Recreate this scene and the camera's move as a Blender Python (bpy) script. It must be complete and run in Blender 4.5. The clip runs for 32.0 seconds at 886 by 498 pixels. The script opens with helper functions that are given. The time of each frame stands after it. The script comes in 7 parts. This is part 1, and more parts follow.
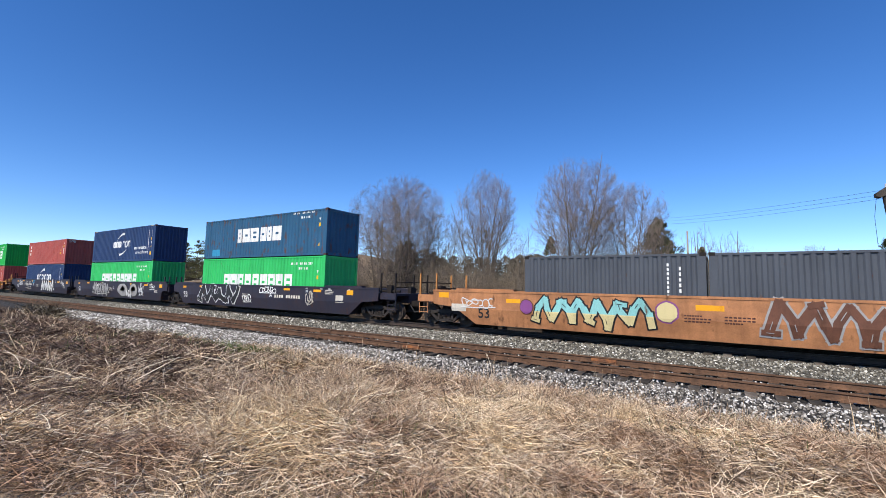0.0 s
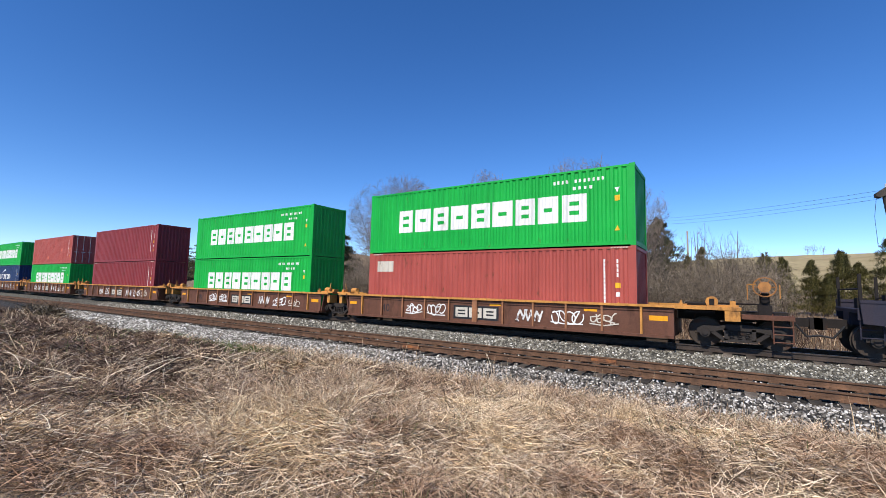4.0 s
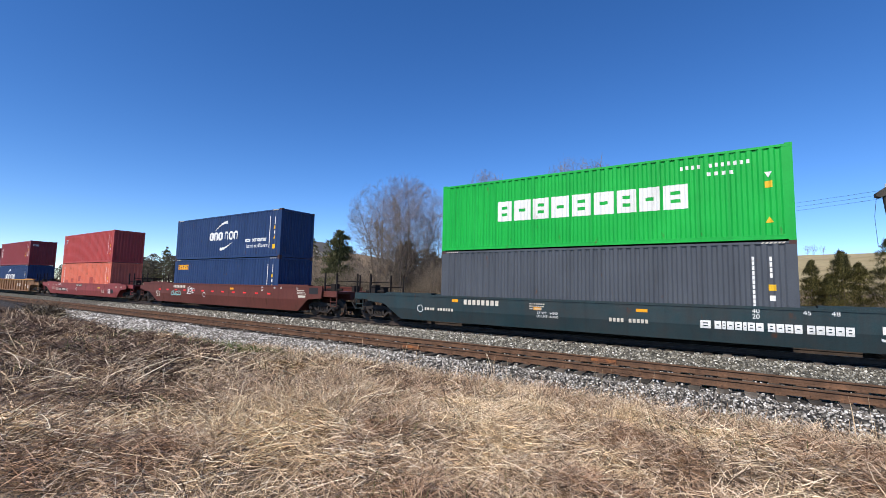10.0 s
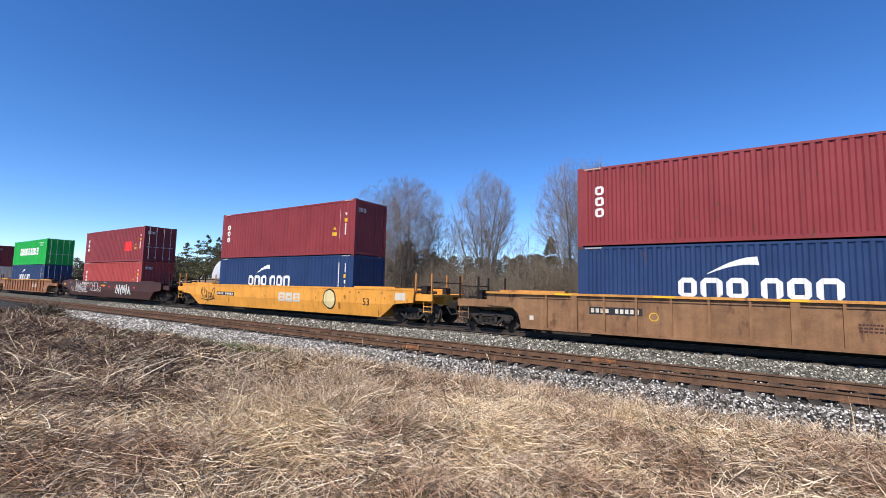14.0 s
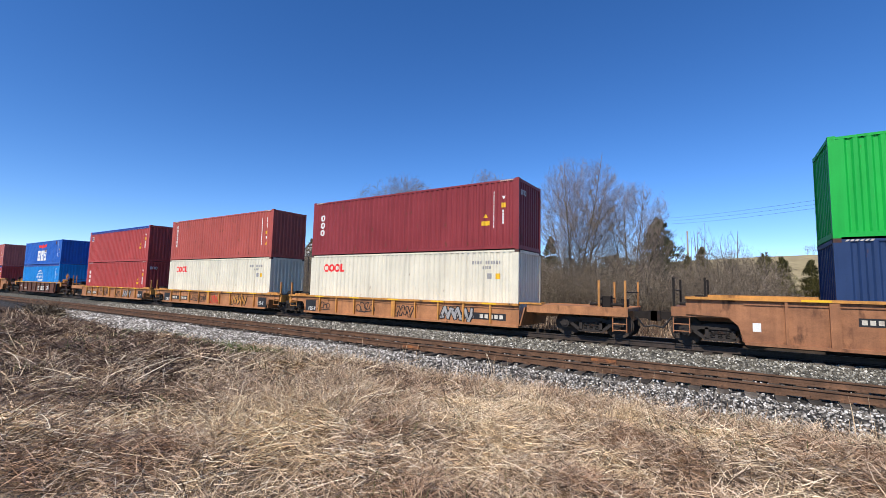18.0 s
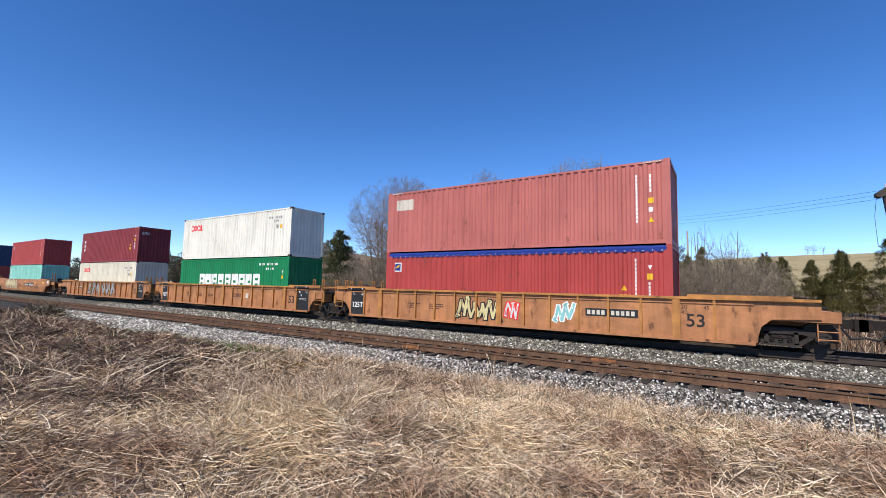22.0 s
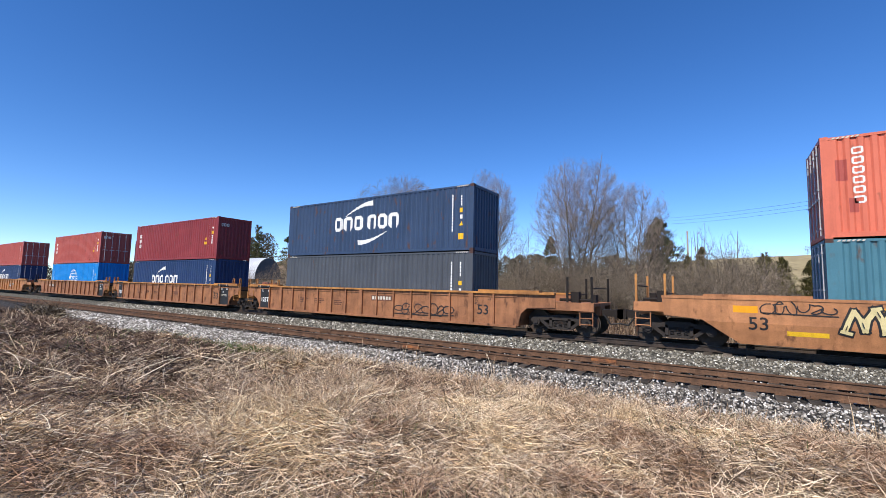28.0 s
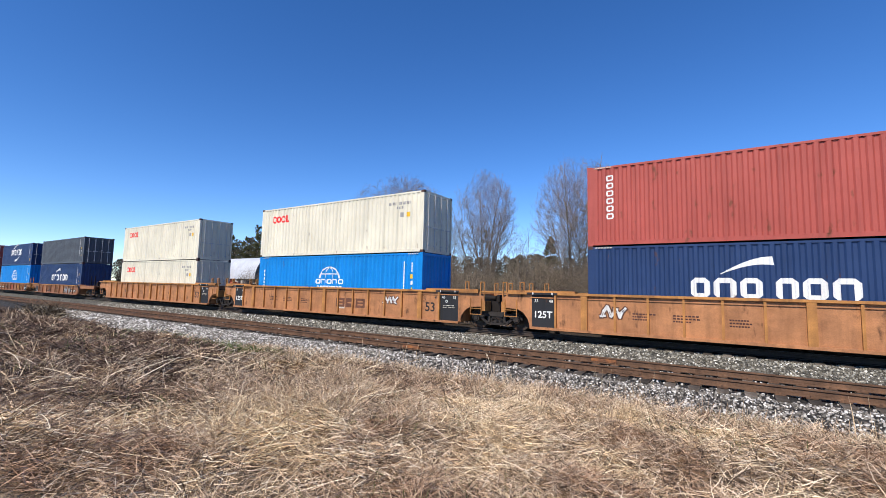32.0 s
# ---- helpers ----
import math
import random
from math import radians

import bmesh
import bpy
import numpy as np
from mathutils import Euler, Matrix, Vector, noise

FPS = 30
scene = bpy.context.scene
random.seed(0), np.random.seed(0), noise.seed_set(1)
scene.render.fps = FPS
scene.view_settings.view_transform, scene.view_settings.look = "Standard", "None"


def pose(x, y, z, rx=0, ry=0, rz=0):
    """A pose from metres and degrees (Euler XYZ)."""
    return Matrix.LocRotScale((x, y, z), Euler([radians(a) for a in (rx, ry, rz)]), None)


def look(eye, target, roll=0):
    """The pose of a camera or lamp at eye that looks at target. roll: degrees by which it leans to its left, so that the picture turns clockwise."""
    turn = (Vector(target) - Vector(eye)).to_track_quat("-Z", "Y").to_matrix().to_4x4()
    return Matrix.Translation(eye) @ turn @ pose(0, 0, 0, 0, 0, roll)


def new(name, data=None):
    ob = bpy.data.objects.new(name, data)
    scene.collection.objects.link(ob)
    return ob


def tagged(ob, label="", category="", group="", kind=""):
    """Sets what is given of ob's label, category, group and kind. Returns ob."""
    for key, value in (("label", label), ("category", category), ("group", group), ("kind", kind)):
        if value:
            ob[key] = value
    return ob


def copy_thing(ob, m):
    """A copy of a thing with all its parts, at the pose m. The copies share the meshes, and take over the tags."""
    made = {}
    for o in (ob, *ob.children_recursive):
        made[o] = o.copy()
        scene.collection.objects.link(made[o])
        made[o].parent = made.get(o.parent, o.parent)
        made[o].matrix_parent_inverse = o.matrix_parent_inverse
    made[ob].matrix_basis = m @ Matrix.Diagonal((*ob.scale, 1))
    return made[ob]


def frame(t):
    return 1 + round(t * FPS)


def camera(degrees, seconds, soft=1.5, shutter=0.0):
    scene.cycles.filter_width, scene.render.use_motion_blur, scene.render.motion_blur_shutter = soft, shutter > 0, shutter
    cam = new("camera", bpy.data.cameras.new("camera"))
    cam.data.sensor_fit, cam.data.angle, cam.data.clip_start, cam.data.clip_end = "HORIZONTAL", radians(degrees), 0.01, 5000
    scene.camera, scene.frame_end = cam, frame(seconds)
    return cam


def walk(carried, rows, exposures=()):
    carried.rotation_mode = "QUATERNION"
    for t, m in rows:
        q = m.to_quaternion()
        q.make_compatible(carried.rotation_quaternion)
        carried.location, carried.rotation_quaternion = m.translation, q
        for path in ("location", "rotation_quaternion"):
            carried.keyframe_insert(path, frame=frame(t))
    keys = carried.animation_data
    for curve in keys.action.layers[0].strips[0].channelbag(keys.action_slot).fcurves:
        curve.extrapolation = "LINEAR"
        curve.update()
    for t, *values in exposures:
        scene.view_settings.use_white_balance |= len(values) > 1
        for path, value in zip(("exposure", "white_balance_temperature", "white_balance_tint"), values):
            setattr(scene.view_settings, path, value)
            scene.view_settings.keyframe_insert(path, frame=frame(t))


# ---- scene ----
# ---- camera: it stands still on its feet ----
EYE = (0.0, 0.0, 1.66)
YAW, PITCH, ROLL = radians(-33.17), radians(5.11), 1.27
AIM = (EYE[0] + math.sin(YAW) * math.cos(PITCH), EYE[1] + math.cos(YAW) * math.cos(PITCH), EYE[2] + math.sin(PITCH))
cam = camera(91.63, 32.0, soft=0.42)
walk(cam, [(0.0, look(EYE, AIM, ROLL)), (32.0, look(EYE, AIM, ROLL))],
     [(0, 0.09), (2, 0.07), (6, 0.04), (8, 0.0), (10, 0.04), (12, 0.22), (14, 0.17), (17, 0.1), (19, 0.02), (22, 0.07), (24, -0.04), (26, 0.05), (28, 0.15), (29, 0.24), (30, 0.17), (32, 0.13)])

# ---- light: a clear early spring day, the sun behind the camera ----
SUN_ELEV, SUN_AZ = radians(47), radians(-89.5)        # azimuth counted from +x towards +y
sun_dir = Vector((math.cos(SUN_ELEV) * math.cos(SUN_AZ), math.cos(SUN_ELEV) * math.sin(SUN_AZ), math.sin(SUN_ELEV)))
sun = new("sun", bpy.data.lights.new("sun", "SUN"))
sun.data.energy, sun.data.angle, sun.data.color = 5.0, radians(0.53), (1.0, 0.93, 0.82)
sun.matrix_world = look((0, 0, 60), Vector((0, 0, 60)) - sun_dir)
world = bpy.data.worlds.new("sky")
scene.world = world
world.use_nodes = True
wn = world.node_tree
wn.nodes.clear()
sky = wn.nodes.new("ShaderNodeTexSky")
sky.sky_type, sky.sun_disc = "NISHITA", False
sky.sun_elevation, sky.sun_rotation = SUN_ELEV, math.pi / 2 - SUN_AZ
sky.altitude, sky.air_density, sky.dust_density, sky.ozone_density = 1500, 0.85, 0.0, 3.0
bg = wn.nodes.new("ShaderNodeBackground")
bg.inputs["Strength"].default_value = 0.179
wo = wn.nodes.new("ShaderNodeOutputWorld")
deep = wn.nodes.new("ShaderNodeHueSaturation")     # the phone camera's strong blues
deep.inputs["Saturation"].default_value = 1.26
deep.inputs["Hue"].default_value = 0.508
wn.links.new(sky.outputs[0], deep.inputs["Color"])
wn.links.new(deep.outputs[0], bg.inputs[0])
wn.links.new(bg.outputs[0], wo.inputs[0])

# ---- main measures ----
YC = 17.06            # centre line of the train's track; its rail top is z = 0
YN, ZN = 12.96, -0.32  # centre line and rail top of the near track
SPEED, GAIN = 19.386, 3.297


def gone(t):
    """Metres that the train has run at t seconds."""
    return SPEED * (t - 16) + GAIN * ((t - 16) / 16) ** 2


# ---- materials ----
MATS = {}


def nodes_of(name, rough=0.7, metal=0.0):
    m = bpy.data.materials.new(name)
    m.use_nodes = True
    nt = m.node_tree
    p = nt.nodes["Principled BSDF"]
    p.inputs["Roughness"].default_value, p.inputs["Metallic"].default_value = rough, metal
    MATS[name] = m
    return m, nt, p


def tex(nt, scale, detail=3.0, stretch=(1, 1, 1), rough=0.55, coord="Object"):
    tc = nt.nodes.new("ShaderNodeTexCoord")
    mp = nt.nodes.new("ShaderNodeMapping")
    mp.inputs["Scale"].default_value = stretch
    nz = nt.nodes.new("ShaderNodeTexNoise")
    nz.inputs["Scale"].default_value, nz.inputs["Detail"].default_value, nz.inputs["Roughness"].default_value = scale, detail, rough
    nt.links.new(tc.outputs[coord], mp.inputs[0])
    nt.links.new(mp.outputs[0], nz.inputs["Vector"])
    return nz.outputs["Fac"]


def ramp(nt, fac, stops):
    r = nt.nodes.new("ShaderNodeValToRGB")
    els = r.color_ramp.elements
    while len(els) < len(stops):
        els.new(0.5)
    for e, (pos, col) in zip(els, stops):
        e.position, e.color = pos, (*col, 1) if len(col) == 3 else (col[0],) * 3 + (1,)
    nt.links.new(fac, r.inputs[0])
    return r.outputs[0]


def mix(nt, fac, a, b, kind="MIX"):
    m = nt.nodes.new("ShaderNodeMix")
    m.data_type, m.blend_type = "RGBA", kind
    if isinstance(fac, bpy.types.NodeSocket):
        nt.links.new(fac, m.inputs[0])
    else:
        m.inputs[0].default_value = fac
    for src, slot in ((a, 6), (b, 7)):
        if isinstance(src, bpy.types.NodeSocket):
            nt.links.new(src, m.inputs[slot])
        else:
            m.inputs[slot].default_value = (*src, 1)
    return m.outputs[2]


def bump(nt, p, fac, strength, dist):
    b = nt.nodes.new("ShaderNodeBump")
    b.inputs["Strength"].default_value, b.inputs["Distance"].default_value = strength, dist
    nt.links.new(fac, b.inputs["Height"])
    nt.links.new(b.outputs[0], p.inputs["Normal"])


def shade(c, k):
    return tuple(min(1.0, v * k) for v in c)


def paint(name, base, wear=0.3, rust=(0.12, 0.05, 0.025), rough=0.5, fade=1.25, grime=0.0):
    """Weathered paint on steel: sun-bleached clouds, vertical run marks, rust spots."""
    m, nt, p = nodes_of(name, rough)
    cloud = ramp(nt, tex(nt, 0.6, 4), [(0.3, (0,)), (0.75, (1,))])
    c = mix(nt, cloud, base, tuple(min(0.9, v * fade + 0.006) for v in base))
    runs = ramp(nt, tex(nt, 1.0, 4, (5, 5, 0.25)), [(0.5, (0,)), (0.8, (0.55,))])
    c = mix(nt, runs, c, shade(base, 0.62))
    spots = ramp(nt, tex(nt, 3.2, 6, (1, 1, 0.45)), [(0.68 - 0.16 * wear, (0,)), (0.76 - 0.06 * wear, (1,))])
    c = mix(nt, spots, c, rust)
    if grime:
        dirt = ramp(nt, tex(nt, 1.1, 7, (1, 1, 1.6), 0.65), [(0.36, (0,)), (0.66, (grime,))])
        c = mix(nt, dirt, c, rust)
        wash = ramp(nt, tex(nt, 1.4, 5, (3, 3, 0.35)), [(0.45, (0,)), (0.75, (grime * 0.8,))])
        c = mix(nt, wash, c, shade(rust, 0.8))
    fine = ramp(nt, tex(nt, 45, 2), [(0.3, (0.82,)), (0.7, (1.08,))])
    c = mix(nt, 1.0, c, fine, "MULTIPLY")
    nt.links.new(c, p.inputs["Base Color"])
    nt.links.new(ramp(nt, spots, [(0, (rough,)), (1, (0.85,))]), p.inputs["Roughness"])
    p.inputs["Specular IOR Level"].default_value = 0.15 if rough >= 0.7 else 0.3
    bump(nt, p, tex(nt, 7, 3), 0.25, 0.012)
    return m


def rough_stuff(name, stops, scale=4.0, rough=0.9, detail=5, bumps=0.4, dist=0.02, island=0.0, fine=0.25, coord="Object", each=None):
    """Matt surface with colours from a noise, a fine grain on it and a variation from piece to piece."""
    m, nt, p = nodes_of(name, rough)
    c = ramp(nt, tex(nt, scale, detail, coord=coord), stops)
    g = ramp(nt, tex(nt, scale * 11, 3, coord=coord), [(0.25, (1 - fine,)), (0.75, (1 + fine,))])
    c = mix(nt, 1.0, c, g, "MULTIPLY")
    if island:
        geo = nt.nodes.new("ShaderNodeNewGeometry")
        k = ramp(nt, geo.outputs["Random Per Island"], [(0.0, (1 - island,)), (1.0, (1 + island,))])
        c = mix(nt, 1.0, c, k, "MULTIPLY")
    if each:
        info = nt.nodes.new("ShaderNodeObjectInfo")
        c = mix(nt, 1.0, c, ramp(nt, info.outputs["Random"], [(0.0, (each[0],)), (0.7, (1.0,)), (1.0, (each[1],))]), "MULTIPLY")
    nt.links.new(c, p.inputs["Base Color"])
    p.inputs["Specular IOR Level"].default_value = 0.25
    if bumps:
        bump(nt, p, tex(nt, scale * 6, 4, coord=coord), bumps, dist)
    return m


def pieces(name, stops, rough=0.9, grain=9.0, patch=None):
    """Matt pieces, each with a colour of its own; patch: (darker tint, lighter tint) of broad uneven areas."""
    m, nt, p = nodes_of(name, rough)
    geo = nt.nodes.new("ShaderNodeNewGeometry")
    c = ramp(nt, geo.outputs["Random Per Island"], stops)
    g = ramp(nt, tex(nt, grain, 3), [(0.25, (0.7,)), (0.75, (1.15,))])
    c = mix(nt, 1.0, c, g, "MULTIPLY")
    if patch:
        c = mix(nt, 1.0, c, ramp(nt, tex(nt, 0.55, 4, rough=0.6), [(0.4, patch[0]), (0.49, (1.0, 1.0, 1.0)), (0.62, patch[1])]), "MULTIPLY")
    nt.links.new(c, p.inputs["Base Color"])
    p.inputs["Specular IOR Level"].default_value = 0.3
    return m


# container paints
for key, col, wear in (("green", (0.004, 0.36, 0.045), 0.05), ("lightgreen", (0.03, 0.45, 0.11), 0.1), ("darkgreen", (0.004, 0.18, 0.06), 0.2), ("navy", (0.014, 0.037, 0.11), 0.15),
                       ("slate", (0.068, 0.076, 0.09), 0.1), ("maroon", (0.22, 0.028, 0.032), 0.3), ("redbrown", (0.37, 0.074, 0.056), 0.35), ("brightred", (0.37, 0.05, 0.044), 0.3),
                       ("coral", (0.6, 0.145, 0.085), 0.3), ("rose", (0.42, 0.125, 0.105), 0.25), ("cream", (0.66, 0.61, 0.48), 0.12), ("white", (0.7, 0.67, 0.58), 0.06), ("cosco", (0.0, 0.2, 0.56), 0.15),
                       ("apl", (0.012, 0.1, 0.42), 0.3), ("mint", (0.24, 0.55, 0.45), 0.3), ("teal", (0.06, 0.17, 0.22), 0.55), ("faded", (0.022, 0.09, 0.17), 0.75), ("greyblue", (0.03, 0.055, 0.11), 0.5),
                       ("tarpblue", (0.01, 0.03, 0.2), 0.0)):
    paint(key, col, wear)
# well car paints
for key, col, wear in (("car_orange", (0.47, 0.205, 0.085), 0.4), ("car_yellow", (0.72, 0.31, 0.045), 0.35), ("car_navy", (0.018, 0.02, 0.036), 0.25), ("car_brown", (0.15, 0.06, 0.035), 0.7),
                       ("car_rust", (0.36, 0.155, 0.07), 0.55), ("car_teal", (0.012, 0.034, 0.04), 0.15), ("car_maroon", (0.11, 0.03, 0.022), 0.4), ("car_red", (0.24, 0.045, 0.045), 0.3),
                       ("car_dark", (0.055, 0.02, 0.018), 0.4), ("car_tan", (0.27, 0.14, 0.065), 0.6), ("chord_yellow", (0.6, 0.27, 0.06), 0.5), ("chord_orange", (0.5, 0.22, 0.06), 0.5)):
    paint(key, col, wear, rust=(0.085, 0.038, 0.022), rough=0.6, grime={"car_rust": 0.5, "car_brown": 0.6, "car_tan": 0.45, "car_orange": 0.42, "chord_orange": 0.5, "chord_yellow": 0.35, "car_yellow": 0.15, "car_red": 0.25}.get(key, 0.2))
paint("casting", (0.075, 0.04, 0.035), 0.5, rough=0.7)
paint("black_panel", (0.02, 0.02, 0.022), 0.3, rough=0.6)
paint("truck_steel", (0.02, 0.016, 0.0145), 0.3, rust=(0.06, 0.03, 0.018), rough=0.75)
paint("frame_steel", (0.036, 0.03, 0.027), 0.3, rust=(0.1, 0.055, 0.035), rough=0.7)
paint("wheel_steel", (0.05, 0.038, 0.03), 0.4, rust=(0.08, 0.035, 0.02), rough=0.7)
m_, n_, p_ = nodes_of("tread_steel", 0.3, 0.9)
p_.inputs["Base Color"].default_value = (0.35, 0.33, 0.3, 1)
paint("galvanised", (0.42, 0.43, 0.44), 0.2, rough=0.45)
paint("mark_white", (0.75, 0.74, 0.7), 0.1, rust=(0.4, 0.33, 0.27), rough=0.6)
paint("mark_yellow", (0.72, 0.42, 0.02), 0.05, rough=0.55)
paint("mark_orange", (0.8, 0.33, 0.01), 0.05, rough=0.5)
paint("mark_red", (0.75, 0.03, 0.03), 0.05, rough=0.55)
paint("mark_black", (0.018, 0.018, 0.02), 0.05, rough=0.6)
paint("mark_pale", (0.55, 0.5, 0.42), 0.3, rough=0.7)
paint("mark_blue", (0.03, 0.25, 0.42), 0.1, rough=0.6)
paint("spray_white", (0.6, 0.58, 0.55), 0.25, rough=0.6)
paint("spray_grey", (0.3, 0.29, 0.28), 0.25, rough=0.6)
paint("spray_aqua", (0.22, 0.48, 0.46), 0.15, rough=0.6)
paint("spray_cream", (0.6, 0.5, 0.25), 0.2, rough=0.6)
paint("spray_violet", (0.2, 0.06, 0.2), 0.2, rough=0.6)
rough_stuff("rail_rust", [(0.3, (0.075, 0.042, 0.026)), (0.6, (0.15, 0.082, 0.048)), (0.8, (0.24, 0.125, 0.07))], 2.5, 0.8, bumps=0.3, dist=0.004)
rough_stuff("rail_dark", [(0.3, (0.03, 0.024, 0.02)), (0.7, (0.07, 0.05, 0.04))], 2.5, 0.7, bumps=0.3, dist=0.004)
m_, n_, p_ = nodes_of("rail_shine", 0.45, 1.0)
p_.inputs["Base Color"].default_value = (0.16, 0.15, 0.14, 1)
rough_stuff("fish_orange", [(0.3, (0.13, 0.06, 0.035)), (0.7, (0.36, 0.14, 0.05))], 6, 0.8)
# near-black ballast: the shade under the cars is put into its colour
rough_stuff("ballast_oily", [(0.35, (0.012, 0.011, 0.01)), (0.55, (0.03, 0.028, 0.025)), (0.75, (0.07, 0.065, 0.06))], 9.0, 0.95, bumps=1.0, dist=0.05)
rough_stuff("tie_wood", [(0.3, (0.05, 0.04, 0.032)), (0.55, (0.12, 0.098, 0.078)), (0.8, (0.26, 0.22, 0.175))], 3.0, 0.95, bumps=0.6, dist=0.02, each=(0.4, 1.5))
rough_stuff("ballast_near", [(0.35, (0.02, 0.018, 0.017)), (0.55, (0.05, 0.047, 0.044)), (0.75, (0.12, 0.11, 0.1))], 9.0, 0.95, bumps=1.0, dist=0.05)
rough_stuff("ballast_main", [(0.35, (0.035, 0.032, 0.026)), (0.55, (0.13, 0.12, 0.098)), (0.75, (0.28, 0.26, 0.22))], 9.0, 0.95, bumps=1.0, dist=0.05)
pieces("stone_near", [(0.0, (0.09, 0.082, 0.072)), (0.4, (0.2, 0.18, 0.155)), (0.72, (0.4, 0.37, 0.33)), (1.0, (0.84, 0.81, 0.76))])
pieces("stone_main", [(0.0, (0.06, 0.054, 0.043)), (0.4, (0.19, 0.175, 0.142)), (0.85, (0.37, 0.345, 0.285)), (1.0, (0.8, 0.77, 0.69))])
rough_stuff("ground_soil", [(0.3, (0.09, 0.06, 0.038)), (0.5, (0.2, 0.14, 0.088)), (0.7, (0.36, 0.27, 0.17))], 5.0, 0.95, detail=9, bumps=1.0, dist=0.05, fine=0.5)
rough_stuff("hill_grass", [(0.3, (0.26, 0.2, 0.1)), (0.7, (0.38, 0.31, 0.17))], 0.05, 0.95, bumps=0.3, dist=0.2)
pieces("straw", [(0.0, (0.08, 0.048, 0.03)), (0.28, (0.35, 0.23, 0.132)), (0.62, (0.78, 0.555, 0.365)), (1.0, (1.0, 0.86, 0.66))], 0.55, 3.0, ((0.58, 0.49, 0.45), (1.15, 1.15, 1.02)))
pieces("straw_brown", [(0.0, (0.035, 0.02, 0.015)), (0.5, (0.125, 0.077, 0.054)), (0.85, (0.29, 0.2, 0.137)), (1.0, (0.7, 0.56, 0.42))], 0.8, 3.0, ((0.42, 0.38, 0.38), (1.35, 1.25, 1.1)))
pieces("straw_pale", [(0.0, (0.45, 0.31, 0.17)), (0.5, (0.75, 0.56, 0.35)), (1.0, (1.0, 0.86, 0.64))], 0.5, 3.0)
pieces("twig_dark", [(0.0, (0.03, 0.02, 0.014)), (0.6, (0.085, 0.055, 0.04)), (1.0, (0.16, 0.11, 0.08))], 0.8, 3.0)
pieces("bramble", [(0.0, (0.04, 0.03, 0.02)), (0.6, (0.13, 0.1, 0.066)), (1.0, (0.3, 0.24, 0.165))], 0.9, 2.0)
pieces("grass_green", [(0.0, (0.04, 0.075, 0.015)), (0.6, (0.1, 0.16, 0.035)), (1.0, (0.26, 0.26, 0.1))], 0.75, 3.0)
rough_stuff("bark", [(0.3, (0.1, 0.08, 0.064)), (0.7, (0.22, 0.18, 0.145))], 3.0, 0.95, bumps=0.6, dist=0.03)
pieces("twig", [(0.0, (0.1, 0.074, 0.058)), (0.6, (0.23, 0.178, 0.142)), (1.0, (0.4, 0.325, 0.265))], 0.9, 2.0)
pieces("twig_red", [(0.0, (0.075, 0.058, 0.042)), (0.6, (0.2, 0.158, 0.115)), (1.0, (0.43, 0.355, 0.27))], 0.9, 2.0)
pieces("needle", [(0.0, (0.04, 0.047, 0.018)), (0.6, (0.115, 0.12, 0.05)), (1.0, (0.24, 0.23, 0.105))], 0.85, 2.0)
pieces("cedar", [(0.0, (0.05, 0.05, 0.016)), (0.6, (0.16, 0.145, 0.045)), (1.0, (0.33, 0.28, 0.1))], 0.85, 2.0)
pieces("far_wood", [(0.0, (0.03, 0.034, 0.02)), (0.5, (0.085, 0.076, 0.055)), (1.0, (0.17, 0.145, 0.11))], 0.95, 0.08)
paint("shed_roof", (0.46, 0.47, 0.49), 0.1, rough=0.5)
paint("shed_end", (0.07, 0.085, 0.095), 0.1, rough=0.7)
rough_stuff("pole_wood", [(0.3, (0.035, 0.03, 0.026)), (0.7, (0.085, 0.07, 0.058))], 3.0, 0.9, island=0.1)
rough_stuff("pale_wood", [(0.3, (0.3, 0.26, 0.22)), (0.7, (0.45, 0.4, 0.34))], 3.0, 0.9)
rough_stuff("wire", [(0.3, (0.02, 0.02, 0.02)), (0.7, (0.03, 0.03, 0.03))], 3.0, 0.6, bumps=0)
rough_stuff("house_wall", [(0.3, (0.5, 0.48, 0.45)), (0.7, (0.6, 0.58, 0.55))], 0.5, 0.8)
rough_stuff("house_roof", [(0.3, (0.09, 0.085, 0.08)), (0.7, (0.14, 0.13, 0.125))], 0.5, 0.9)
paint("junk_red", (0.45, 0.1, 0.05), 0.5)


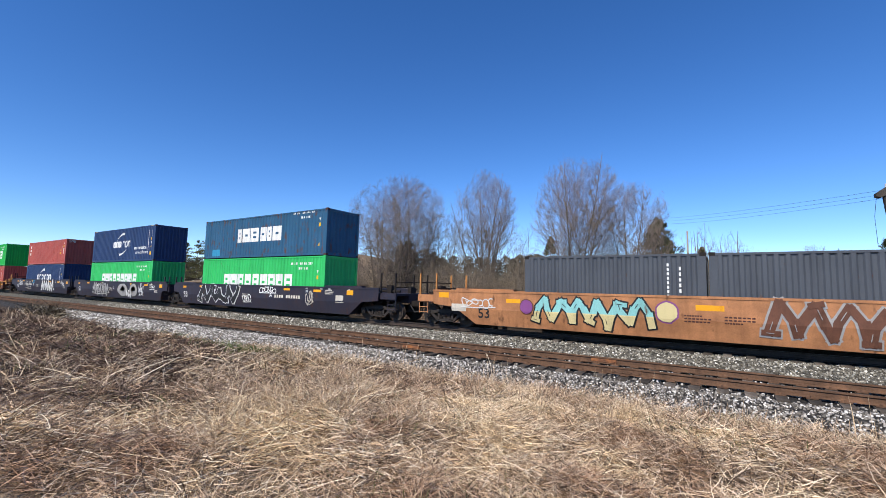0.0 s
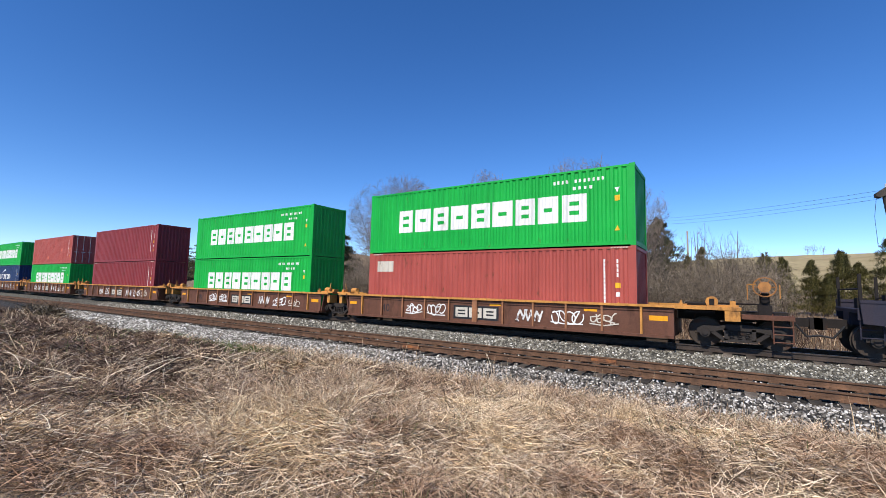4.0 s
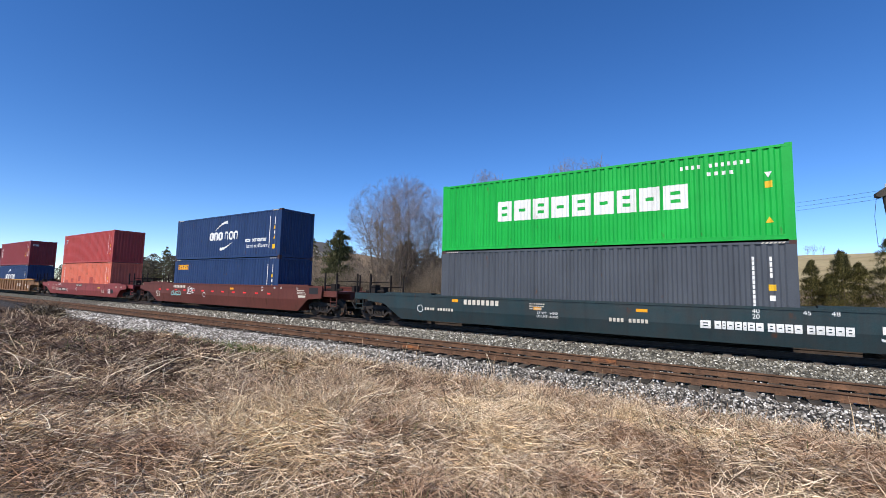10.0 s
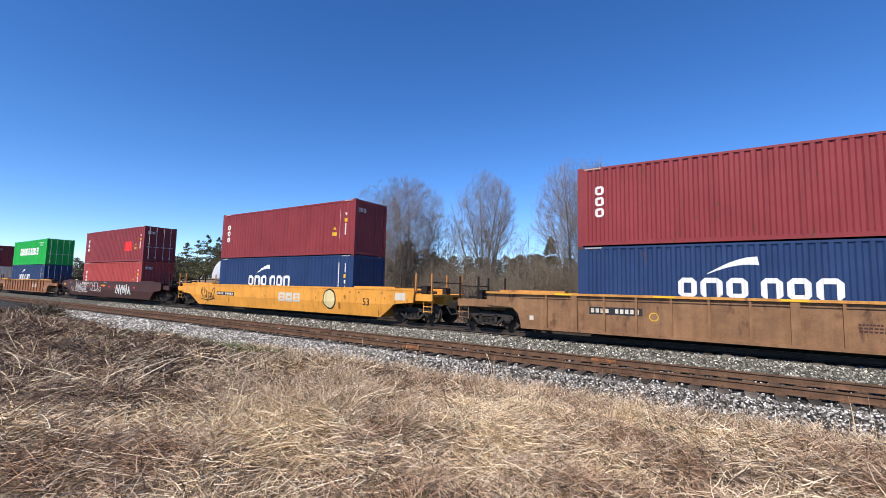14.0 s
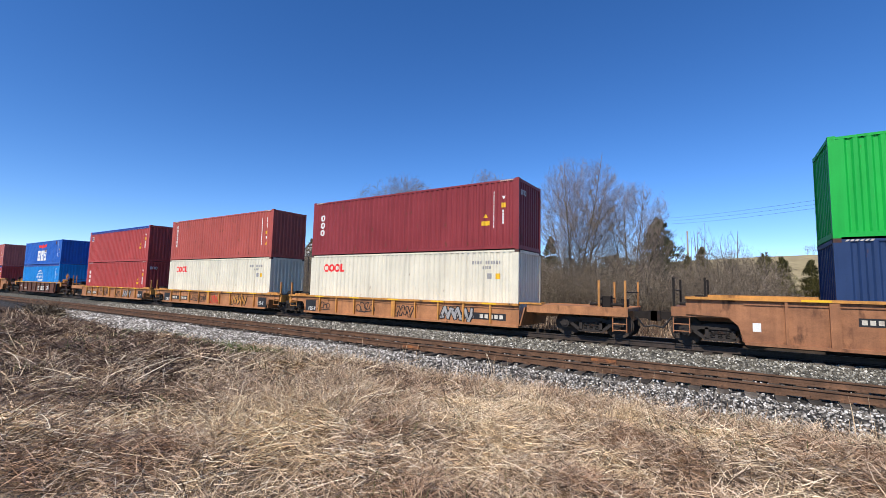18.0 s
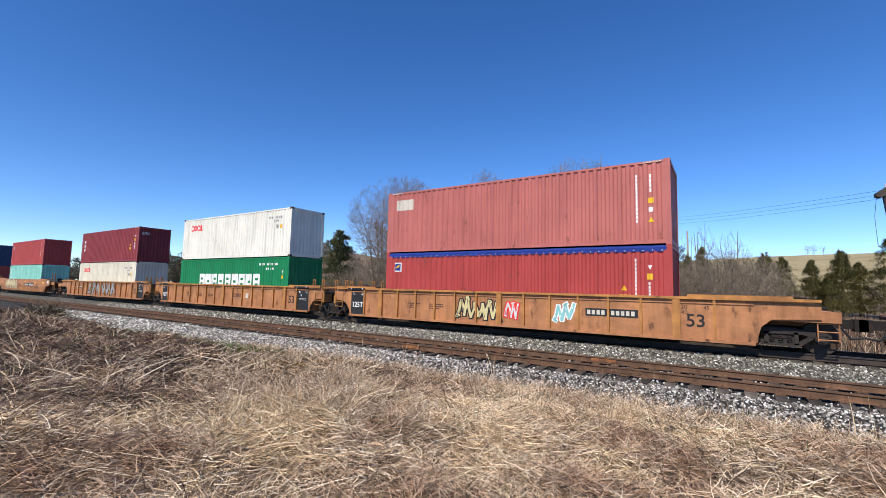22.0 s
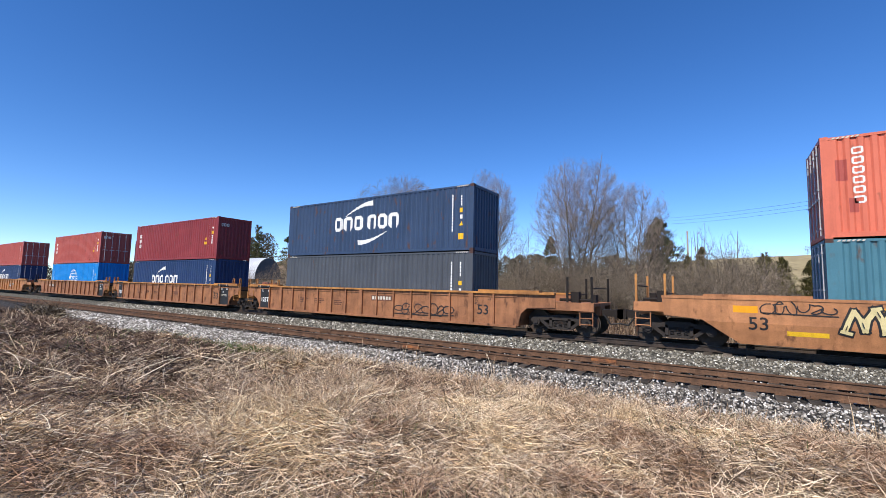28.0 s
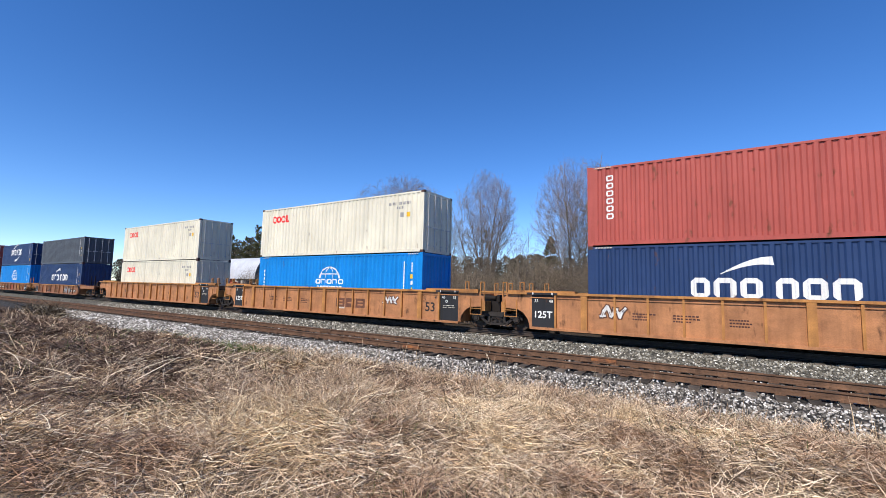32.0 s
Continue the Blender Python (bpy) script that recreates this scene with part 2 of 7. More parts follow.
# ---- mesh tools ----
class Geo:
    def __init__(self):
        self.v, self.f = [], []

    def quad(self, a, b, c, d):
        n = len(self.v)
        self.v += [a, b, c, d]
        self.f.append((n, n + 1, n + 2, n + 3))
        return self

    def box(self, x0, x1, y0, y1, z0, z1):
        n = len(self.v)
        self.v += [(x, y, z) for x in (x0, x1) for y in (y0, y1) for z in (z0, z1)]
        self.f += [(n + a, n + b, n + c, n + d) for a, b, c, d in ((0, 1, 3, 2), (4, 6, 7, 5), (0, 4, 5, 1), (2, 3, 7, 6), (0, 2, 6, 4), (1, 5, 7, 3))]
        return self

    def prism(self, poly, y0, y1):
        """A plate: the outline poly in (x, z), from y0 to y1."""
        n, k = len(self.v), len(poly)
        self.v += [(x, y0, z) for x, z in poly] + [(x, y1, z) for x, z in poly]
        self.f.append(tuple(range(n, n + k)))
        self.f.append(tuple(range(n + 2 * k - 1, n + k - 1, -1)))
        self.f += [(n + i, n + k + i, n + k + (i + 1) % k, n + (i + 1) % k) for i in range(k)]
        return self

    def tube(self, p, q, r0, r1=None, sides=6, caps=True):
        r1 = r0 if r1 is None else r1
        p, q = Vector(p), Vector(q)
        d = (q - p).normalized()
        u = d.cross(Vector((0.31, 0.17, 0.93)) if abs(d.z) < 0.9 else Vector((1, 0, 0))).normalized()
        w = d.cross(u)
        n = len(self.v)
        for c, r in ((p, r0), (q, r1)):
            for i in range(sides):
                a = 2 * math.pi * i / sides
                self.v.append(tuple(c + u * (r * math.cos(a)) + w * (r * math.sin(a))))
        self.f += [(n + i, n + (i + 1) % sides, n + sides + (i + 1) % sides, n + sides + i) for i in range(sides)]
        if caps:
            self.f += [tuple(range(n + sides - 1, n - 1, -1)), tuple(range(n + sides, n + 2 * sides))]
        return self

    def cone(self, p, q, r):
        """A three-sided point."""
        p, q = Vector(p), Vector(q)
        d = (q - p).normalized()
        u = d.cross(Vector((0.31, 0.17, 0.93)) if abs(d.z) < 0.9 else Vector((1, 0, 0))).normalized()
        w = d.cross(u)
        n = len(self.v)
        self.v += [tuple(p + u * r), tuple(p - u * (r * 0.5) + w * (r * 0.87)), tuple(p - u * (r * 0.5) - w * (r * 0.87)), tuple(q)]
        self.f += [(n, n + 1, n + 3), (n + 1, n + 2, n + 3), (n + 2, n, n + 3)]
        return self

    def mesh(self, name, smooth=False):
        me = bpy.data.meshes.new(name)
        me.from_pydata(self.v, [], self.f)
        bm = bmesh.new()
        bm.from_mesh(me)
        bmesh.ops.recalc_face_normals(bm, faces=bm.faces)
        bm.to_mesh(me)
        bm.free()
        if smooth:
            me.shade_smooth()
        return me


def part(name, data, material, parent, label="", at=None, turn=None):
    """One mesh object under a thing or a part. Alike pieces may share their mesh."""
    me = data.mesh(name) if isinstance(data, Geo) else data
    if not me.materials:
        me.materials.append(None)
    ob = new(name, me)
    ob.material_slots[0].link = "OBJECT"
    ob.material_slots[0].material = MATS[material]
    ob.parent = parent
    if at is not None:
        ob.location = at
    if turn is not None:
        ob.rotation_euler = turn
    if label:
        ob["label"] = label
    if name in ("marking", "graffiti", "painted_sign", "trade_mark", "number", "lashing"):
        ob["kind"] = "stuff"
    return ob


def thing(name, label, category, group="", kind="", at=(0, 0, 0)):
    ob = new(name)
    ob.empty_display_size = 0.2
    ob.location = at
    return tagged(ob, label, category, group, kind)


def bulk(name, verts, faces, material, smooth=False):
    """A mesh object from arrays: verts (n, 3), faces (m, k)."""
    me = bpy.data.meshes.new(name)
    k = faces.shape[1]
    me.vertices.add(len(verts))
    me.vertices.foreach_set("co", np.ascontiguousarray(verts, dtype=np.float32).ravel())
    me.loops.add(faces.size)
    me.loops.foreach_set("vertex_index", np.ascontiguousarray(faces, dtype=np.int32).ravel())
    me.polygons.add(len(faces))
    me.polygons.foreach_set("loop_start", np.arange(0, faces.size, k, dtype=np.int32))
    me.polygons.foreach_set("loop_total", np.full(len(faces), k, dtype=np.int32))
    me.update(calc_edges=True)
    me.materials.append(MATS[material])
    if smooth:
        me.shade_smooth()
    return new(name, me)


# ---- freight containers, 40 ft: x along the box, near side at y = -1.219, base at z = 0 ----
HALF, WIDE, HIGH, LOW = 6.095, 1.219, 2.896, 2.591
PITCH_W = 0.278
CREST = [(0.0, 0.0), (0.091, 0.0), (0.139, 0.04), (0.23, 0.04)]     # along the wave, depth
X0W, NW = -5.838, 42
BREAKS = [X0W + i * PITCH_W + c for i in range(NW + 1) for c, d in CREST]


def wave(x):
    """Depth of the side's corrugation at x."""
    u = (x - X0W) % PITCH_W
    if u < 0.091:
        return 0.0
    if u < 0.139:
        return (u - 0.091) / 0.048 * 0.04
    if u < 0.23:
        return 0.04
    return (PITCH_W - u) / 0.048 * 0.04


def sheet(length, pitch, crest, depth, n, z0, z1, back=0.06):
    """A corrugated sheet along x that faces -y, closed behind."""
    prof = []
    for i in range(n):
        prof += [(-length / 2 + i * pitch + c, d / 0.04 * depth) for c, d in crest]
    prof.append((-length / 2 + n * pitch, 0.0))
    g = Geo()
    k = len(prof)
    g.v = [(x, y, z0) for x, y in prof] + [(x, y, z1) for x, y in prof] + [(prof[0][0], back, z0), (prof[-1][0], back, z0), (prof[0][0], back, z1), (prof[-1][0], back, z1)]
    g.f = [(i, i + 1, k + i + 1, k + i) for i in range(k - 1)]
    a, b, c, d = 2 * k, 2 * k + 1, 2 * k + 2, 2 * k + 3
    g.f += [(a, c, d, b), (0, k, c, a), (k - 1, b, d, 2 * k - 1), tuple(range(k - 1, -1, -1)) + (a, b), tuple(range(k, 2 * k)) + (d, c)]
    return g


SHARED = {}


def shared(key, make):
    if key not in SHARED:
        SHARED[key] = make()
    return SHARED[key]


def casting():
    return shared("cast", lambda: Geo().box(-0.089, 0.089, -0.081, 0.081, 0, 0.118).box(-0.04, 0.04, -0.0825, -0.0815, 0.03, 0.085).mesh("corner_casting"))


def clip_x(poly, lo, hi):
    for sign, lim in ((1, lo), (-1, -hi)):
        out = []
        for (x1, z1), (x2, z2) in zip(poly, poly[1:] + poly[:1]):
            a, b = sign * x1 - lim, sign * x2 - lim
            if a >= 0:
                out.append((x1, z1))
            if (a >= 0) != (b >= 0):
                t = a / (a - b)
                out.append((x1 + (x2 - x1) * t, z1 + (z2 - z1) * t))
        poly = out
        if len(poly) < 3:
            return []
    return poly


CREASE, TILT = [0.0], 0.2       # height of the fold in a smooth car's side (0: none), and how far its foot leans in


def clip_z(poly, lo, hi):
    return [(x, z) for z, x in clip_x([(z, x) for x, z in poly], lo, hi)]


def drape(polys, off=0.004, flat=False, pile=0.0):
    """Paint layer of convex outlines in (x, z), laid on the corrugated near side (or on the plane y = 0, folded at the crease); pile: rise from stroke to stroke."""
    g = Geo()
    fold = CREASE[0] if flat else 0.0
    for i, poly in enumerate(polys):
        xs = [p[0] for p in poly]
        cuts = [min(xs)] + ([b for b in BREAKS if min(xs) + 1e-4 < b < max(xs) - 1e-4] if not flat else []) + [max(xs)]
        for lo, hi in zip(cuts, cuts[1:]):
            c = clip_x(list(poly), lo, hi)
            for q in ((clip_z(c, -9, fold), clip_z(c, fold, 9)) if fold and len(c) >= 3 else (c,)):
                if len(q) >= 3:
                    n = len(g.v)
                    for x, z in q:
                        g.v.append((x, (max(0.0, fold - z) * TILT if flat else wave(min(max(x, lo + 1e-5), hi - 1e-5))) - off - pile * i, z))
                    g.f.append(tuple(range(n, n + len(q))))
    return g


def rect(x0, x1, z0, z1):
    return [(x0, z0), (x1, z0), (x1, z1), (x0, z1)]


def words(body, x, z, size, bold=0.0, centre=False, wide=1.0):
    """Triangles of a line of letters in the built-in font; x, z is its lower left corner, size the height of capitals."""
    cu = bpy.data.curves.new("letters", "FONT")
    cu.body, cu.size, cu.offset, cu.resolution_u = body, size / 0.69, bold, 3
    ob = bpy.data.objects.new("letters", cu)
    me = bpy.data.meshes.new_from_object(ob)
    me.calc_loop_triangles()
    pts = [(v.co.x * wide, v.co.y) for v in me.vertices]
    x0 = (min(p[0] for p in pts) + max(p[0] for p in pts)) / 2 if centre else min(p[0] for p in pts)
    tris = [[(pts[i][0] - x0 + x, pts[i][1] + z) for i in t.vertices] for t in me.loop_triangles]
    bpy.data.objects.remove(ob)
    bpy.data.curves.remove(cu)
    bpy.data.meshes.remove(me)
    return tris


def blocks(x0, x1, z0, z1, widths, gap=0.16, hollow=False):
    """A trade mark as plain shapes: one upright block for each sign, slotted or hollow."""
    unit = (x1 - x0) / (sum(widths) + gap * (len(widths) - 1))
    out, x, h, k = [], x0, z1 - z0, 0
    for w in widths:
        a, b = x, x + w * unit
        if w > 0.3:
            t = min(0.3 * h, 0.3 * (b - a)) if not hollow else min(0.25 * h, 0.3 * (b - a))
            if hollow:
                c = t * 0.8
                out += [[(a, z0 + c), (a + c, z0), (a + t, z0), (a + t, z1), (a + c, z1), (a, z1 - c)], [(b - t, z0), (b - c, z0), (b, z0 + c), (b, z1 - c), (b - c, z1), (b - t, z1)]]
                out += [rect(a + t, b - t, z1 - t, z1)] + ([rect(a + t, b - t, z0, z0 + t)] if k % 2 == 0 else [])
            else:
                n_ = (2, 1, 2, 1)[k % 4]
                out += [rect(a, a + t, z0, z1), rect(b - t, b, z0, z1)]
                edges = [0.0] + [v for q in range(n_) for v in ((q + 1) / (n_ + 1) - 0.075, (q + 1) / (n_ + 1) + 0.075)] + [1.0]
                out += [rect(a + t, b - t, z0 + p * h, z0 + q * h) for p, q in zip(edges[::2], edges[1::2])]
            k += 1
        x += (w + gap) * unit
    return out


def bars(x0, x1, z0, z1, n, fill=0.66):
    step = (x1 - x0) / n
    return [rect(x0 + i * step, x0 + (i + fill) * step, z0, z1) for i in range(n) if not (n >= 10 and i == 4)]


def stack(x, z0, z1, n, w, fill=0.7):
    """Upright line of small signs, one above the other."""
    step = (z1 - z0) / n
    return [rect(x - w / 2, x + w / 2, z0 + i * step, z0 + (i + fill) * step) for i in range(n)]


def swoosh(xa, za, xb, zb, thick, flip=1):
    """A tapering crescent from the thin end (xa, za) to the broad end (xb, zb)."""
    out, n = [], 10
    pts = []
    for i in range(n + 1):
        t = i / n
        x, z = xa + (xb - xa) * t, za + (zb - za) * math.sin(t * math.pi / 2)
        w = thick * (0.08 + 0.92 * t)
        pts.append(((x, z), (x + 0.04 * flip * t, z - w * flip)))
    for (a, b), (c, d) in zip(pts, pts[1:]):
        out.append([b, d, c, a] if flip > 0 else [a, c, d, b])
    return out


def disc(x, z, rx, rz, n=14, jag=0.0, rnd=None):
    return [(x + rx * math.cos(2 * math.pi * i / n) * (1 + (rnd.uniform(-jag, jag) if rnd else 0)), z + rz * math.sin(2 * math.pi * i / n) * (1 + (rnd.uniform(-jag, jag) if rnd else 0))) for i in range(n)]


def ring(x, z, r, w, n=20, a0=0.0, a1=360.0, sx=1.0):
    out = []
    for i in range(n):
        t, u = radians(a0 + (a1 - a0) * i / n), radians(a0 + (a1 - a0) * (i + 1) / n)
        out.append([(x + sx * r * math.cos(t), z + r * math.sin(t)), (x + sx * r * math.cos(u), z + r * math.sin(u)),
                    (x + sx * (r - w) * math.cos(u), z + (r - w) * math.sin(u)), (x + sx * (r - w) * math.cos(t), z + (r - w) * math.sin(t))])
    return out


EVG9 = [1, 1.1, 1, 1.1, 1.1, 1.1, 1, 1, 1.15]
CMA7 = [1.1, 1.25, 1.15, 0.25, 1.1, 1.15, 1.25]


def mark_set(kind):
    """Shapes of each trade mark, in metres from the box's left end: a list of (material, outlines)."""
    L = -HALF
    if kind == "evg":
        return [("mark_white", blocks(L + 1.78, L + 10.55, 0.93, 1.97, EVG9))]
    if kind == "evg_small":
        return [("mark_white", blocks(L + 2.68, L + 9.5, 1.14, 1.95, EVG9))]
    if kind == "evg_low":
        return [("mark_white", blocks(L + 2.6, L + 9.5, 0.9, 1.88, EVG9))]
    if kind in ("cma_eco", "cma_big"):
        big = kind == "cma_big"
        s = 1.0 if not big else 1.32
        c = L + 6.1 - (0.0 if not big else 0.2)
        out = blocks(c - 1.62 * s, c + 1.68 * s, 1.22, 1.22 + 0.56 * s, CMA7, 0.2, True)
        out += swoosh(c - 1.05 * s, 1.87 * (1.06 if big else 1), c + 0.4 * s, 1.95 + 0.55 * s, 0.2 * s)
        out += swoosh(c + 1.1 * s, 1.05, c - 0.32 * s, 0.53 - (0.08 if big else 0), 0.2 * s, -1)
        if not big:
            out += words("eco container", L + 8.65, 1.0, 0.27, 0.012) + words("bamboo flooring", L + 8.78, 0.62, 0.25)
        return [("mark_white", out)]
    if kind == "cma_dark":
        c = L + 6.6
        return [("mark_white", blocks(c - 1.7, c + 2.0, 1.22, 1.86, CMA7, 0.2, True) + swoosh(c - 0.85, 1.95, c + 0.6, 2.5, 0.2) + swoosh(c + 1.4, 1.08, c, 0.53, 0.2, -1)
                 + words("eco container", L + 0.5, 1.25, 0.2) + words("bamboo flooring", L + 0.5, 0.95, 0.2))]
    if kind == "cma":
        return [("mark_white", blocks(L + 3.92, L + 8.45, 1.15, 1.79, CMA7, 0.2, True) + swoosh(L + 4.88, 1.92, L + 6.2, 2.43, 0.26))]
    if kind == "cma_left":
        return [("mark_white", blocks(L + 3.2, L + 7.2, 1.15, 1.79, CMA7, 0.2, True) + swoosh(L + 4.0, 1.92, L + 5.3, 2.43, 0.26))]
    if kind == "cma_right":
        return [("mark_white", blocks(L + 5.2, L + 9.7, 1.15, 1.79, CMA7, 0.2, True) + swoosh(L + 6.1, 1.92, L + 7.5, 2.43, 0.26))]
    if kind == "oocl":
        x = L + 1.0
        return [("mark_red", [p for i, w in enumerate((0, 0.4, 0.8)) for p in ring(x + 0.2 + w, 2.2, 0.21, 0.1, 14)] + [rect(x + 1.25, x + 1.36, 2.0, 2.42), rect(x + 1.36, x + 1.55, 2.0, 2.1)])]
    if kind == "cosco":
        c = L + 6.1
        return [("mark_white", blocks(c - 1.03, c + 1.03, 1.36, 1.62, [1] * 5, 0.2, True) + blocks(c - 0.95, c + 0.95, 1.08, 1.26, [1] * 8)
                 + ring(c, 1.66, 0.62, 0.07, 16, 0, 180, 1.25) + ring(c, 1.66, 0.6, 0.06, 12, 0, 180, 0.5) + [rect(c - 0.7, c + 0.7, 1.86, 1.91)]),
                ("mark_white", stack(L + 0.5, 1.1, 2.2, 5, 0.16, 0.66))]
    if kind == "tex":
        return [("mark_white", [p for i in range(3) for p in blocks(L + 0.62, L + 0.92, 1.05 + i * 0.4, 1.37 + i * 0.4, [1], hollow=True)])]
    if kind == "triton":
        return [("mark_white", [p for i in range(6) for p in blocks(L + 0.65, L + 0.9, 0.95 + i * 0.275, 1.16 + i * 0.275, [1], hollow=True)])]
    if kind == "apl":
        c = L + 6.1
        return [("mark_white", blocks(c - 1.45, c + 1.45, 0.42, 1.55, [1.1, 1, 0.9])),
                ("mark_red", [rect(c - 0.12, c + 0.12, 1.72, 2.3), [(c - 1.45, 2.2), (c - 1.15, 1.86), (c - 0.1, 1.86), (c - 0.1, 2.14)], [(c + 0.1, 1.86), (c + 1.15, 1.9), (c + 1.5, 2.24), (c + 0.1, 2.14)]]),
                ("car_brown", [rect(c + 0.95, c + 1.35, 1.35, 1.72), rect(c + 4.2, c + 4.55, 2.1, 2.42)])]
    if kind == "italia":
        return [("mark_white", blocks(L + 3.9, L + 8.3, 0.98, 1.84, [0.5, 1, 1.1, 0.8, 0.5, 1.1])), ("mark_blue", [rect(L + 0.95, L + 1.9, 0.1, 0.6)])]
    if kind == "seaco":
        return [("mark_orange", blocks(L + 0.5, L + 1.9, 2.18, 2.52, [1] * 5))]
    if kind == "logo":
        return [("mark_white", [rect(L + 0.5, L + 0.92, 2.0, 2.42)]), ("tarpblue", [rect(L + 0.55, L + 0.87, 2.05, 2.37)]), ("mark_yellow", [[(L + 0.58, 2.12), (L + 0.72, 2.2), (L + 0.84, 2.33), (L + 0.66, 2.28)]])]
    if kind == "patch":
        return [("mark_pale", [rect(L + 0.5, L + 1.5, 2.0, 2.5)])]
    if kind == "redpatch":
        return [("mark_red", [rect(L + 8.6, L + 9.9, 0.9, 1.7)])]
    if kind == "repairs":
        return [("coral", [rect(L + 9.0, L + 9.3, 1.3, 1.6), rect(L + 5.0, L + 5.45, 0.55, 0.85)])]
    if kind == "lowpatches":
        return [("redbrown", [rect(L + 1.2, L + 2.0, 0.9, 1.25), rect(L + 2.8, L + 3.2, 1.0, 1.4), rect(L + 4.6, L + 5.2, 1.15, 1.65), rect(L + 7.4, L + 8.2, 0.95, 1.55)])]
    if kind == "mintmark":
        return [("mark_white", stack(L + 0.6, 1.05, 2.5, 6, 0.34, 0.75)), ("spray_white", [rect(L + 5.0, L + 5.06, 0.5, 2.5)])]
    if kind == "dents":
        return [("redbrown", [rect(L + 0.3, L + 0.55, 1.6, 2.2), rect(L + 0.55, L + 0.75, 0.7, 1.1), rect(L + 5.6, L + 6.2, 0.5, 1.0), rect(L + 9.4, L + 9.8, 0.7, 1.3)])]
    # data marks near the right end: number line, small plates, warning signs
    R = HALF
    if kind == "id_v":
        return [("mark_white", stack(R - 1.05, 0.75, 2.45, 12, 0.06, 0.84) + stack(R - 0.62, 1.8, 2.45, 4, 0.06, 0.82)),
                ("mark_yellow", [rect(R - 0.7, R - 0.52, 1.42, 1.6)]), ("mark_white", [rect(R - 0.68, R - 0.54, 1.12, 1.28)]), ("mark_yellow", [[(R - 0.71, 0.76), (R - 0.51, 0.76), (R - 0.61, 0.94)]])]
    if kind == "id_tex":
        return [("mark_white", stack(R - 1.12, 0.9, 2.45, 11, 0.058, 0.84) + stack(R - 0.7, 1.05, 1.65, 5, 0.055, 0.82) + [[(R - 0.75, 2.2), (R - 0.68, 2.05), (R - 0.61, 2.2)]]),
                ("mark_yellow", [rect(R - 0.77, R - 0.6, 1.72, 1.92), rect(R - 1.7, R - 1.3, 1.02, 1.2), [(R - 1.6, 1.34), (R - 1.4, 1.34), (R - 1.5, 1.52)]])]
    if kind == "id_evg":
        return [("mark_white", bars(R - 2.9, R - 0.95, 2.4, 2.53, 12, 0.5) + bars(R - 2.15, R - 1.35, 2.13, 2.25, 4, 0.5)), ("mark_yellow", [rect(R - 0.68, R - 0.5, 1.6, 1.8), [(R - 0.7, 0.54), (R - 0.5, 0.54), (R - 0.6, 0.72)]]),
                ("mark_white", [[(R - 0.68, 2.08), (R - 0.59, 1.9), (R - 0.5, 2.08)]])]
    if kind == "id_oocl":
        return [("spray_grey", bars(R - 2.1, R - 0.75, 2.3, 2.44, 11) + bars(R - 1.6, R - 1.2, 2.1, 2.22, 4)), ("spray_grey", [rect(R - 1.4, R - 1.2, 1.7, 1.92)]), ("mark_yellow", [rect(R - 1.0, R - 0.8, 1.7, 1.92)])]
    if kind == "id_cma":
        return [("mark_white", stack(R - 1.05, 0.85, 2.5, 12, 0.06, 0.84) + stack(R - 0.62, 1.98, 2.45, 4, 0.058, 0.82) + [rect(R - 0.68, R - 0.54, 1.4, 1.58)]),
                ("mark_yellow", [rect(R - 0.7, R - 0.54, 1.68, 1.88), [(R - 0.72, 1.1), (R - 0.5, 1.1), (R - 0.61, 1.3)], rect(R - 0.74, R - 0.48, 0.5, 0.76)])]
    return []


MARK_LABEL = {"mark_white": "white painted sign bars", "mark_yellow": "yellow warning plates", "mark_red": "red trade mark shapes", "mark_orange": "orange trade mark bars", "mark_pale": "pale repaired patch", "coral": "lighter red repair patches",
              "redbrown": "darker repair patches", "car_brown": "rusty brown patches", "spray_grey": "grey sign bars", "tarpblue": "dark blue emblem", "mark_blue": "blue patch", "teal": "scuffed patches", "spray_white": "white seam"}

BOXES = []      # everything that rolls: (object, metres along the train, height)


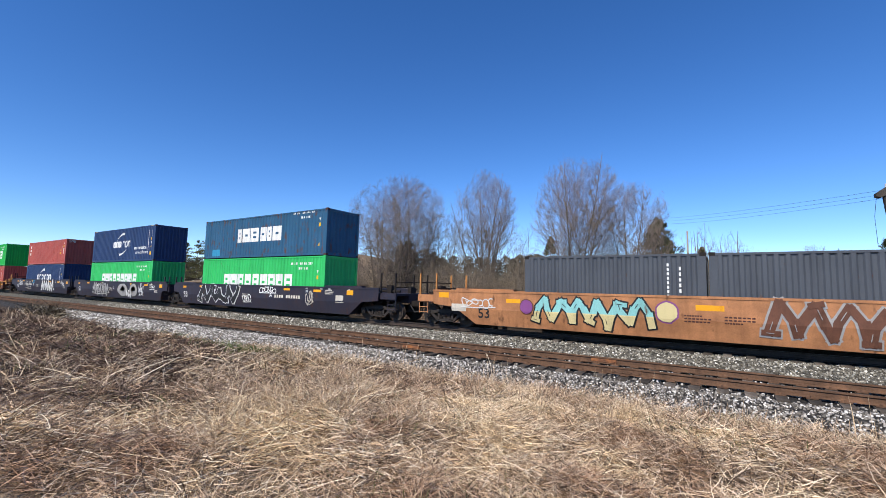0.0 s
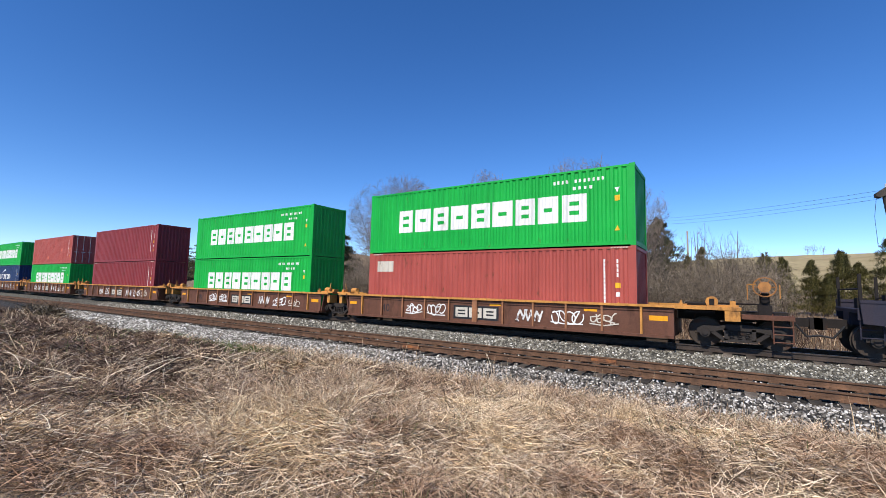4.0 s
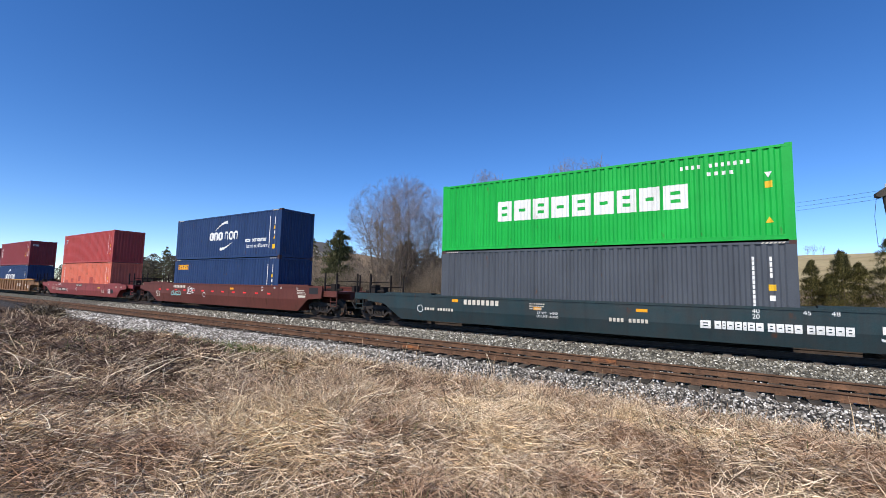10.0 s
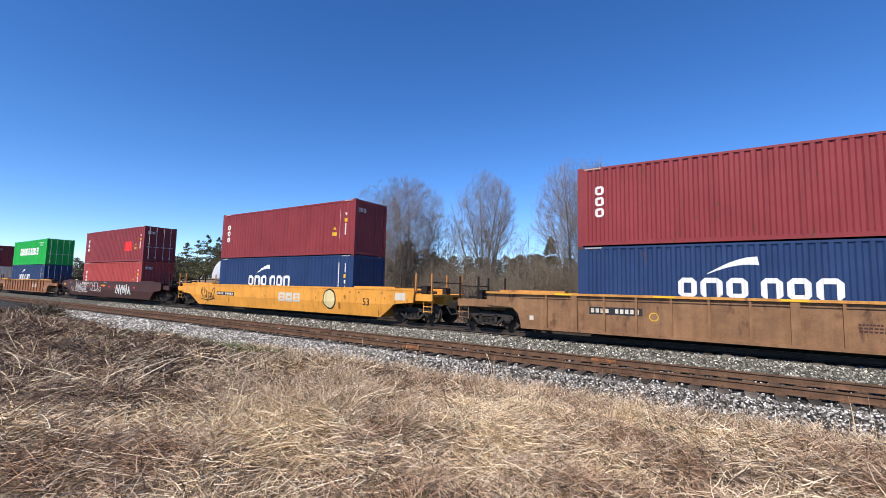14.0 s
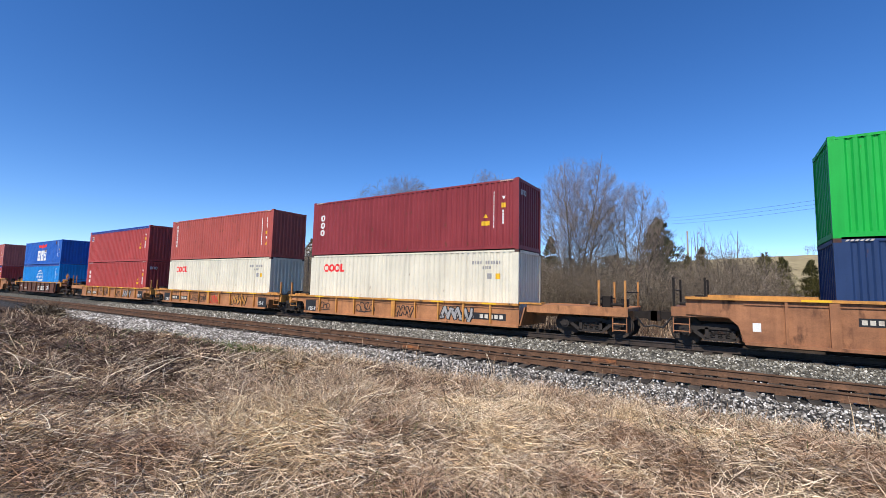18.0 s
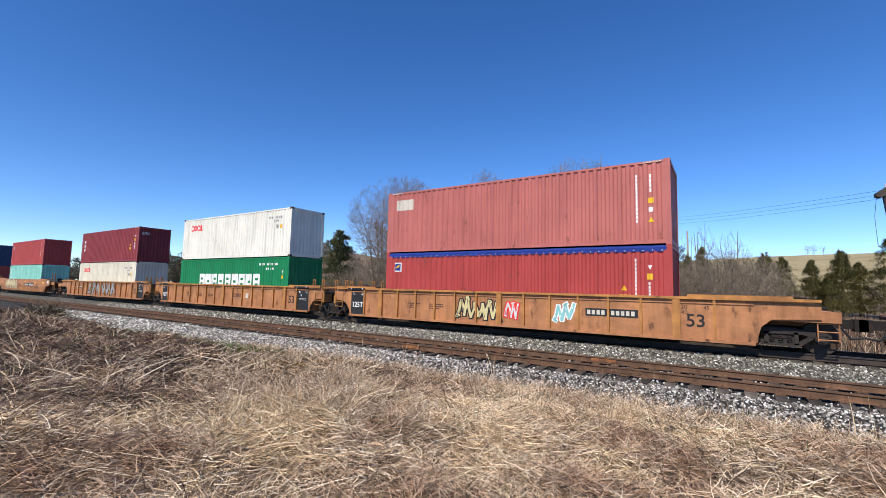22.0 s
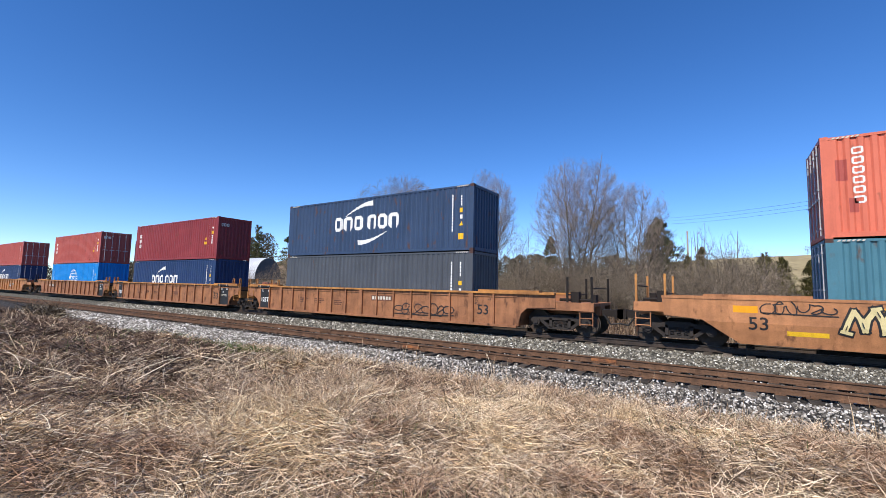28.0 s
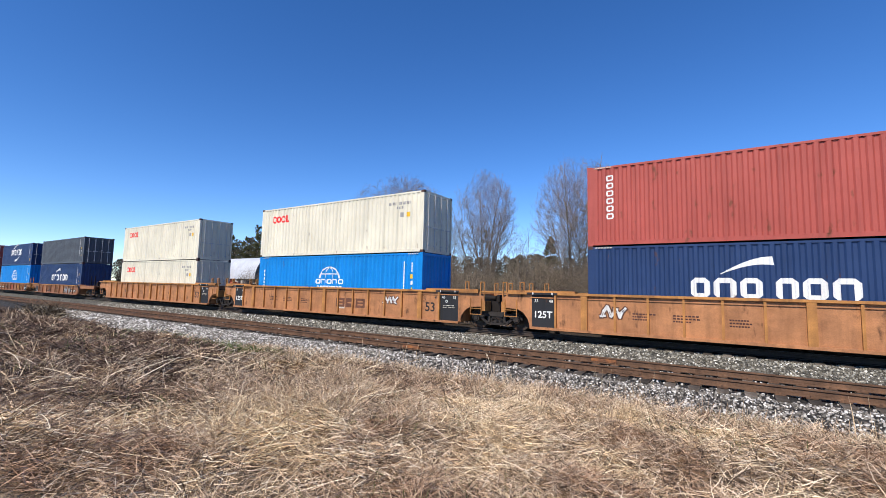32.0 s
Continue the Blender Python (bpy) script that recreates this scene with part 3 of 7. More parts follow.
def container(s_left, z, colour, marks, label, doors="L", high=True, tarp=False, end_marks=""):
    """A 40 ft box with corrugated sides and end, doors, rails, posts, castings and painted marks."""
    H = HIGH if high else LOW
    ob = thing("shipping_container", label, "shipping container", "containers on the train")
    body_top = H - 0.1 if not tarp else H - 0.2
    side = shared(("side", high, tarp), lambda: sheet(42 * PITCH_W + 0.0, PITCH_W, CREST, 0.04, 42, 0.16, body_top).mesh("side_panel"))
    xo = X0W + 42 * PITCH_W / 2
    part("side_panel", side, colour, ob, at=(xo, -WIDE + 0.006, 0))
    part("side_panel", side, colour, ob, at=(-xo, WIDE - 0.006, 0), turn=(0, 0, math.pi))
    for sx in (-1, 1):
        for sy in (-1, 1):
            part("corner_post", shared(("post", high), lambda: Geo().box(-0.13, 0.13, -0.06, 0.06, 0.11, H - 0.11).mesh("corner_post")), colour, ob, at=(sx * (HALF - 0.132), sy * (WIDE - 0.062), 0))
            for zc in (0.0, H - 0.118):
                cast = casting()
                part("corner_casting", cast, "casting" if colour in ("white", "cream", "slate", "teal", "faded", "greyblue", "navy", "mint") else colour, ob, at=(sx * (HALF - 0.089), sy * (WIDE - 0.081), zc))
    lower = shared("lower", lambda: Geo().box(-5.92, 5.92, -0.03, 0.03, 0.03, 0.17).box(-5.92, 5.92, -0.034, 0.02, 0.145, 0.165).mesh("bottom_rail"))
    upper = shared(("upper", high), lambda: Geo().box(-5.92, 5.92, -0.03, 0.03, H - 0.1, H - 0.03).mesh("top_rail"))
    for sy in (-1, 1):
        part("bottom_rail", lower, colour, ob, at=(0, sy * (WIDE - 0.033), 0), turn=(0, 0, 0 if sy < 0 else math.pi))
        if not tarp:
            part("top_rail", upper, colour, ob, at=(0, sy * (WIDE - 0.032), 0))
    sill = shared("sill", lambda: Geo().box(-0.06, 0.06, -1.05, 1.05, 0.02, 0.17).mesh("end_sill"))
    head = shared("head", lambda: Geo().box(-0.06, 0.06, -1.05, 1.05, -0.14, -0.02).mesh("end_header"))
    for sx in (-1, 1):
        part("end_sill", sill, colour, ob, at=(sx * (HALF - 0.062), 0, 0))
        part("end_header", head, colour, ob, at=(sx * (HALF - 0.062), 0, H))
    if tarp:
        g = Geo()
        prof = [(-1.214, H - 0.24), (-1.222, H - 0.1), (-1.15, H - 0.02), (-0.5, H + 0.03), (0.5, H + 0.03), (1.15, H - 0.02), (1.222, H - 0.1), (1.214, H - 0.24)]
        n = 60
        for i in range(n + 1):
            x = -5.95 + 11.9 * i / n
            g.v += [(x, y + (0.006 * math.sin(i * 2.1) if abs(y) > 1.1 else 0), zz + 0.006 * math.sin(i * 1.3 + y)) for y, zz in prof]
        k = len(prof)
        g.f = [(i * k + j, (i + 1) * k + j, (i + 1) * k + j + 1, i * k + j + 1) for i in range(n) for j in range(k - 1)]
        part("tarpaulin", g, "tarpblue", ob, "blue tarpaulin cover with lashing eyes")
        part("lashing", shared(("lash", high), lambda: drape([disc(-5.8 + i * 0.29, H - 0.2 + 0.012 * (i % 2), 0.02, 0.02, 6) for i in range(41)], flat=True).mesh("lashing")), "mark_white", ob, "row of white lashing eyes", at=(0, -1.236, 0))
    else:
        roof = shared(("roof", high), lambda: Geo().box(-5.98, 5.98, -1.17, 1.17, H - 0.07, H - 0.035).mesh("roof"))
        part("roof", roof, colour, ob)
    part("underframe", shared("under", lambda: Geo().box(-5.98, 5.98, -1.15, 1.15, 0.05, 0.15).mesh("underframe")), "truck_steel", ob)
    # plain end and door end
    dx = 1 if doors == "R" else -1
    end = shared(("end", high), lambda: sheet(2.24, 0.249, [(c * 0.9, d) for c, d in CREST], 0.045, 9, 0.17, H - 0.14).mesh("end_panel"))
    part("end_panel", end, colour, ob, at=(-dx * (HALF - 0.03), 0, 0), turn=(0, 0, -dx * math.pi / 2))
    leaf = shared(("leaf", high), lambda: Geo().box(-0.02, 0.02, -0.535, 0.535, 0.18, H - 0.15).box(0.018, 0.034, -0.5, 0.5, 0.22, H * 0.33).box(0.018, 0.034, -0.5, 0.5, H * 0.36, H * 0.62).box(0.018, 0.034, -0.5, 0.5, H * 0.65, H - 0.2).mesh("door"))
    rod = shared(("rod", high), lambda: Geo().tube((0, 0, 0.13), (0, 0, H - 0.1), 0.02, sides=6).box(-0.03, 0.03, -0.05, 0.05, 0.3, 0.36).box(-0.03, 0.03, -0.05, 0.05, H - 0.4, H - 0.34).box(-0.03, 0.03, -0.05, 0.05, H * 0.5, H * 0.5 + 0.05).mesh("lock_rod"))
    handle = shared("grip", lambda: Geo().box(-0.015, 0.015, -0.02, 0.36, 1.16, 1.21).mesh("handle"))
    for sy in (-1, 1):
        d = part("door", leaf, colour, ob, at=(dx * (HALF - 0.05), sy * 0.54, 0), turn=(0, 0, 0 if dx > 0 else math.pi))
        for y in (-0.3, 0.22):
            part("lock_rod", rod, "galvanised" if colour not in ("maroon", "redbrown") or doors == "R" else colour, d, "galvanised lock rod", at=(0.06, y, 0))
            part("handle", handle, "galvanised", d, at=(0.085, y - 0.16, 0))
    for kind in marks:
        for i, (material, polys) in enumerate(mark_set(kind)):
            me = shared(("mark", kind, i), lambda: drape(polys, 0.004 + 0.002 * i).mesh("marking"))
            part("marking", me, material, ob, MARK_LABEL.get(material, ""), at=(0, -WIDE + 0.006, 0))
    # striped height warning at the upper corners
    if high and not tarp and colour not in ("green", "lightgreen", "darkgreen", "cream", "white"):
        for sx in (-1, 1):
            part("marking", shared("stripes", lambda: drape([[(-0.3 + 0.1 * i, 0), (-0.24 + 0.1 * i, 0), (-0.2 + 0.1 * i, 0.05), (-0.26 + 0.1 * i, 0.05)] for i in range(6)], flat=True).mesh("marking")), "mark_pale", ob, "pale height-warning stripes", at=(sx * 5.55, -WIDE - 0.002, H - 0.092))
    if end_marks:
        part("marking", shared(("endmark", end_marks), lambda: drape(blocks(-0.98, -0.45, 2.24, 2.46, [0.7, 1, 1], 0.3, True), flat=True).mesh("marking")), "mark_white", ob, "white sign bars", at=(HALF - 0.018, 0, 0), turn=(0, 0, math.pi / 2))
    BOXES.append((ob, s_left + HALF, z))
    return ob


# ---- well cars: x along the car, centre at x = 0, rail top at z = 0 ----
def truck_parts(parent, x, axle=0.9):
    """A two-axle truck: bolster with side frames, springs and wheelsets that turn."""
    bol = part("truck", shared("bolster", lambda: Geo().box(-0.22, 0.22, -1.05, 1.05, 0.42, 0.66).box(-0.35, 0.35, -0.3, 0.3, 0.6, 0.78).mesh("truck")), "truck_steel", parent, "dark steel two-axle truck", at=(x, 0, 0))

    def frame_mesh():
        g = Geo()
        top = [(-1.12, 0.56), (-0.95, 0.66), (-0.55, 0.66), (-0.3, 0.72), (0.3, 0.72), (0.55, 0.66), (0.95, 0.66), (1.12, 0.56), (1.12, 0.44), (0.75, 0.46), (0.5, 0.54), (-0.5, 0.54), (-0.75, 0.46), (-1.12, 0.44)]
        g.prism(top, -0.09, 0.09)
        g.prism([(-0.78, 0.48), (-0.42, 0.2), (0.42, 0.2), (0.78, 0.48), (0.62, 0.5), (0.36, 0.28), (-0.36, 0.28), (-0.62, 0.5)], -0.09, 0.09)
        g.box(-0.4, -0.3, -0.09, 0.09, 0.25, 0.6).box(0.3, 0.4, -0.09, 0.09, 0.25, 0.6)
        for sx in (-1, 1):
            g.tube((sx * axle, -0.16, 0.46), (sx * axle, 0.1, 0.46), 0.15, sides=10)
            g.tube((sx * axle, -0.2, 0.46), (sx * axle, -0.15, 0.46), 0.09, sides=8)
        return g.mesh("side_frame")
    def spring_mesh():
        g = Geo()
        for sx in (-0.2, 0.0, 0.2):
            for i in range(24):
                a, b = i * 1.45, (i + 1) * 1.45
                g.tube((sx + 0.065 * math.cos(a), 0.065 * math.sin(a), 0.27 + i * 0.0125), (sx + 0.065 * math.cos(b), 0.065 * math.sin(b), 0.2825 + i * 0.0125), 0.016, sides=4, caps=False)
        g.box(-0.3, 0.3, -0.02, 0.02, 0.25, 0.6)
        return g.mesh("spring")
    for sy in (-1, 1):
        part("side_frame", shared("sideframe", frame_mesh), "frame_steel", bol, at=(0, sy * 1.0, 0), turn=(0, 0, 0 if sy < 0 else math.pi))
        part("spring", shared("spring", spring_mesh), "frame_steel", bol, "coil spring pack", at=(0, sy * 1.0, 0))

    def wheel_mesh():
        g = Geo()
        g.tube((0, -1.0, 0), (0, 1.0, 0), 0.075, sides=10)
        for sy in (-1, 1):
            g.tube((0, sy * 0.69, 0), (0, sy * 0.815, 0), 0.452, 0.445, sides=28)
            g.tube((0, sy * 0.66, 0), (0, sy * 0.69, 0), 0.48, sides=28)
            g.tube((0, sy * 0.81, 0), (0, sy * 0.835, 0), 0.37, 0.15, sides=20)
            for a in range(4):
                c, s = math.cos(a * math.pi / 2), math.sin(a * math.pi / 2)
                g.tube((0.26 * c, sy * 0.81, 0.26 * s), (0.26 * c, sy * 0.838, 0.26 * s), 0.035, sides=5)
        return g.mesh("wheelset")
    for sx in (-1, 1):
        w = part("wheelset", shared("wheelset", wheel_mesh), "wheel_steel", bol, "steel wheels on one axle", at=(sx * axle, 0, 0.452))
        WHEELS[sx].append(w)
    return bol


WHEELS = {-1: [], 1: []}


def stroke(ax, az, bx, bz, w):
    """A broad straight stroke from a to b as one outline."""
    d = math.hypot(bx - ax, bz - az) or 1.0
    nx, nz, ex, ez = -(bz - az) / d * w / 2, (bx - ax) / d * w / 2, (bx - ax) / d * w * 0.35, (bz - az) / d * w * 0.35
    return [(ax + nx - ex, az + nz - ez), (ax - nx - ex, az - nz - ez), (bx - nx + ex, bz - nz + ez), (bx + nx + ex, bz + nz + ez)]


def graffiti(parent, x, z, w, h, n, fill, line, y, seed, low=None):
    """Sprayed zigzag of broad strokes with an outline, and a second colour towards the foot; no letters."""
    rnd = random.Random(seed)
    bold, pts = [], []
    k = max(3, round(n * 2.3))
    for i in range(k + 1):
        up = 0.86 if i % 2 else 0.14
        pts.append((x + w * (0.04 + 0.92 * i / k) + rnd.uniform(-0.2, 0.2) * w / k, z + h * (up + rnd.uniform(-0.2, 0.2) * (1 if up < 0.5 else -1) * rnd.random())))
    t = min(0.34 * h, 0.62 * w / k)
    for (ax, az), (bx, bz) in zip(pts, pts[1:]):
        mx, mz = (ax + bx) / 2 + rnd.uniform(-0.3, 0.3) * w / k, (az + bz) / 2 + rnd.uniform(-0.08, 0.08) * h
        bold += [(ax, az, mx, mz, t * rnd.uniform(0.8, 1.15)), (mx, mz, bx, bz, t * rnd.uniform(0.8, 1.15))]
    for i in range(0, k, 3):
        ax, az = pts[i]
        bold.append((ax - 0.3 * w / k, az, ax + rnd.uniform(0.3, 0.7) * w / k, az + rnd.uniform(-0.1, 0.1) * h, t * 0.7))
    e = 0.035 + 0.02 * h
    if n == 1:
        # a plain rounded patch
        for r, off, tint in ((1.0, 0.004, line), (0.86, 0.02, fill)):
            part("graffiti", drape([disc(x + w / 2, z + h / 2, w / 2 * r, h / 2 * r, 16, 0.06, random.Random(seed))], off, True), tint, parent, "sprayed rounded patch", at=(0, y, 0))
        return
    inner = [stroke(*b) for b in bold]
    part("graffiti", drape([stroke(*b[:4], b[4] + 2 * e) for b in bold], 0.004, True, 0.0006), line, parent, "sprayed outline", at=(0, y, 0))
    part("graffiti", drape(inner, 0.02, True, 0.0006), fill, parent, "sprayed interlocking strokes", at=(0, y, 0))
    if low:
        foot = [[(a, b) for b, a in clip_x([(b, a) for a, b in p], z - 1, z + h * 0.42)] for p in inner]
        part("graffiti", drape([p for p in foot if len(p) > 2], 0.036, True, 0.0006), low, parent, "paler sprayed foot", at=(0, y, 0))
    nicks = [stroke(b[0] * 0.8 + b[2] * 0.2, b[1] * 0.8 + b[3] * 0.2, b[0] * 0.3 + b[2] * 0.7, b[1] * 0.3 + b[3] * 0.7, 0.02) for b in bold[::3]]
    part("graffiti", drape(nicks, 0.052, True), line, parent, "thin sprayed lines", at=(0, y, 0))


def scrawl(parent, x, z, w, h, material, y, seed, strokes=9, thick=0.03):
    """A thin sprayed scribble of loops and long strokes."""
    rnd = random.Random(seed)
    thick = min(thick, 0.042)
    polys, n = [], max(4, strokes // 3)
    pts = []
    for i in range(n):
        cx, cz = x + w * (i + 0.5) / n, z + h * rnd.uniform(0.35, 0.65)
        rx, rz = w / n * rnd.uniform(0.35, 0.75), h * rnd.uniform(0.2, 0.5)
        a0, a1 = rnd.uniform(0, 6.28), rnd.choice((-1, 1)) * rnd.uniform(3.5, 7.5)
        sk = rnd.uniform(-0.4, 0.4)
        for j in range(11):
            t = a0 + a1 * j / 10
            pts.append((cx + rx * math.cos(t) + sk * rz * math.sin(t), min(z + h, max(z, cz + rz * math.sin(t)))))
        if rnd.random() < 0.35:
            pts.append(None)
    pts += [None, (x - 0.02 * w, z + h * rnd.uniform(0, 0.2)), (x + w * 0.5, z + h * 0.05), (x + w * 1.03, z + h * rnd.uniform(0.0, 0.3))]
    for a, b in zip(pts, pts[1:]):
        if a and b:
            (px, pz), (qx, qz) = a, b
            d = math.hypot(qx - px, qz - pz) or 1
            nx, nz = -(qz - pz) / d * thick / 2, (qx - px) / d * thick / 2
            ex, ez = (qx - px) / d * thick * 0.3, (qz - pz) / d * thick * 0.3
            polys.append([(px + nx - ex, pz + nz - ez), (px - nx - ex, pz - nz - ez), (qx - nx + ex, qz - nz + ez), (qx + nx + ex, qz + nz + ez)])
    part("graffiti", drape(polys, 0.004, True, 0.0002), material, parent, "sprayed scribble", at=(0, y, 0))


def wheel_rim(axis):
    """A spoked hand-brake wheel that faces along 'x' or 'y'."""
    turn = (lambda a, b, c: (a, b, c)) if axis == "x" else (lambda a, b, c: (b, a, c))
    rim = Geo()
    for i in range(18):
        a, b = 2 * math.pi * i / 18, 2 * math.pi * (i + 1) / 18
        rim.tube(turn(0, 0.28 * math.cos(a), 0.28 * math.sin(a)), turn(0, 0.28 * math.cos(b), 0.28 * math.sin(b)), 0.018, sides=5)
    for i in range(6):
        a = 2 * math.pi * i / 6
        rim.tube(turn(0, 0, 0), turn(0, 0.28 * math.cos(a), 0.28 * math.sin(a)), 0.013, sides=4)
    rim.tube(turn(-0.03, 0, 0), turn(0.03, 0, 0), 0.16, sides=14)
    return rim


def old_end(ob, sx, hb, dist, colour, chord, z, wheel):
    """The open end of an old short car: thin top plate over the truck, hanging bracket, low deck with brake gear."""
    def rng(a, b):
        return min(sx * a, sx * b), max(sx * a, sx * b)
    a, b = rng(hb + 0.02, hb + 1.78)
    part("end_platform", Geo().box(a, b, -1.48, -1.3, z - 0.04, z + 0.06).box(a, b, 1.3, 1.48, z - 0.04, z + 0.06).box(a, b, -1.3, 1.3, z - 0.05, z - 0.01), chord, ob, "thin yellow end plate")
    c, d = rng(hb + 1.36, hb + 1.75)
    for y in (-1.43, 1.43):
        part("bracket", Geo().box(c, d, y - 0.03, y + 0.03, z - 0.36, z - 0.04), chord, ob)
    part("centre_sill", Geo().box(*rng(hb, dist - 0.7), -0.35, 0.35, 0.8, z - 0.08).box(*rng(hb + 0.3, hb + 1.1), -1.2, 1.2, z - 0.16, z - 0.09), "truck_steel", ob)
    a, b = rng(hb + 1.78, dist - 0.65)
    part("end_deck", Geo().box(a, b, -1.32, 1.32, z - 0.24, z - 0.17).box(a, b, -1.36, -1.3, z - 0.28, z - 0.14).box(a, b, 1.3, 1.36, z - 0.28, z - 0.14), colour, ob)
    part("brake_drum", Geo().tube((sx * (hb + 1.03), -1.12, z + 0.2), (sx * (hb + 1.03), -0.8, z + 0.2), 0.17, sides=16), chord, ob, "yellow brake drum on the end plate")
    part("valve_box", Geo().box(*rng(hb + 1.5, hb + 1.65), -1.2, -0.9, z + 0.06, z + 0.24), chord, ob)
    part("lever_bracket", Geo().prism([(sx * (hb + 0.12), z + 0.06), (sx * (hb + 0.26), z + 0.06), (sx * (hb + 0.2), z + 0.26)], -1.25, -1.15), chord, ob)
    part("brake_rod", Geo().tube((sx * (hb + 0.3), -1.0, z + 0.16), (sx * (hb + 2.3), -1.0, z + 0.16), 0.03).box(*rng(hb + 0.96, hb + 1.1), -1.13, -1.121, z + 0.1, z + 0.3).tube((sx * (hb + 0.35), -1.0, z + 0.13), (sx * (hb + 0.9), -1.0, z + 0.13), 0.06), "truck_steel", ob)
    e = sx * (dist - 0.65)
    part("coupler", Geo().box(min(e, e + sx * 0.55), max(e, e + sx * 0.55), -0.12, 0.12, 0.72, 0.98).box(min(e + sx * 0.45, e + sx * 0.75), max(e + sx * 0.45, e + sx * 0.75), -0.2, 0.2, 0.66, 1.0), "truck_steel", ob, "rusty dark coupler")
    part("air_hose", Geo().tube((e + sx * 0.1, -0.35, 0.8), (e + sx * 0.35, -0.32, 0.45), 0.03).tube((e + sx * 0.35, -0.32, 0.45), (e + sx * 0.7, -0.2, 0.5), 0.03), "black_panel", ob)
    g = Geo()
    for k in range(3):
        g.tube((e - sx * 0.05, -1.33, z - 0.9 + 0.22 * k), (e - sx * 0.5, -1.33, z - 0.9 + 0.22 * k), 0.018)
    for q in (0.05, 0.5):
        g.tube((e - sx * q, -1.33, z - 0.95), (e - sx * q, -1.33, z - 0.1), 0.018)
    part("step_ladder", g, colour, ob)
    w = sx * (hb + 2.37)
    stand = part("brake_stand", Geo().box(w - 0.17, w + 0.17, -1.1, -0.7, z - 0.17, z + 0.14).box(w - 0.12, w + 0.12, -1.02, -0.8, z + 0.14, z + 0.5).tube((w, -1.12, z + 0.3), (w, -0.7, z + 0.3), 0.09, sides=10), "truck_steel", ob, "dark hand-brake stand")
    if wheel:
        part("brake_wheel", wheel_rim("y"), "chord_orange", stand, "tan painted hand-brake wheel", at=(w, -1.2, z + 0.68))
        part("guard_rail", Geo().tube((w - 0.42, -1.15, z + 0.3), (w - 0.42, -1.15, z + 0.75), 0.014, sides=5).tube((w - 0.42, -1.15, z + 0.75), (w - 0.2, -1.15, z + 0.75), 0.014, sides=5).tube((w + 0.36, -1.15, z + 0.35), (w + 0.36, -1.15, z + 0.75), 0.014, sides=5), "chord_yellow", stand)


def end_gear(ob, sx, x0, x1, colour, z, wheel=False, posts=True):
    """The platform, steps, rails, coupler and brake gear at a car's free end."""
    lo, hi = min(sx * x0, sx * x1), max(sx * x0, sx * x1)
    part("end_platform", Geo().box(lo, hi, -1.3, 1.3, z - 0.1, z).box(lo, hi, -1.36, -1.26, z - 0.28, z + 0.02).box(lo, hi, 1.26, 1.36, z - 0.28, z + 0.02).box(lo, hi, -0.35, 0.35, z - 0.45, z - 0.1), colour, ob)
    e = sx * x1
    part("coupler", Geo().box(min(e, e + sx * 0.55), max(e, e + sx * 0.55), -0.12, 0.12, 0.72, 0.98).box(min(e + sx * 0.45, e + sx * 0.75), max(e + sx * 0.45, e + sx * 0.75), -0.2, 0.2, 0.66, 1.0), "truck_steel", ob, "rusty dark coupler")
    part("air_hose", Geo().tube((e + sx * 0.1, -0.35, 0.8), (e + sx * 0.35, -0.32, 0.45), 0.03).tube((e + sx * 0.35, -0.32, 0.45), (e + sx * 0.7, -0.2, 0.5), 0.03), "black_panel", ob)
    g = Geo()
    for k in range(3):
        zz = z - 0.75 + 0.22 * k
        g.tube((e - sx * 0.05, -1.3, zz), (e - sx * 0.5, -1.3, zz), 0.018)
    for d in (0.05, 0.5):
        g.tube((e - sx * d, -1.3, z - 0.8), (e - sx * d, -1.3, z), 0.018)
    part("step_ladder", g, colour, ob)
    if posts:
        post = shared("gpost", lambda: Geo().box(-0.035, 0.035, -0.03, 0.03, -0.1, 0.95).mesh("grab_post"))
        for d in (0.08, 0.95):
            for y in (-1.3, 1.3):
                part("grab_post", post, "chord_orange" if colour in ("car_orange", "car_yellow") else "truck_steel", ob, at=(e - sx * d, y, z))
        part("crossover_rail", Geo().tube((e - sx * 0.08, -1.3, z + 0.55), (e - sx * 0.08, 1.3, z + 0.55), 0.022).tube((e - sx * 0.95, -1.3, z + 0.3), (e - sx * 0.95, 1.3, z + 0.3), 0.022), "truck_steel", ob)
    part("brake_cylinder", Geo().box(e - sx * 0.8 - 0.15, e - sx * 0.8 + 0.15, -0.9, -0.55, z, z + 0.4).tube((e - sx * 0.2, -0.75, z + 0.1), (e - sx * 1.4, -0.75, z + 0.1), 0.06), "truck_steel", ob, "dark brake cylinder with rod")
    part("valve_box", Geo().box(e - sx * 0.4 - 0.1, e - sx * 0.4 + 0.1, 0.2, 0.6, z, z + 0.3), "truck_steel", ob)
    if wheel:
        p = part("brake_stand", Geo().box(e - sx * 0.3 - 0.06, e - sx * 0.3 + 0.06, -0.5, -0.2, z, z + 0.9), "truck_steel", ob)
        part("brake_wheel", wheel_rim("x"), "chord_orange", p, "tan painted hand-brake wheel", at=(e - sx * 0.2, -0.4, z + 1.0))


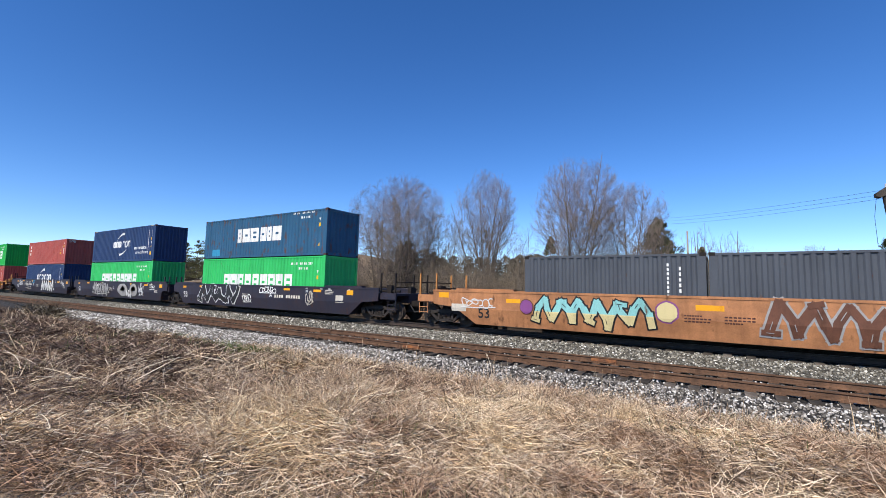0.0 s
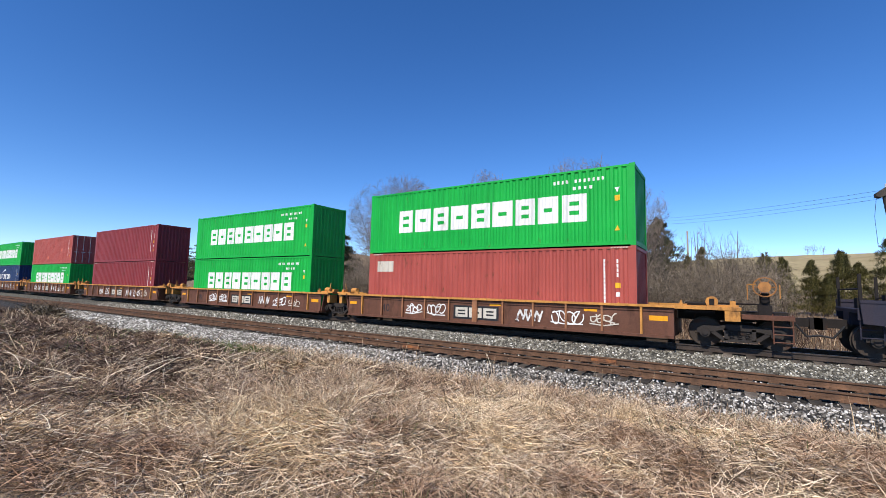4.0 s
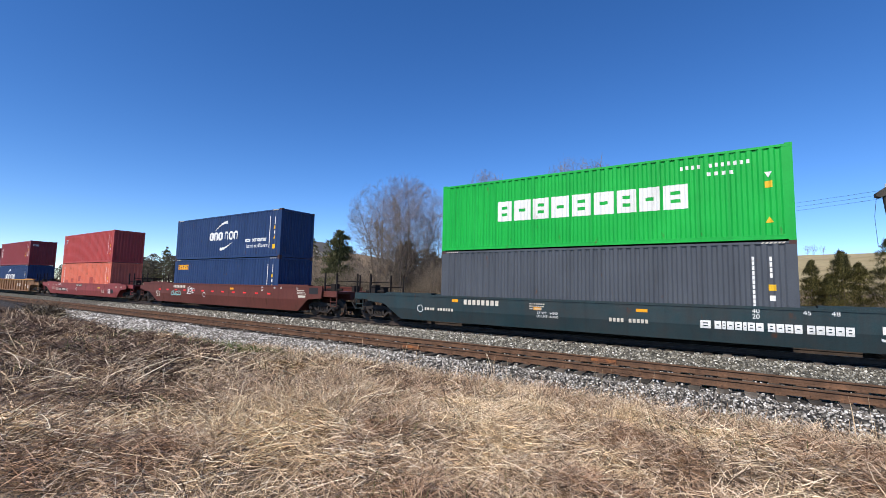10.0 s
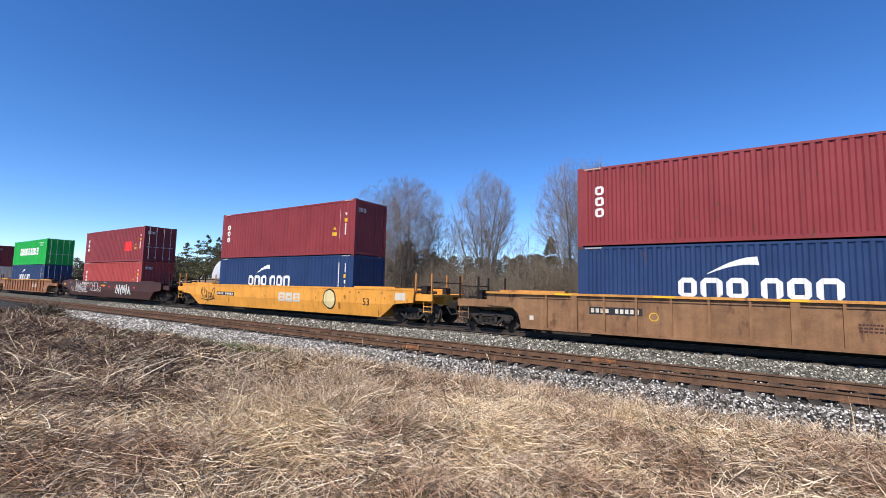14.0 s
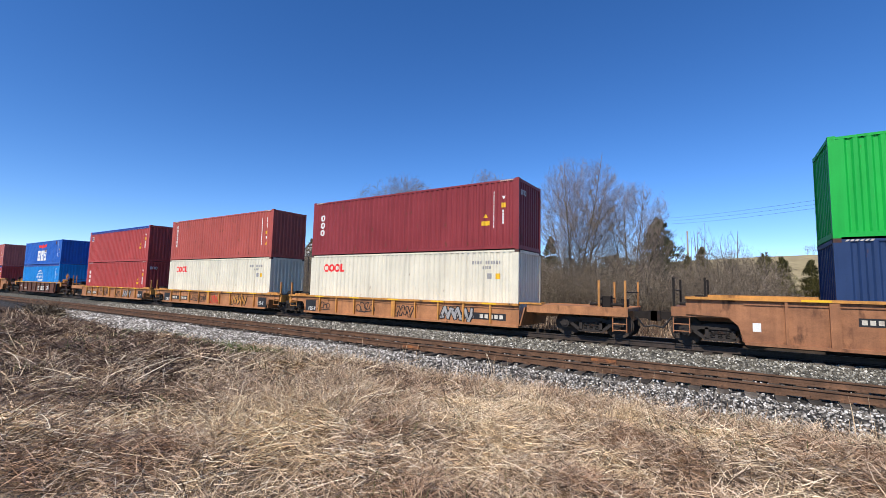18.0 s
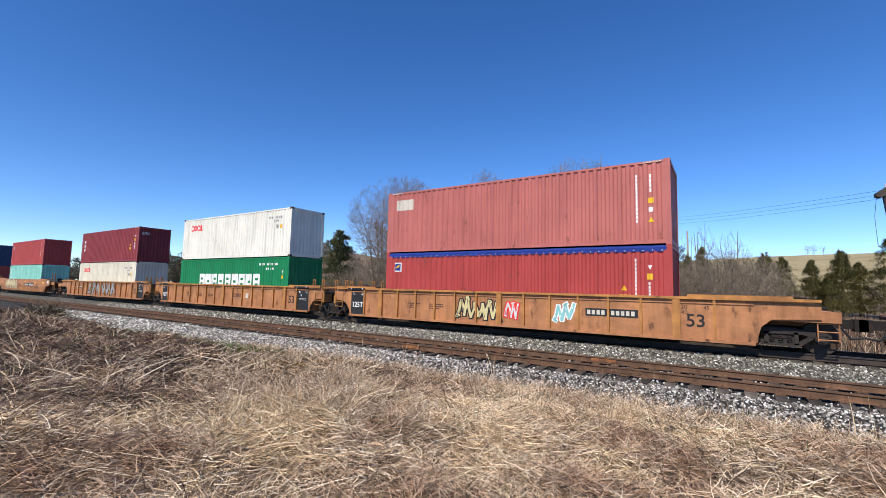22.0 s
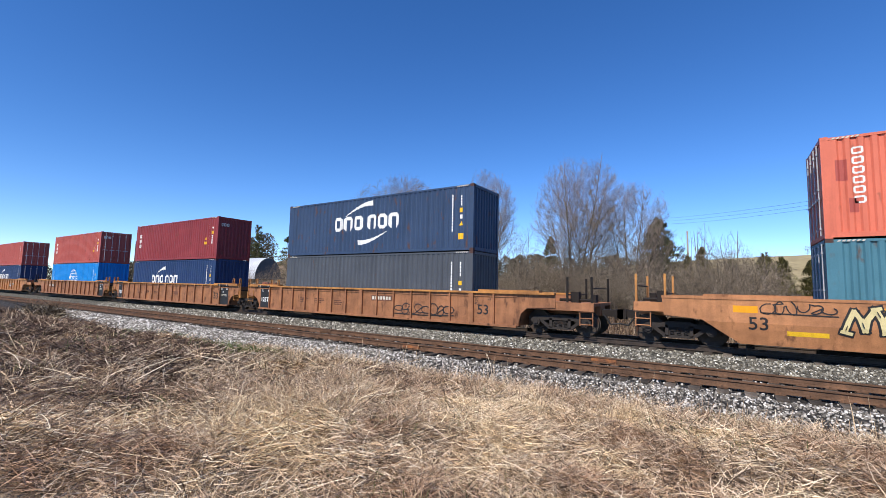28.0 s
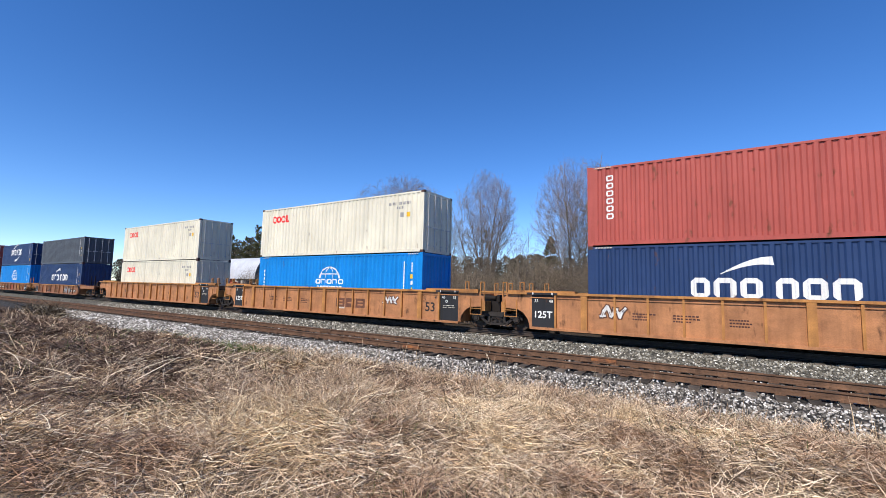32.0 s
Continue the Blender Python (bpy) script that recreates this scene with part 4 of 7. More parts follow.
def art_gear(ob, sx, x0, joint, colour, z, form, chord):
    """The short end structure above a truck shared with the next unit: box beam, hoops, ladder, brake parts."""
    def rng(a, b):
        return min(sx * a, sx * b), max(sx * a, sx * b)
    part("end_structure", Geo().box(*rng(x0, joint - 0.12), -0.55, 0.55, 0.8, z - 0.1).box(*rng(x0, joint - 0.45), -1.3, 1.3, z - 0.14, z - 0.06), "truck_steel", ob)
    for y in (-1.16, 1.16):
        part("socket_plate", Geo().box(*rng(joint - 0.55, joint - 0.36), y - 0.26, y + 0.26, z - 0.45, z - 0.05), chord if form != "smooth" else colour, ob)
    part("bearing_block", Geo().prism([(sx * (joint - 0.5), 0.72), (sx * (joint - 0.02), 0.72), (sx * (joint - 0.02), z - 0.3), (sx * (joint - 0.15), z - 0.08), (sx * (joint - 0.5), z - 0.04)], -0.75, 0.75), "truck_steel", ob, "dark cast joint over the shared truck")
    if form == "old":
        g = Geo().tube((sx * (joint - 0.8), -0.95, z + 0.2), (sx * (joint - 1.15), -0.95, z + 0.2), 0.13, sides=12).tube((sx * (joint - 0.3), -1.1, z + 0.1), (sx * (joint - 1.7), -1.1, z + 0.12), 0.025)
        g.prism([(sx * (joint - 1.5), z), (sx * (joint - 1.3), z), (sx * (joint - 1.4), z + 0.26)], -1.25, -1.15).box(*rng(joint - 0.42, joint - 0.28), -1.2, -0.9, z, z + 0.24).tube((sx * (joint - 0.62), -1.2, z), (sx * (joint - 0.55), -1.2, z + 0.55), 0.02)
        part("brake_gear", g, chord, ob, "pale yellow brake parts on the end plate")
        return
    hoop = shared("hoop", lambda: Geo().box(-0.1, -0.065, -0.025, 0.025, -0.12, 0.72).box(0.065, 0.1, -0.025, 0.025, -0.12, 0.72).box(-0.1, 0.1, -0.025, 0.025, 0.7, 0.735).mesh("grab_hoop"))
    stick = shared("stick", lambda: Geo().box(-0.045, 0.045, -0.03, 0.03, -0.12, 0.68).mesh("grab_hoop"))
    tint = "black_panel" if colour in ("car_navy",) else "chord_orange"
    for y in (-1.38, 1.38):
        for d in ((0.5, 1.22) if form != "forty_ribbed" else (0.48,)):
            part("grab_hoop", hoop if form == "ribbed" else stick, tint, ob, at=(sx * (joint - d), y, z))
    g = Geo()
    for d in (0.52, 1.02):
        g.tube((sx * (joint - d), -1.45, z - 0.62), (sx * (joint - d), -1.45, z + 0.06), 0.018)
    for k in range(2):
        g.tube((sx * (joint - 0.52), -1.45, z - 0.6 + 0.24 * k), (sx * (joint - 1.02), -1.45, z - 0.6 + 0.24 * k), 0.018)
    part("step_ladder", g, tint, ob)
    for y in (-1.03, 1.03):
        part("walkway", Geo().box(*rng(x0 - 0.1, joint - 0.4), y - 0.33, y + 0.33, z - 0.02, z + 0.015), "truck_steel", ob, "dark grated walkway")
    part("brake_cylinder", Geo().tube((sx * (joint - 0.3), -0.5, z + 0.06), (sx * (joint - 0.95), -0.5, z + 0.06), 0.11, sides=10).box(*rng(joint - 0.24, joint - 0.1), -0.62, -0.38, z - 0.1, z + 0.2), "truck_steel", ob)


def well_car(s, form, colour, left, right, label, marks=(), chord=None, wheel=""):
    """form: 'smooth' or 'ribbed' 53 ft, 'forty' 40 ft, 'old' 48 ft. left, right: ('free' or 'art', metres from the centre to the joint)."""
    ob = thing("well_car", label, "well car", "cars of the train")
    hb, top, bot = {"smooth": (8.15, 1.55, 0.2), "ribbed": (8.2, 1.53, 0.2), "forty": (6.15, 1.3, 0.22), "old": (7.2, 1.24, 0.22), "forty_ribbed": (6.2, 1.08, 0.2)}[form if form != "smooth_low" else "smooth"]
    if form == "smooth_low":
        form, top = "smooth", 1.3
    chord = chord or colour
    yo = 1.5
    joints = {-1: left, 1: right}
    poly_top, poly_low = [], []
    for sx in (-1, 1):
        kind, dist = joints[sx]
        if form == "smooth":
            pts = [(hb, bot), (hb + 0.95, 0.86), (hb + 2.0, 0.95), (hb + 2.05, top)] if kind == "free" else [(hb - 0.1, bot), (hb + 0.45, 0.92), (dist - 0.5, 0.98), (dist - 0.5, top - 0.12), (dist - 0.72, top)]
        elif kind == "free" and form == "ribbed":
            pts = [(hb, bot), (hb + 0.15, 0.72), (hb + 0.4, 0.95), (hb + 1.5, 1.0), (hb + 1.5, top)]
        elif kind == "free":
            pts = [(hb, bot), (hb, top - 0.02), (hb + 0.02, top)]
        elif form == "ribbed":
            pts = [(hb, bot), (hb + 0.1, 0.52), (hb + 0.28, 0.76), (hb + 0.52, 0.89), (dist - 0.42, 0.93), (dist - 0.42, top - 0.2), (dist - 0.6, top - 0.14), (dist - 0.64, top)]
        elif form == "forty_ribbed":
            pts = [(hb - 0.2, bot), (hb + 0.2, 0.74), (dist - 0.4, 0.78), (dist - 0.4, top)]
        else:
            pts = [(hb, bot), (hb + 0.02, top - 0.12), (dist - 0.38, top - 0.12), (dist - 0.38, top)]
        if sx > 0:
            poly_top = pts
        else:
            poly_low = [(-a, b) for a, b in reversed(pts)]
    outline = poly_low + poly_top
    ribbed = form != "smooth"
    face = yo - (0.09 if ribbed else 0.0)
    fold = top * 0.53
    for sy in (-1, 1):
        y0, y1 = (sy * face, sy * (face - 0.03))
        g = Geo().prism(outline if ribbed else clip_z(outline, fold, 9), min(y0, y1), max(y0, y1))
        if not ribbed:
            lower = Geo().prism(clip_z(outline, -9, fold), min(y0, y1), max(y0, y1))
            n = len(g.v)
            g.v += [(x, y - sy * TILT * (fold - z), z) for x, y, z in lower.v]
            g.f += [tuple(n + k for k in f) for f in lower.f]
        part("side_sill", g, colour, ob)
    xl, xr = outline[len(poly_low) - len(poly_low)][0], poly_top[-1][0]
    xl = poly_low[0][0]
    for sy in (-1, 1):
        part("top_chord", Geo().box(xl, xr, min(sy * (face - 0.06), sy * (yo + 0.02)), max(sy * (face - 0.06), sy * (yo + 0.02)), top - 0.06, top + 0.02), chord, ob)
        if ribbed:
            part("shelf_bar", Geo().box(-hb, hb, min(sy * face, sy * (face + 0.035)), max(sy * face, sy * (face + 0.035)), top - 0.19, top - 0.15), colour, ob)
            part("bottom_chord", Geo().box(-hb, hb, min(sy * face, sy * yo), max(sy * face, sy * yo), bot - 0.02, bot + 0.07), colour, ob)
    if ribbed:
        step = {"ribbed": 1.03, "forty": 1.47, "old": 1.25, "forty_ribbed": 1.25}[form]
        n = int(hb / step)
        rib = shared(("rib", form), lambda: Geo().box(-0.035, 0.035, -0.045, 0.045, bot + 0.07, top - 0.02).mesh("rib"))
        wide = shared(("wrib", form), lambda: Geo().box(-0.11, 0.11, -0.05, 0.05, bot + 0.07, top - 0.02).mesh("rib"))
        for i in range(-n, n + 1):
            part("rib", wide if i == 0 or (form == "ribbed" and abs(i) == 6) else rib, chord if (form == "old" and abs(i) == n) or (form in ("ribbed", "forty_ribbed") and colour == "car_orange") else "car_rust" if form == "old" else colour, ob, at=(i * step, -yo + 0.045, 0))
            part("rib", rib, colour, ob, at=(i * step, yo - 0.045, 0))
    if form in ("ribbed", "forty_ribbed", "forty") and chord == "chord_yellow":
        for k in range(5):
            part("reflector", shared("stripe", lambda: Geo().box(-0.32, 0.32, -0.003, 0.0, -0.03, 0.03).mesh("reflector")), "mark_yellow", ob, "bright yellow reflective strip", at=(hb * (-0.8 + 0.4 * k), -yo - 0.021, top - 0.02))
    # well floor, cross beams and sloping bulkheads
    part("floor", Geo().box(-hb, hb, -1.33, -1.1, 0.2, 0.3).box(-hb, hb, 1.1, 1.33, 0.2, 0.3).box(-hb, hb, -0.25, 0.25, 0.22, 0.3), "truck_steel", ob)
    for i in range(5):
        part("cross_beam", shared("beam", lambda: Geo().box(-0.12, 0.12, -1.32, 1.32, 0.21, 0.345).mesh("cross_beam")), "truck_steel", ob, at=((i - 2) * hb * 0.48, 0, 0))
    for sx in (-1, 1):
        bare = form in ("forty", "old") and joints[sx][0] == "free"
        part("bulkhead", Geo().box(min(sx * (hb - 0.03), sx * hb), max(sx * (hb - 0.03), sx * hb), -1.3, 1.3, 0.25, top - 0.1) if bare else Geo().prism([(sx * hb, 0.25), (sx * (hb + 0.05), 0.25), (sx * (hb + 0.25), top - 0.1), (sx * (hb + 0.2), top - 0.1)], -1.38, 1.38), colour, ob)
        if not bare:
            part("cover_plate", Geo().box(min(sx * (hb - 1.7), sx * (hb + 0.9)), max(sx * (hb - 1.7), sx * (hb + 0.9)), -1.47, -1.12, top + 0.02, top + 0.09) if form in ("ribbed", "smooth") else Geo().box(min(sx * hb, sx * (hb + 0.9)), max(sx * hb, sx * (hb + 0.9)), -1.4, -1.1, top + 0.02, top + 0.08), chord, ob)
        kind, dist = joints[sx]
        z = min(top, {"smooth": 1.32, "ribbed": 1.2, "forty": 1.22, "old": 1.2, "forty_ribbed": 1.08}[form])
        if bare:
            old_end(ob, sx, hb, dist, colour, chord, top - 0.04, (wheel == "R" and sx > 0) or (wheel == "L" and sx < 0))
            truck_parts(ob, sx * (dist - 1.95))
        elif kind == "free":
            end_gear(ob, sx, hb + 0.3, dist - 0.65, colour, z, wheel=(wheel == "R" and sx > 0) or (wheel == "L" and sx < 0), posts=form not in ("forty", "old") and not (form == "ribbed" and colour == "car_orange"))
            truck_parts(ob, sx * (dist - 1.95))
        else:
            art_gear(ob, sx, hb + 0.1, dist, colour, z, form, chord)
            if sx < 0:
                truck_parts(ob, -dist)
    ysurf = -face
    CREASE[0] = 0.0 if ribbed else fold
    for m in marks:
        m(ob, ysurf, hb, top)
    CREASE[0] = 0.0
    BOXES.append((ob, s, 0.0))
    return ob


# painted marks of the cars: each returns a function of (car, plane, half length, top)
def note(text, x, z, size, material="mark_white", bold=0.0, wide=1.0):
    return lambda ob, y, hb, top: part("number", shared(("note", text, x, z, size, CREASE[0]), lambda: drape(words(text, x, z, size, bold, True, wide), 0.004, True).mesh("number")), material, ob, "painted figures", at=(0, y, 0))


def plate(x, z, w, h, material="mark_orange", name="reflector", label="orange reflective strip"):
    return lambda ob, y, hb, top: part(name, drape([rect(x - w / 2, x + w / 2, z - h / 2, z + h / 2)], 0.003, True), material, ob, label, at=(0, y, 0))


def code(x, z, w, h, n, back=None, material="mark_pale"):
    def put(ob, y, hb, top):
        if back:
            part("sign_panel", drape([rect(x - w / 2 - 0.06, x + w / 2 + 0.06, z - h * 0.75, z + h * 0.75)], 0.003, True), back, ob, "dark sign panel", at=(0, y, 0))
        part("painted_sign", drape(bars(x - w / 2, x + w / 2, z - h * 0.42, z + h * 0.42, n, 0.68), 0.006, True), material, ob, "row of painted sign bars", at=(0, y, 0))
    return put


def mark_blocks(x, z, w, h, widths, material="mark_white", back=None):
    def put(ob, y, hb, top):
        if back:
            part("sign_panel", drape([rect(x - w / 2 - 0.1, x + w / 2 + 0.1, z - h * 0.7, z + h * 0.7)], 0.003, True), back, ob, "dark sign panel", at=(0, y, 0))
        part("trade_mark", drape(blocks(x - w / 2, x + w / 2, z - h / 2, z + h / 2, widths), 0.006, True), material, ob, "trade mark as plain bars", at=(0, y, 0))
    return put


def spray(x, z, w, h, n, fill, line, seed, low=None):
    return lambda ob, y, hb, top: graffiti(ob, x, z, w, h, n, fill, line, y, seed, low)


def tag_line(x, z, w, h, material, seed, strokes=9, thick=0.03):
    return lambda ob, y, hb, top: scrawl(ob, x, z, w, h, material, y, seed, strokes, thick)


def circle(x, z, r, material="mark_white"):
    return lambda ob, y, hb, top: part("sign_ring", drape(ring(x, z, r, 0.025), 0.005, True), material, ob, at=(0, y, 0))


def small_print(x, z, seed, material="mark_pale"):
    rnd = random.Random(seed)
    return lambda ob, y, hb, top: part("painted_sign", drape([r for i in range(3) for r in bars(x, x + rnd.uniform(0.45, 0.8), z - i * 0.09, z - i * 0.09 + 0.045, 7, 0.75)], 0.004, True), material, ob, "small print as bars", at=(0, y, 0))


def load_scale(sx, hb, top):
    """The feet scale painted near an end: 40, 45, 48 and 53."""
    out = [note("53", sx * (hb + 0.05), top - 0.2, 0.13), note("48", sx * (hb - 1.35), top - 0.2, 0.13), note("45", sx * (hb - 1.95), top - 0.2, 0.13), note("40", sx * (hb - 3.1), top - 0.2, 0.13), note("20", sx * (hb - 3.1), top - 0.36, 0.13)]
    return out


def black_end(sx, hb, text=""):
    """A black information panel at the end of a ribbed unit."""
    x = sx * (hb - 0.52)
    out = [plate(x, 0.87, 0.92, 1.2, "black_panel", "sign_panel", "black information panel"), ]
    if text:
        out += [lambda ob, y, h, top: note(text, x, 0.62, 0.24, bold=0.008)(ob, y - 0.004, h, top)]
    else:
        out += [lambda ob, y, h, top: code(x, 0.9, 0.55, 0.04, 9)(ob, y - 0.004, h, top), lambda ob, y, h, top: code(x, 0.82, 0.6, 0.04, 12)(ob, y - 0.004, h, top), lambda ob, y, h, top: circle(x - 0.12, 1.08, 0.06)(ob, y - 0.004, h, top)]
    out += [lambda ob, y, h, top: part("sign_panel", drape([rect(x - 0.62, x + 0.56, top - 0.059, top + 0.019)], 0.003, True), "black_panel", ob, "black stretch of the top rail", at=(0, -1.52, 0)),
            lambda ob, y, h, top: part("marking", drape([rect(x - 0.4, x - 0.36, top - 0.058, top + 0.018), rect(x + 0.34, x + 0.38, top - 0.058, top + 0.018)], 0.006, True), "mark_white", ob, "white ticks", at=(0, -1.52, 0))]
    out += [lambda ob, y, h, top: note("48" if sx > 0 else "53", x - 0.28, 1.19, 0.11)(ob, y - 0.004, h, top), lambda ob, y, h, top: note("53" if sx > 0 else "48", x + 0.28, 1.19, 0.11)(ob, y - 0.004, h, top)]
    return out


# ---- the train, from its head: s is the left end of each load, metres at half time ----
TTX3 = [1.2, 1.2, 1.2]


def build_train():
    # s of the load's left end, form, colour, label, marks, chord, load(top, bottom)
    cars = car_list()
    centres = [c["s"] + HALF for c in cars]
    for i, c in enumerate(cars):
        right = ("free", 11.7) if i == 0 else (c["r"], (centres[i - 1] - centres[i]) / 2)
        left = (c["l"], (centres[i] - centres[i + 1]) / 2) if i + 1 < len(cars) else (c["l"], 9.72 if c["l"] == "art" else 11.7)
        well_car(centres[i], c["form"], c["colour"], left, right, c["label"], c["marks"], c.get("chord"), c.get("wheel", ""))
        z = 0.358
        for k, (colour, marks, label, kw) in enumerate(c["load"]):
            container(c["s"], z, colour, marks, label, **kw)
            z += (LOW if kw.get("high") is False else HIGH)
        for x0, colour, label in c.get("short", ()):
            short_container(x0, 0.358, colour, label)


def short_container(s_left, z, colour, label):
    """A 20 ft box."""
    H, half = LOW, 3.03
    ob = thing("shipping_container", label, "shipping container", "containers on the train")
    n = 20
    side = shared("side20", lambda: sheet(n * PITCH_W, PITCH_W, CREST, 0.04, n, 0.16, H - 0.1).mesh("side_panel"))
    part("side_panel", side, colour, ob, at=(0, -WIDE + 0.006, 0))
    part("side_panel", side, colour, ob, at=(0, WIDE - 0.006, 0), turn=(0, 0, math.pi))
    for sx in (-1, 1):
        part("end_panel", shared(("end", False), lambda: sheet(2.24, 0.249, [(c * 0.9, d) for c, d in CREST], 0.045, 9, 0.17, H - 0.14).mesh("end_panel")), colour, ob, at=(sx * (half - 0.03), 0, 0), turn=(0, 0, sx * math.pi / 2))
        for sy in (-1, 1):
            part("corner_post", Geo().box(-0.12, 0.12, -0.06, 0.06, 0.11, H - 0.11), colour, ob, at=(sx * (half - 0.125), sy * (WIDE - 0.062), 0))
            for zc in (0.0, H - 0.118):
                part("corner_casting", casting(), "truck_steel", ob, at=(sx * (half - 0.089), sy * (WIDE - 0.081), zc))
    for sy in (-1, 1):
        part("bottom_rail", Geo().box(-2.85, 2.85, -0.03, 0.03, 0.03, 0.17), colour, ob, at=(0, sy * (WIDE - 0.033), 0))
        part("top_rail", Geo().box(-2.85, 2.85, -0.03, 0.03, H - 0.1, H - 0.03), colour, ob, at=(0, sy * (WIDE - 0.032), 0))
    part("roof", Geo().box(-2.9, 2.9, -1.17, 1.17, H - 0.07, H - 0.035), colour, ob)
    part("underframe", Geo().box(-2.9, 2.9, -1.15, 1.15, 0.05, 0.15), "truck_steel", ob)
    part("marking", drape(stack(1.95, 0.7, 2.3, 11, 0.06, 0.66) + stack(2.3, 1.3, 2.2, 5, 0.06, 0.66), flat=True), "mark_white", ob, "white sign bars", at=(0, -WIDE + 0.002, 0))
    part("marking", drape([rect(2.22, 2.38, 0.9, 1.08)], flat=True), "mark_yellow", ob, "yellow plate", at=(0, -WIDE + 0.002, 0))
    BOXES.append((ob, s_left + half, z))


def box40(colour, marks, label, **kw):
    return (colour, marks, label, kw)


def car_list():
    green = lambda m="evg", **kw: box40("green", [m, "id_evg"], "bright green steel container with white sign bars", **kw)
    lightgreen = lambda m="evg_low", **kw: box40("lightgreen", [m, "id_evg"], "light green sun-bleached container with white sign bars", **kw)
    cma = lambda m="cma", c="navy", **kw: box40(c, [m, "id_cma"], "navy blue container with white swoosh and sign bars", **kw)
    texc = lambda c="maroon", extra=(), **kw: box40(c, ["tex", "id_tex", *extra], "dark red container with upright white sign bars", end_marks=kw.pop("end_marks", "t"), **kw)
    oocl = lambda c="cream", **kw: box40(c, ["oocl", "id_oocl"], "cream white container with small red rings", **kw)
    cosco = lambda **kw: box40("cosco", ["cosco", "id_cma"], "bright blue container with white globe-shaped mark", **kw)
    red = lambda c="redbrown", m=(), text="weathered brick-red corrugated container", **kw: box40(c, [*m, "id_v"], text, **kw)
    triton = lambda c="redbrown", m=(), **kw: box40(c, ["triton", "id_v", *m], "brick-red container with upright cream sign bars", **kw)
    cars = []

    def add(s, form, colour, l, r, label, load, marks=(), **kw):
        flat = []
        for m in marks:
            flat += m if isinstance(m, list) else [m]
        cars.append(dict(s=s, form=form, colour=colour, l=l, r=r, label=label, load=load, marks=flat, **kw))

    hs, hr = 8.15, 8.2
    pale_panel = lambda x, z, w, h: plate(x, z, w, h, "mark_pale", "sign_panel", "pale sign panel")
    white_panel = lambda x, z, w, h: plate(x, z, w, h, "mark_white", "sign_panel", "white sign panel")
    dark_panel = lambda x, z, w, h: plate(x, z, w, h, "black_panel", "sign_panel", "black information panel")
    # an orange smooth-sided car with graffiti and two short grey boxes
    add(300.42, "smooth", "car_orange", "free", "free", "orange smooth-sided well car with large graffiti", [],
        [note("53", -7.74, 0.48, 0.38, "mark_black", 0.01), plate(-6.45, 1.2, 0.6, 0.15), plate(-9.65, 1.35, 0.5, 0.22), plate(0.03, 1.21, 0.75, 0.17), spray(-5.67, 0.42, 4.2, 1.05, 5, "spray_aqua", "mark_black", 3, "spray_cream"),
         spray(-1.5, 0.65, 0.7, 0.75, 1, "spray_cream", "spray_violet", 5), spray(-6.2, 0.7, 0.6, 0.6, 1, "spray_violet", "car_brown", 8), spray(1.22, 0.35, 4.6, 1.1, 5, "car_brown", "spray_grey", 6),
         tag_line(-8.75, 0.85, 1.5, 0.5, "spray_white", 7, 20, 0.07), plate(-8.9, 0.85, 0.7, 0.3, "mark_pale", "graffiti", "sprayed patch"), small_print(-0.66, 0.93, 1, "car_dark"), small_print(0.4, 0.93, 2, "car_dark")],
        short=((300.42, "slate", "slate grey twenty-foot container in the well"), (306.55, "slate", "slate grey twenty-foot container in the well")))
    # three navy units on shared trucks
    navy_marks = lambda: [note("53", -7.65, 0.64, 0.36, bold=0.006), plate(-7.8, 1.32, 0.4, 0.14), plate(-5.6, 1.38, 0.5, 0.12), plate(-2.4, 1.38, 0.45, 0.12), plate(3.38, 1.37, 0.55, 0.12), plate(5.9, 1.34, 0.6, 0.13), plate(8.3, 1.3, 0.45, 0.24),
                          *load_scale(1, hs, 1.6), small_print(6.5, 1.36, 3), small_print(7.3, 0.95, 4), circle(-1.7, 0.95, 0.12), small_print(-0.9, 0.98, 5)]
    add(276.89, "smooth", "car_navy", "art", "free", "dark navy smooth-sided well car with white graffiti", [lightgreen("evg_low"), box40("faded", ["italia", "id_evg"], "rust-streaked faded blue container with white sign bars", high=False)],
        [*navy_marks(), code(3.45, 0.96, 2.3, 0.2, 11), note("A", 1.95, 0.9, 0.24), spray(-6.0, 0.38, 4.9, 1.12, 4, "black_panel", "mark_white", 11), tag_line(-0.8, 0.5, 0.8, 0.5, "mark_white", 12, 12, 0.04), tag_line(0.9, 1.1, 1.5, 0.4, "mark_white", 13, 18, 0.06), tag_line(5.0, 0.55, 0.6, 0.8, "mark_pale", 14, 12), pale_panel(7.57, 1.02, 0.55, 0.25)])
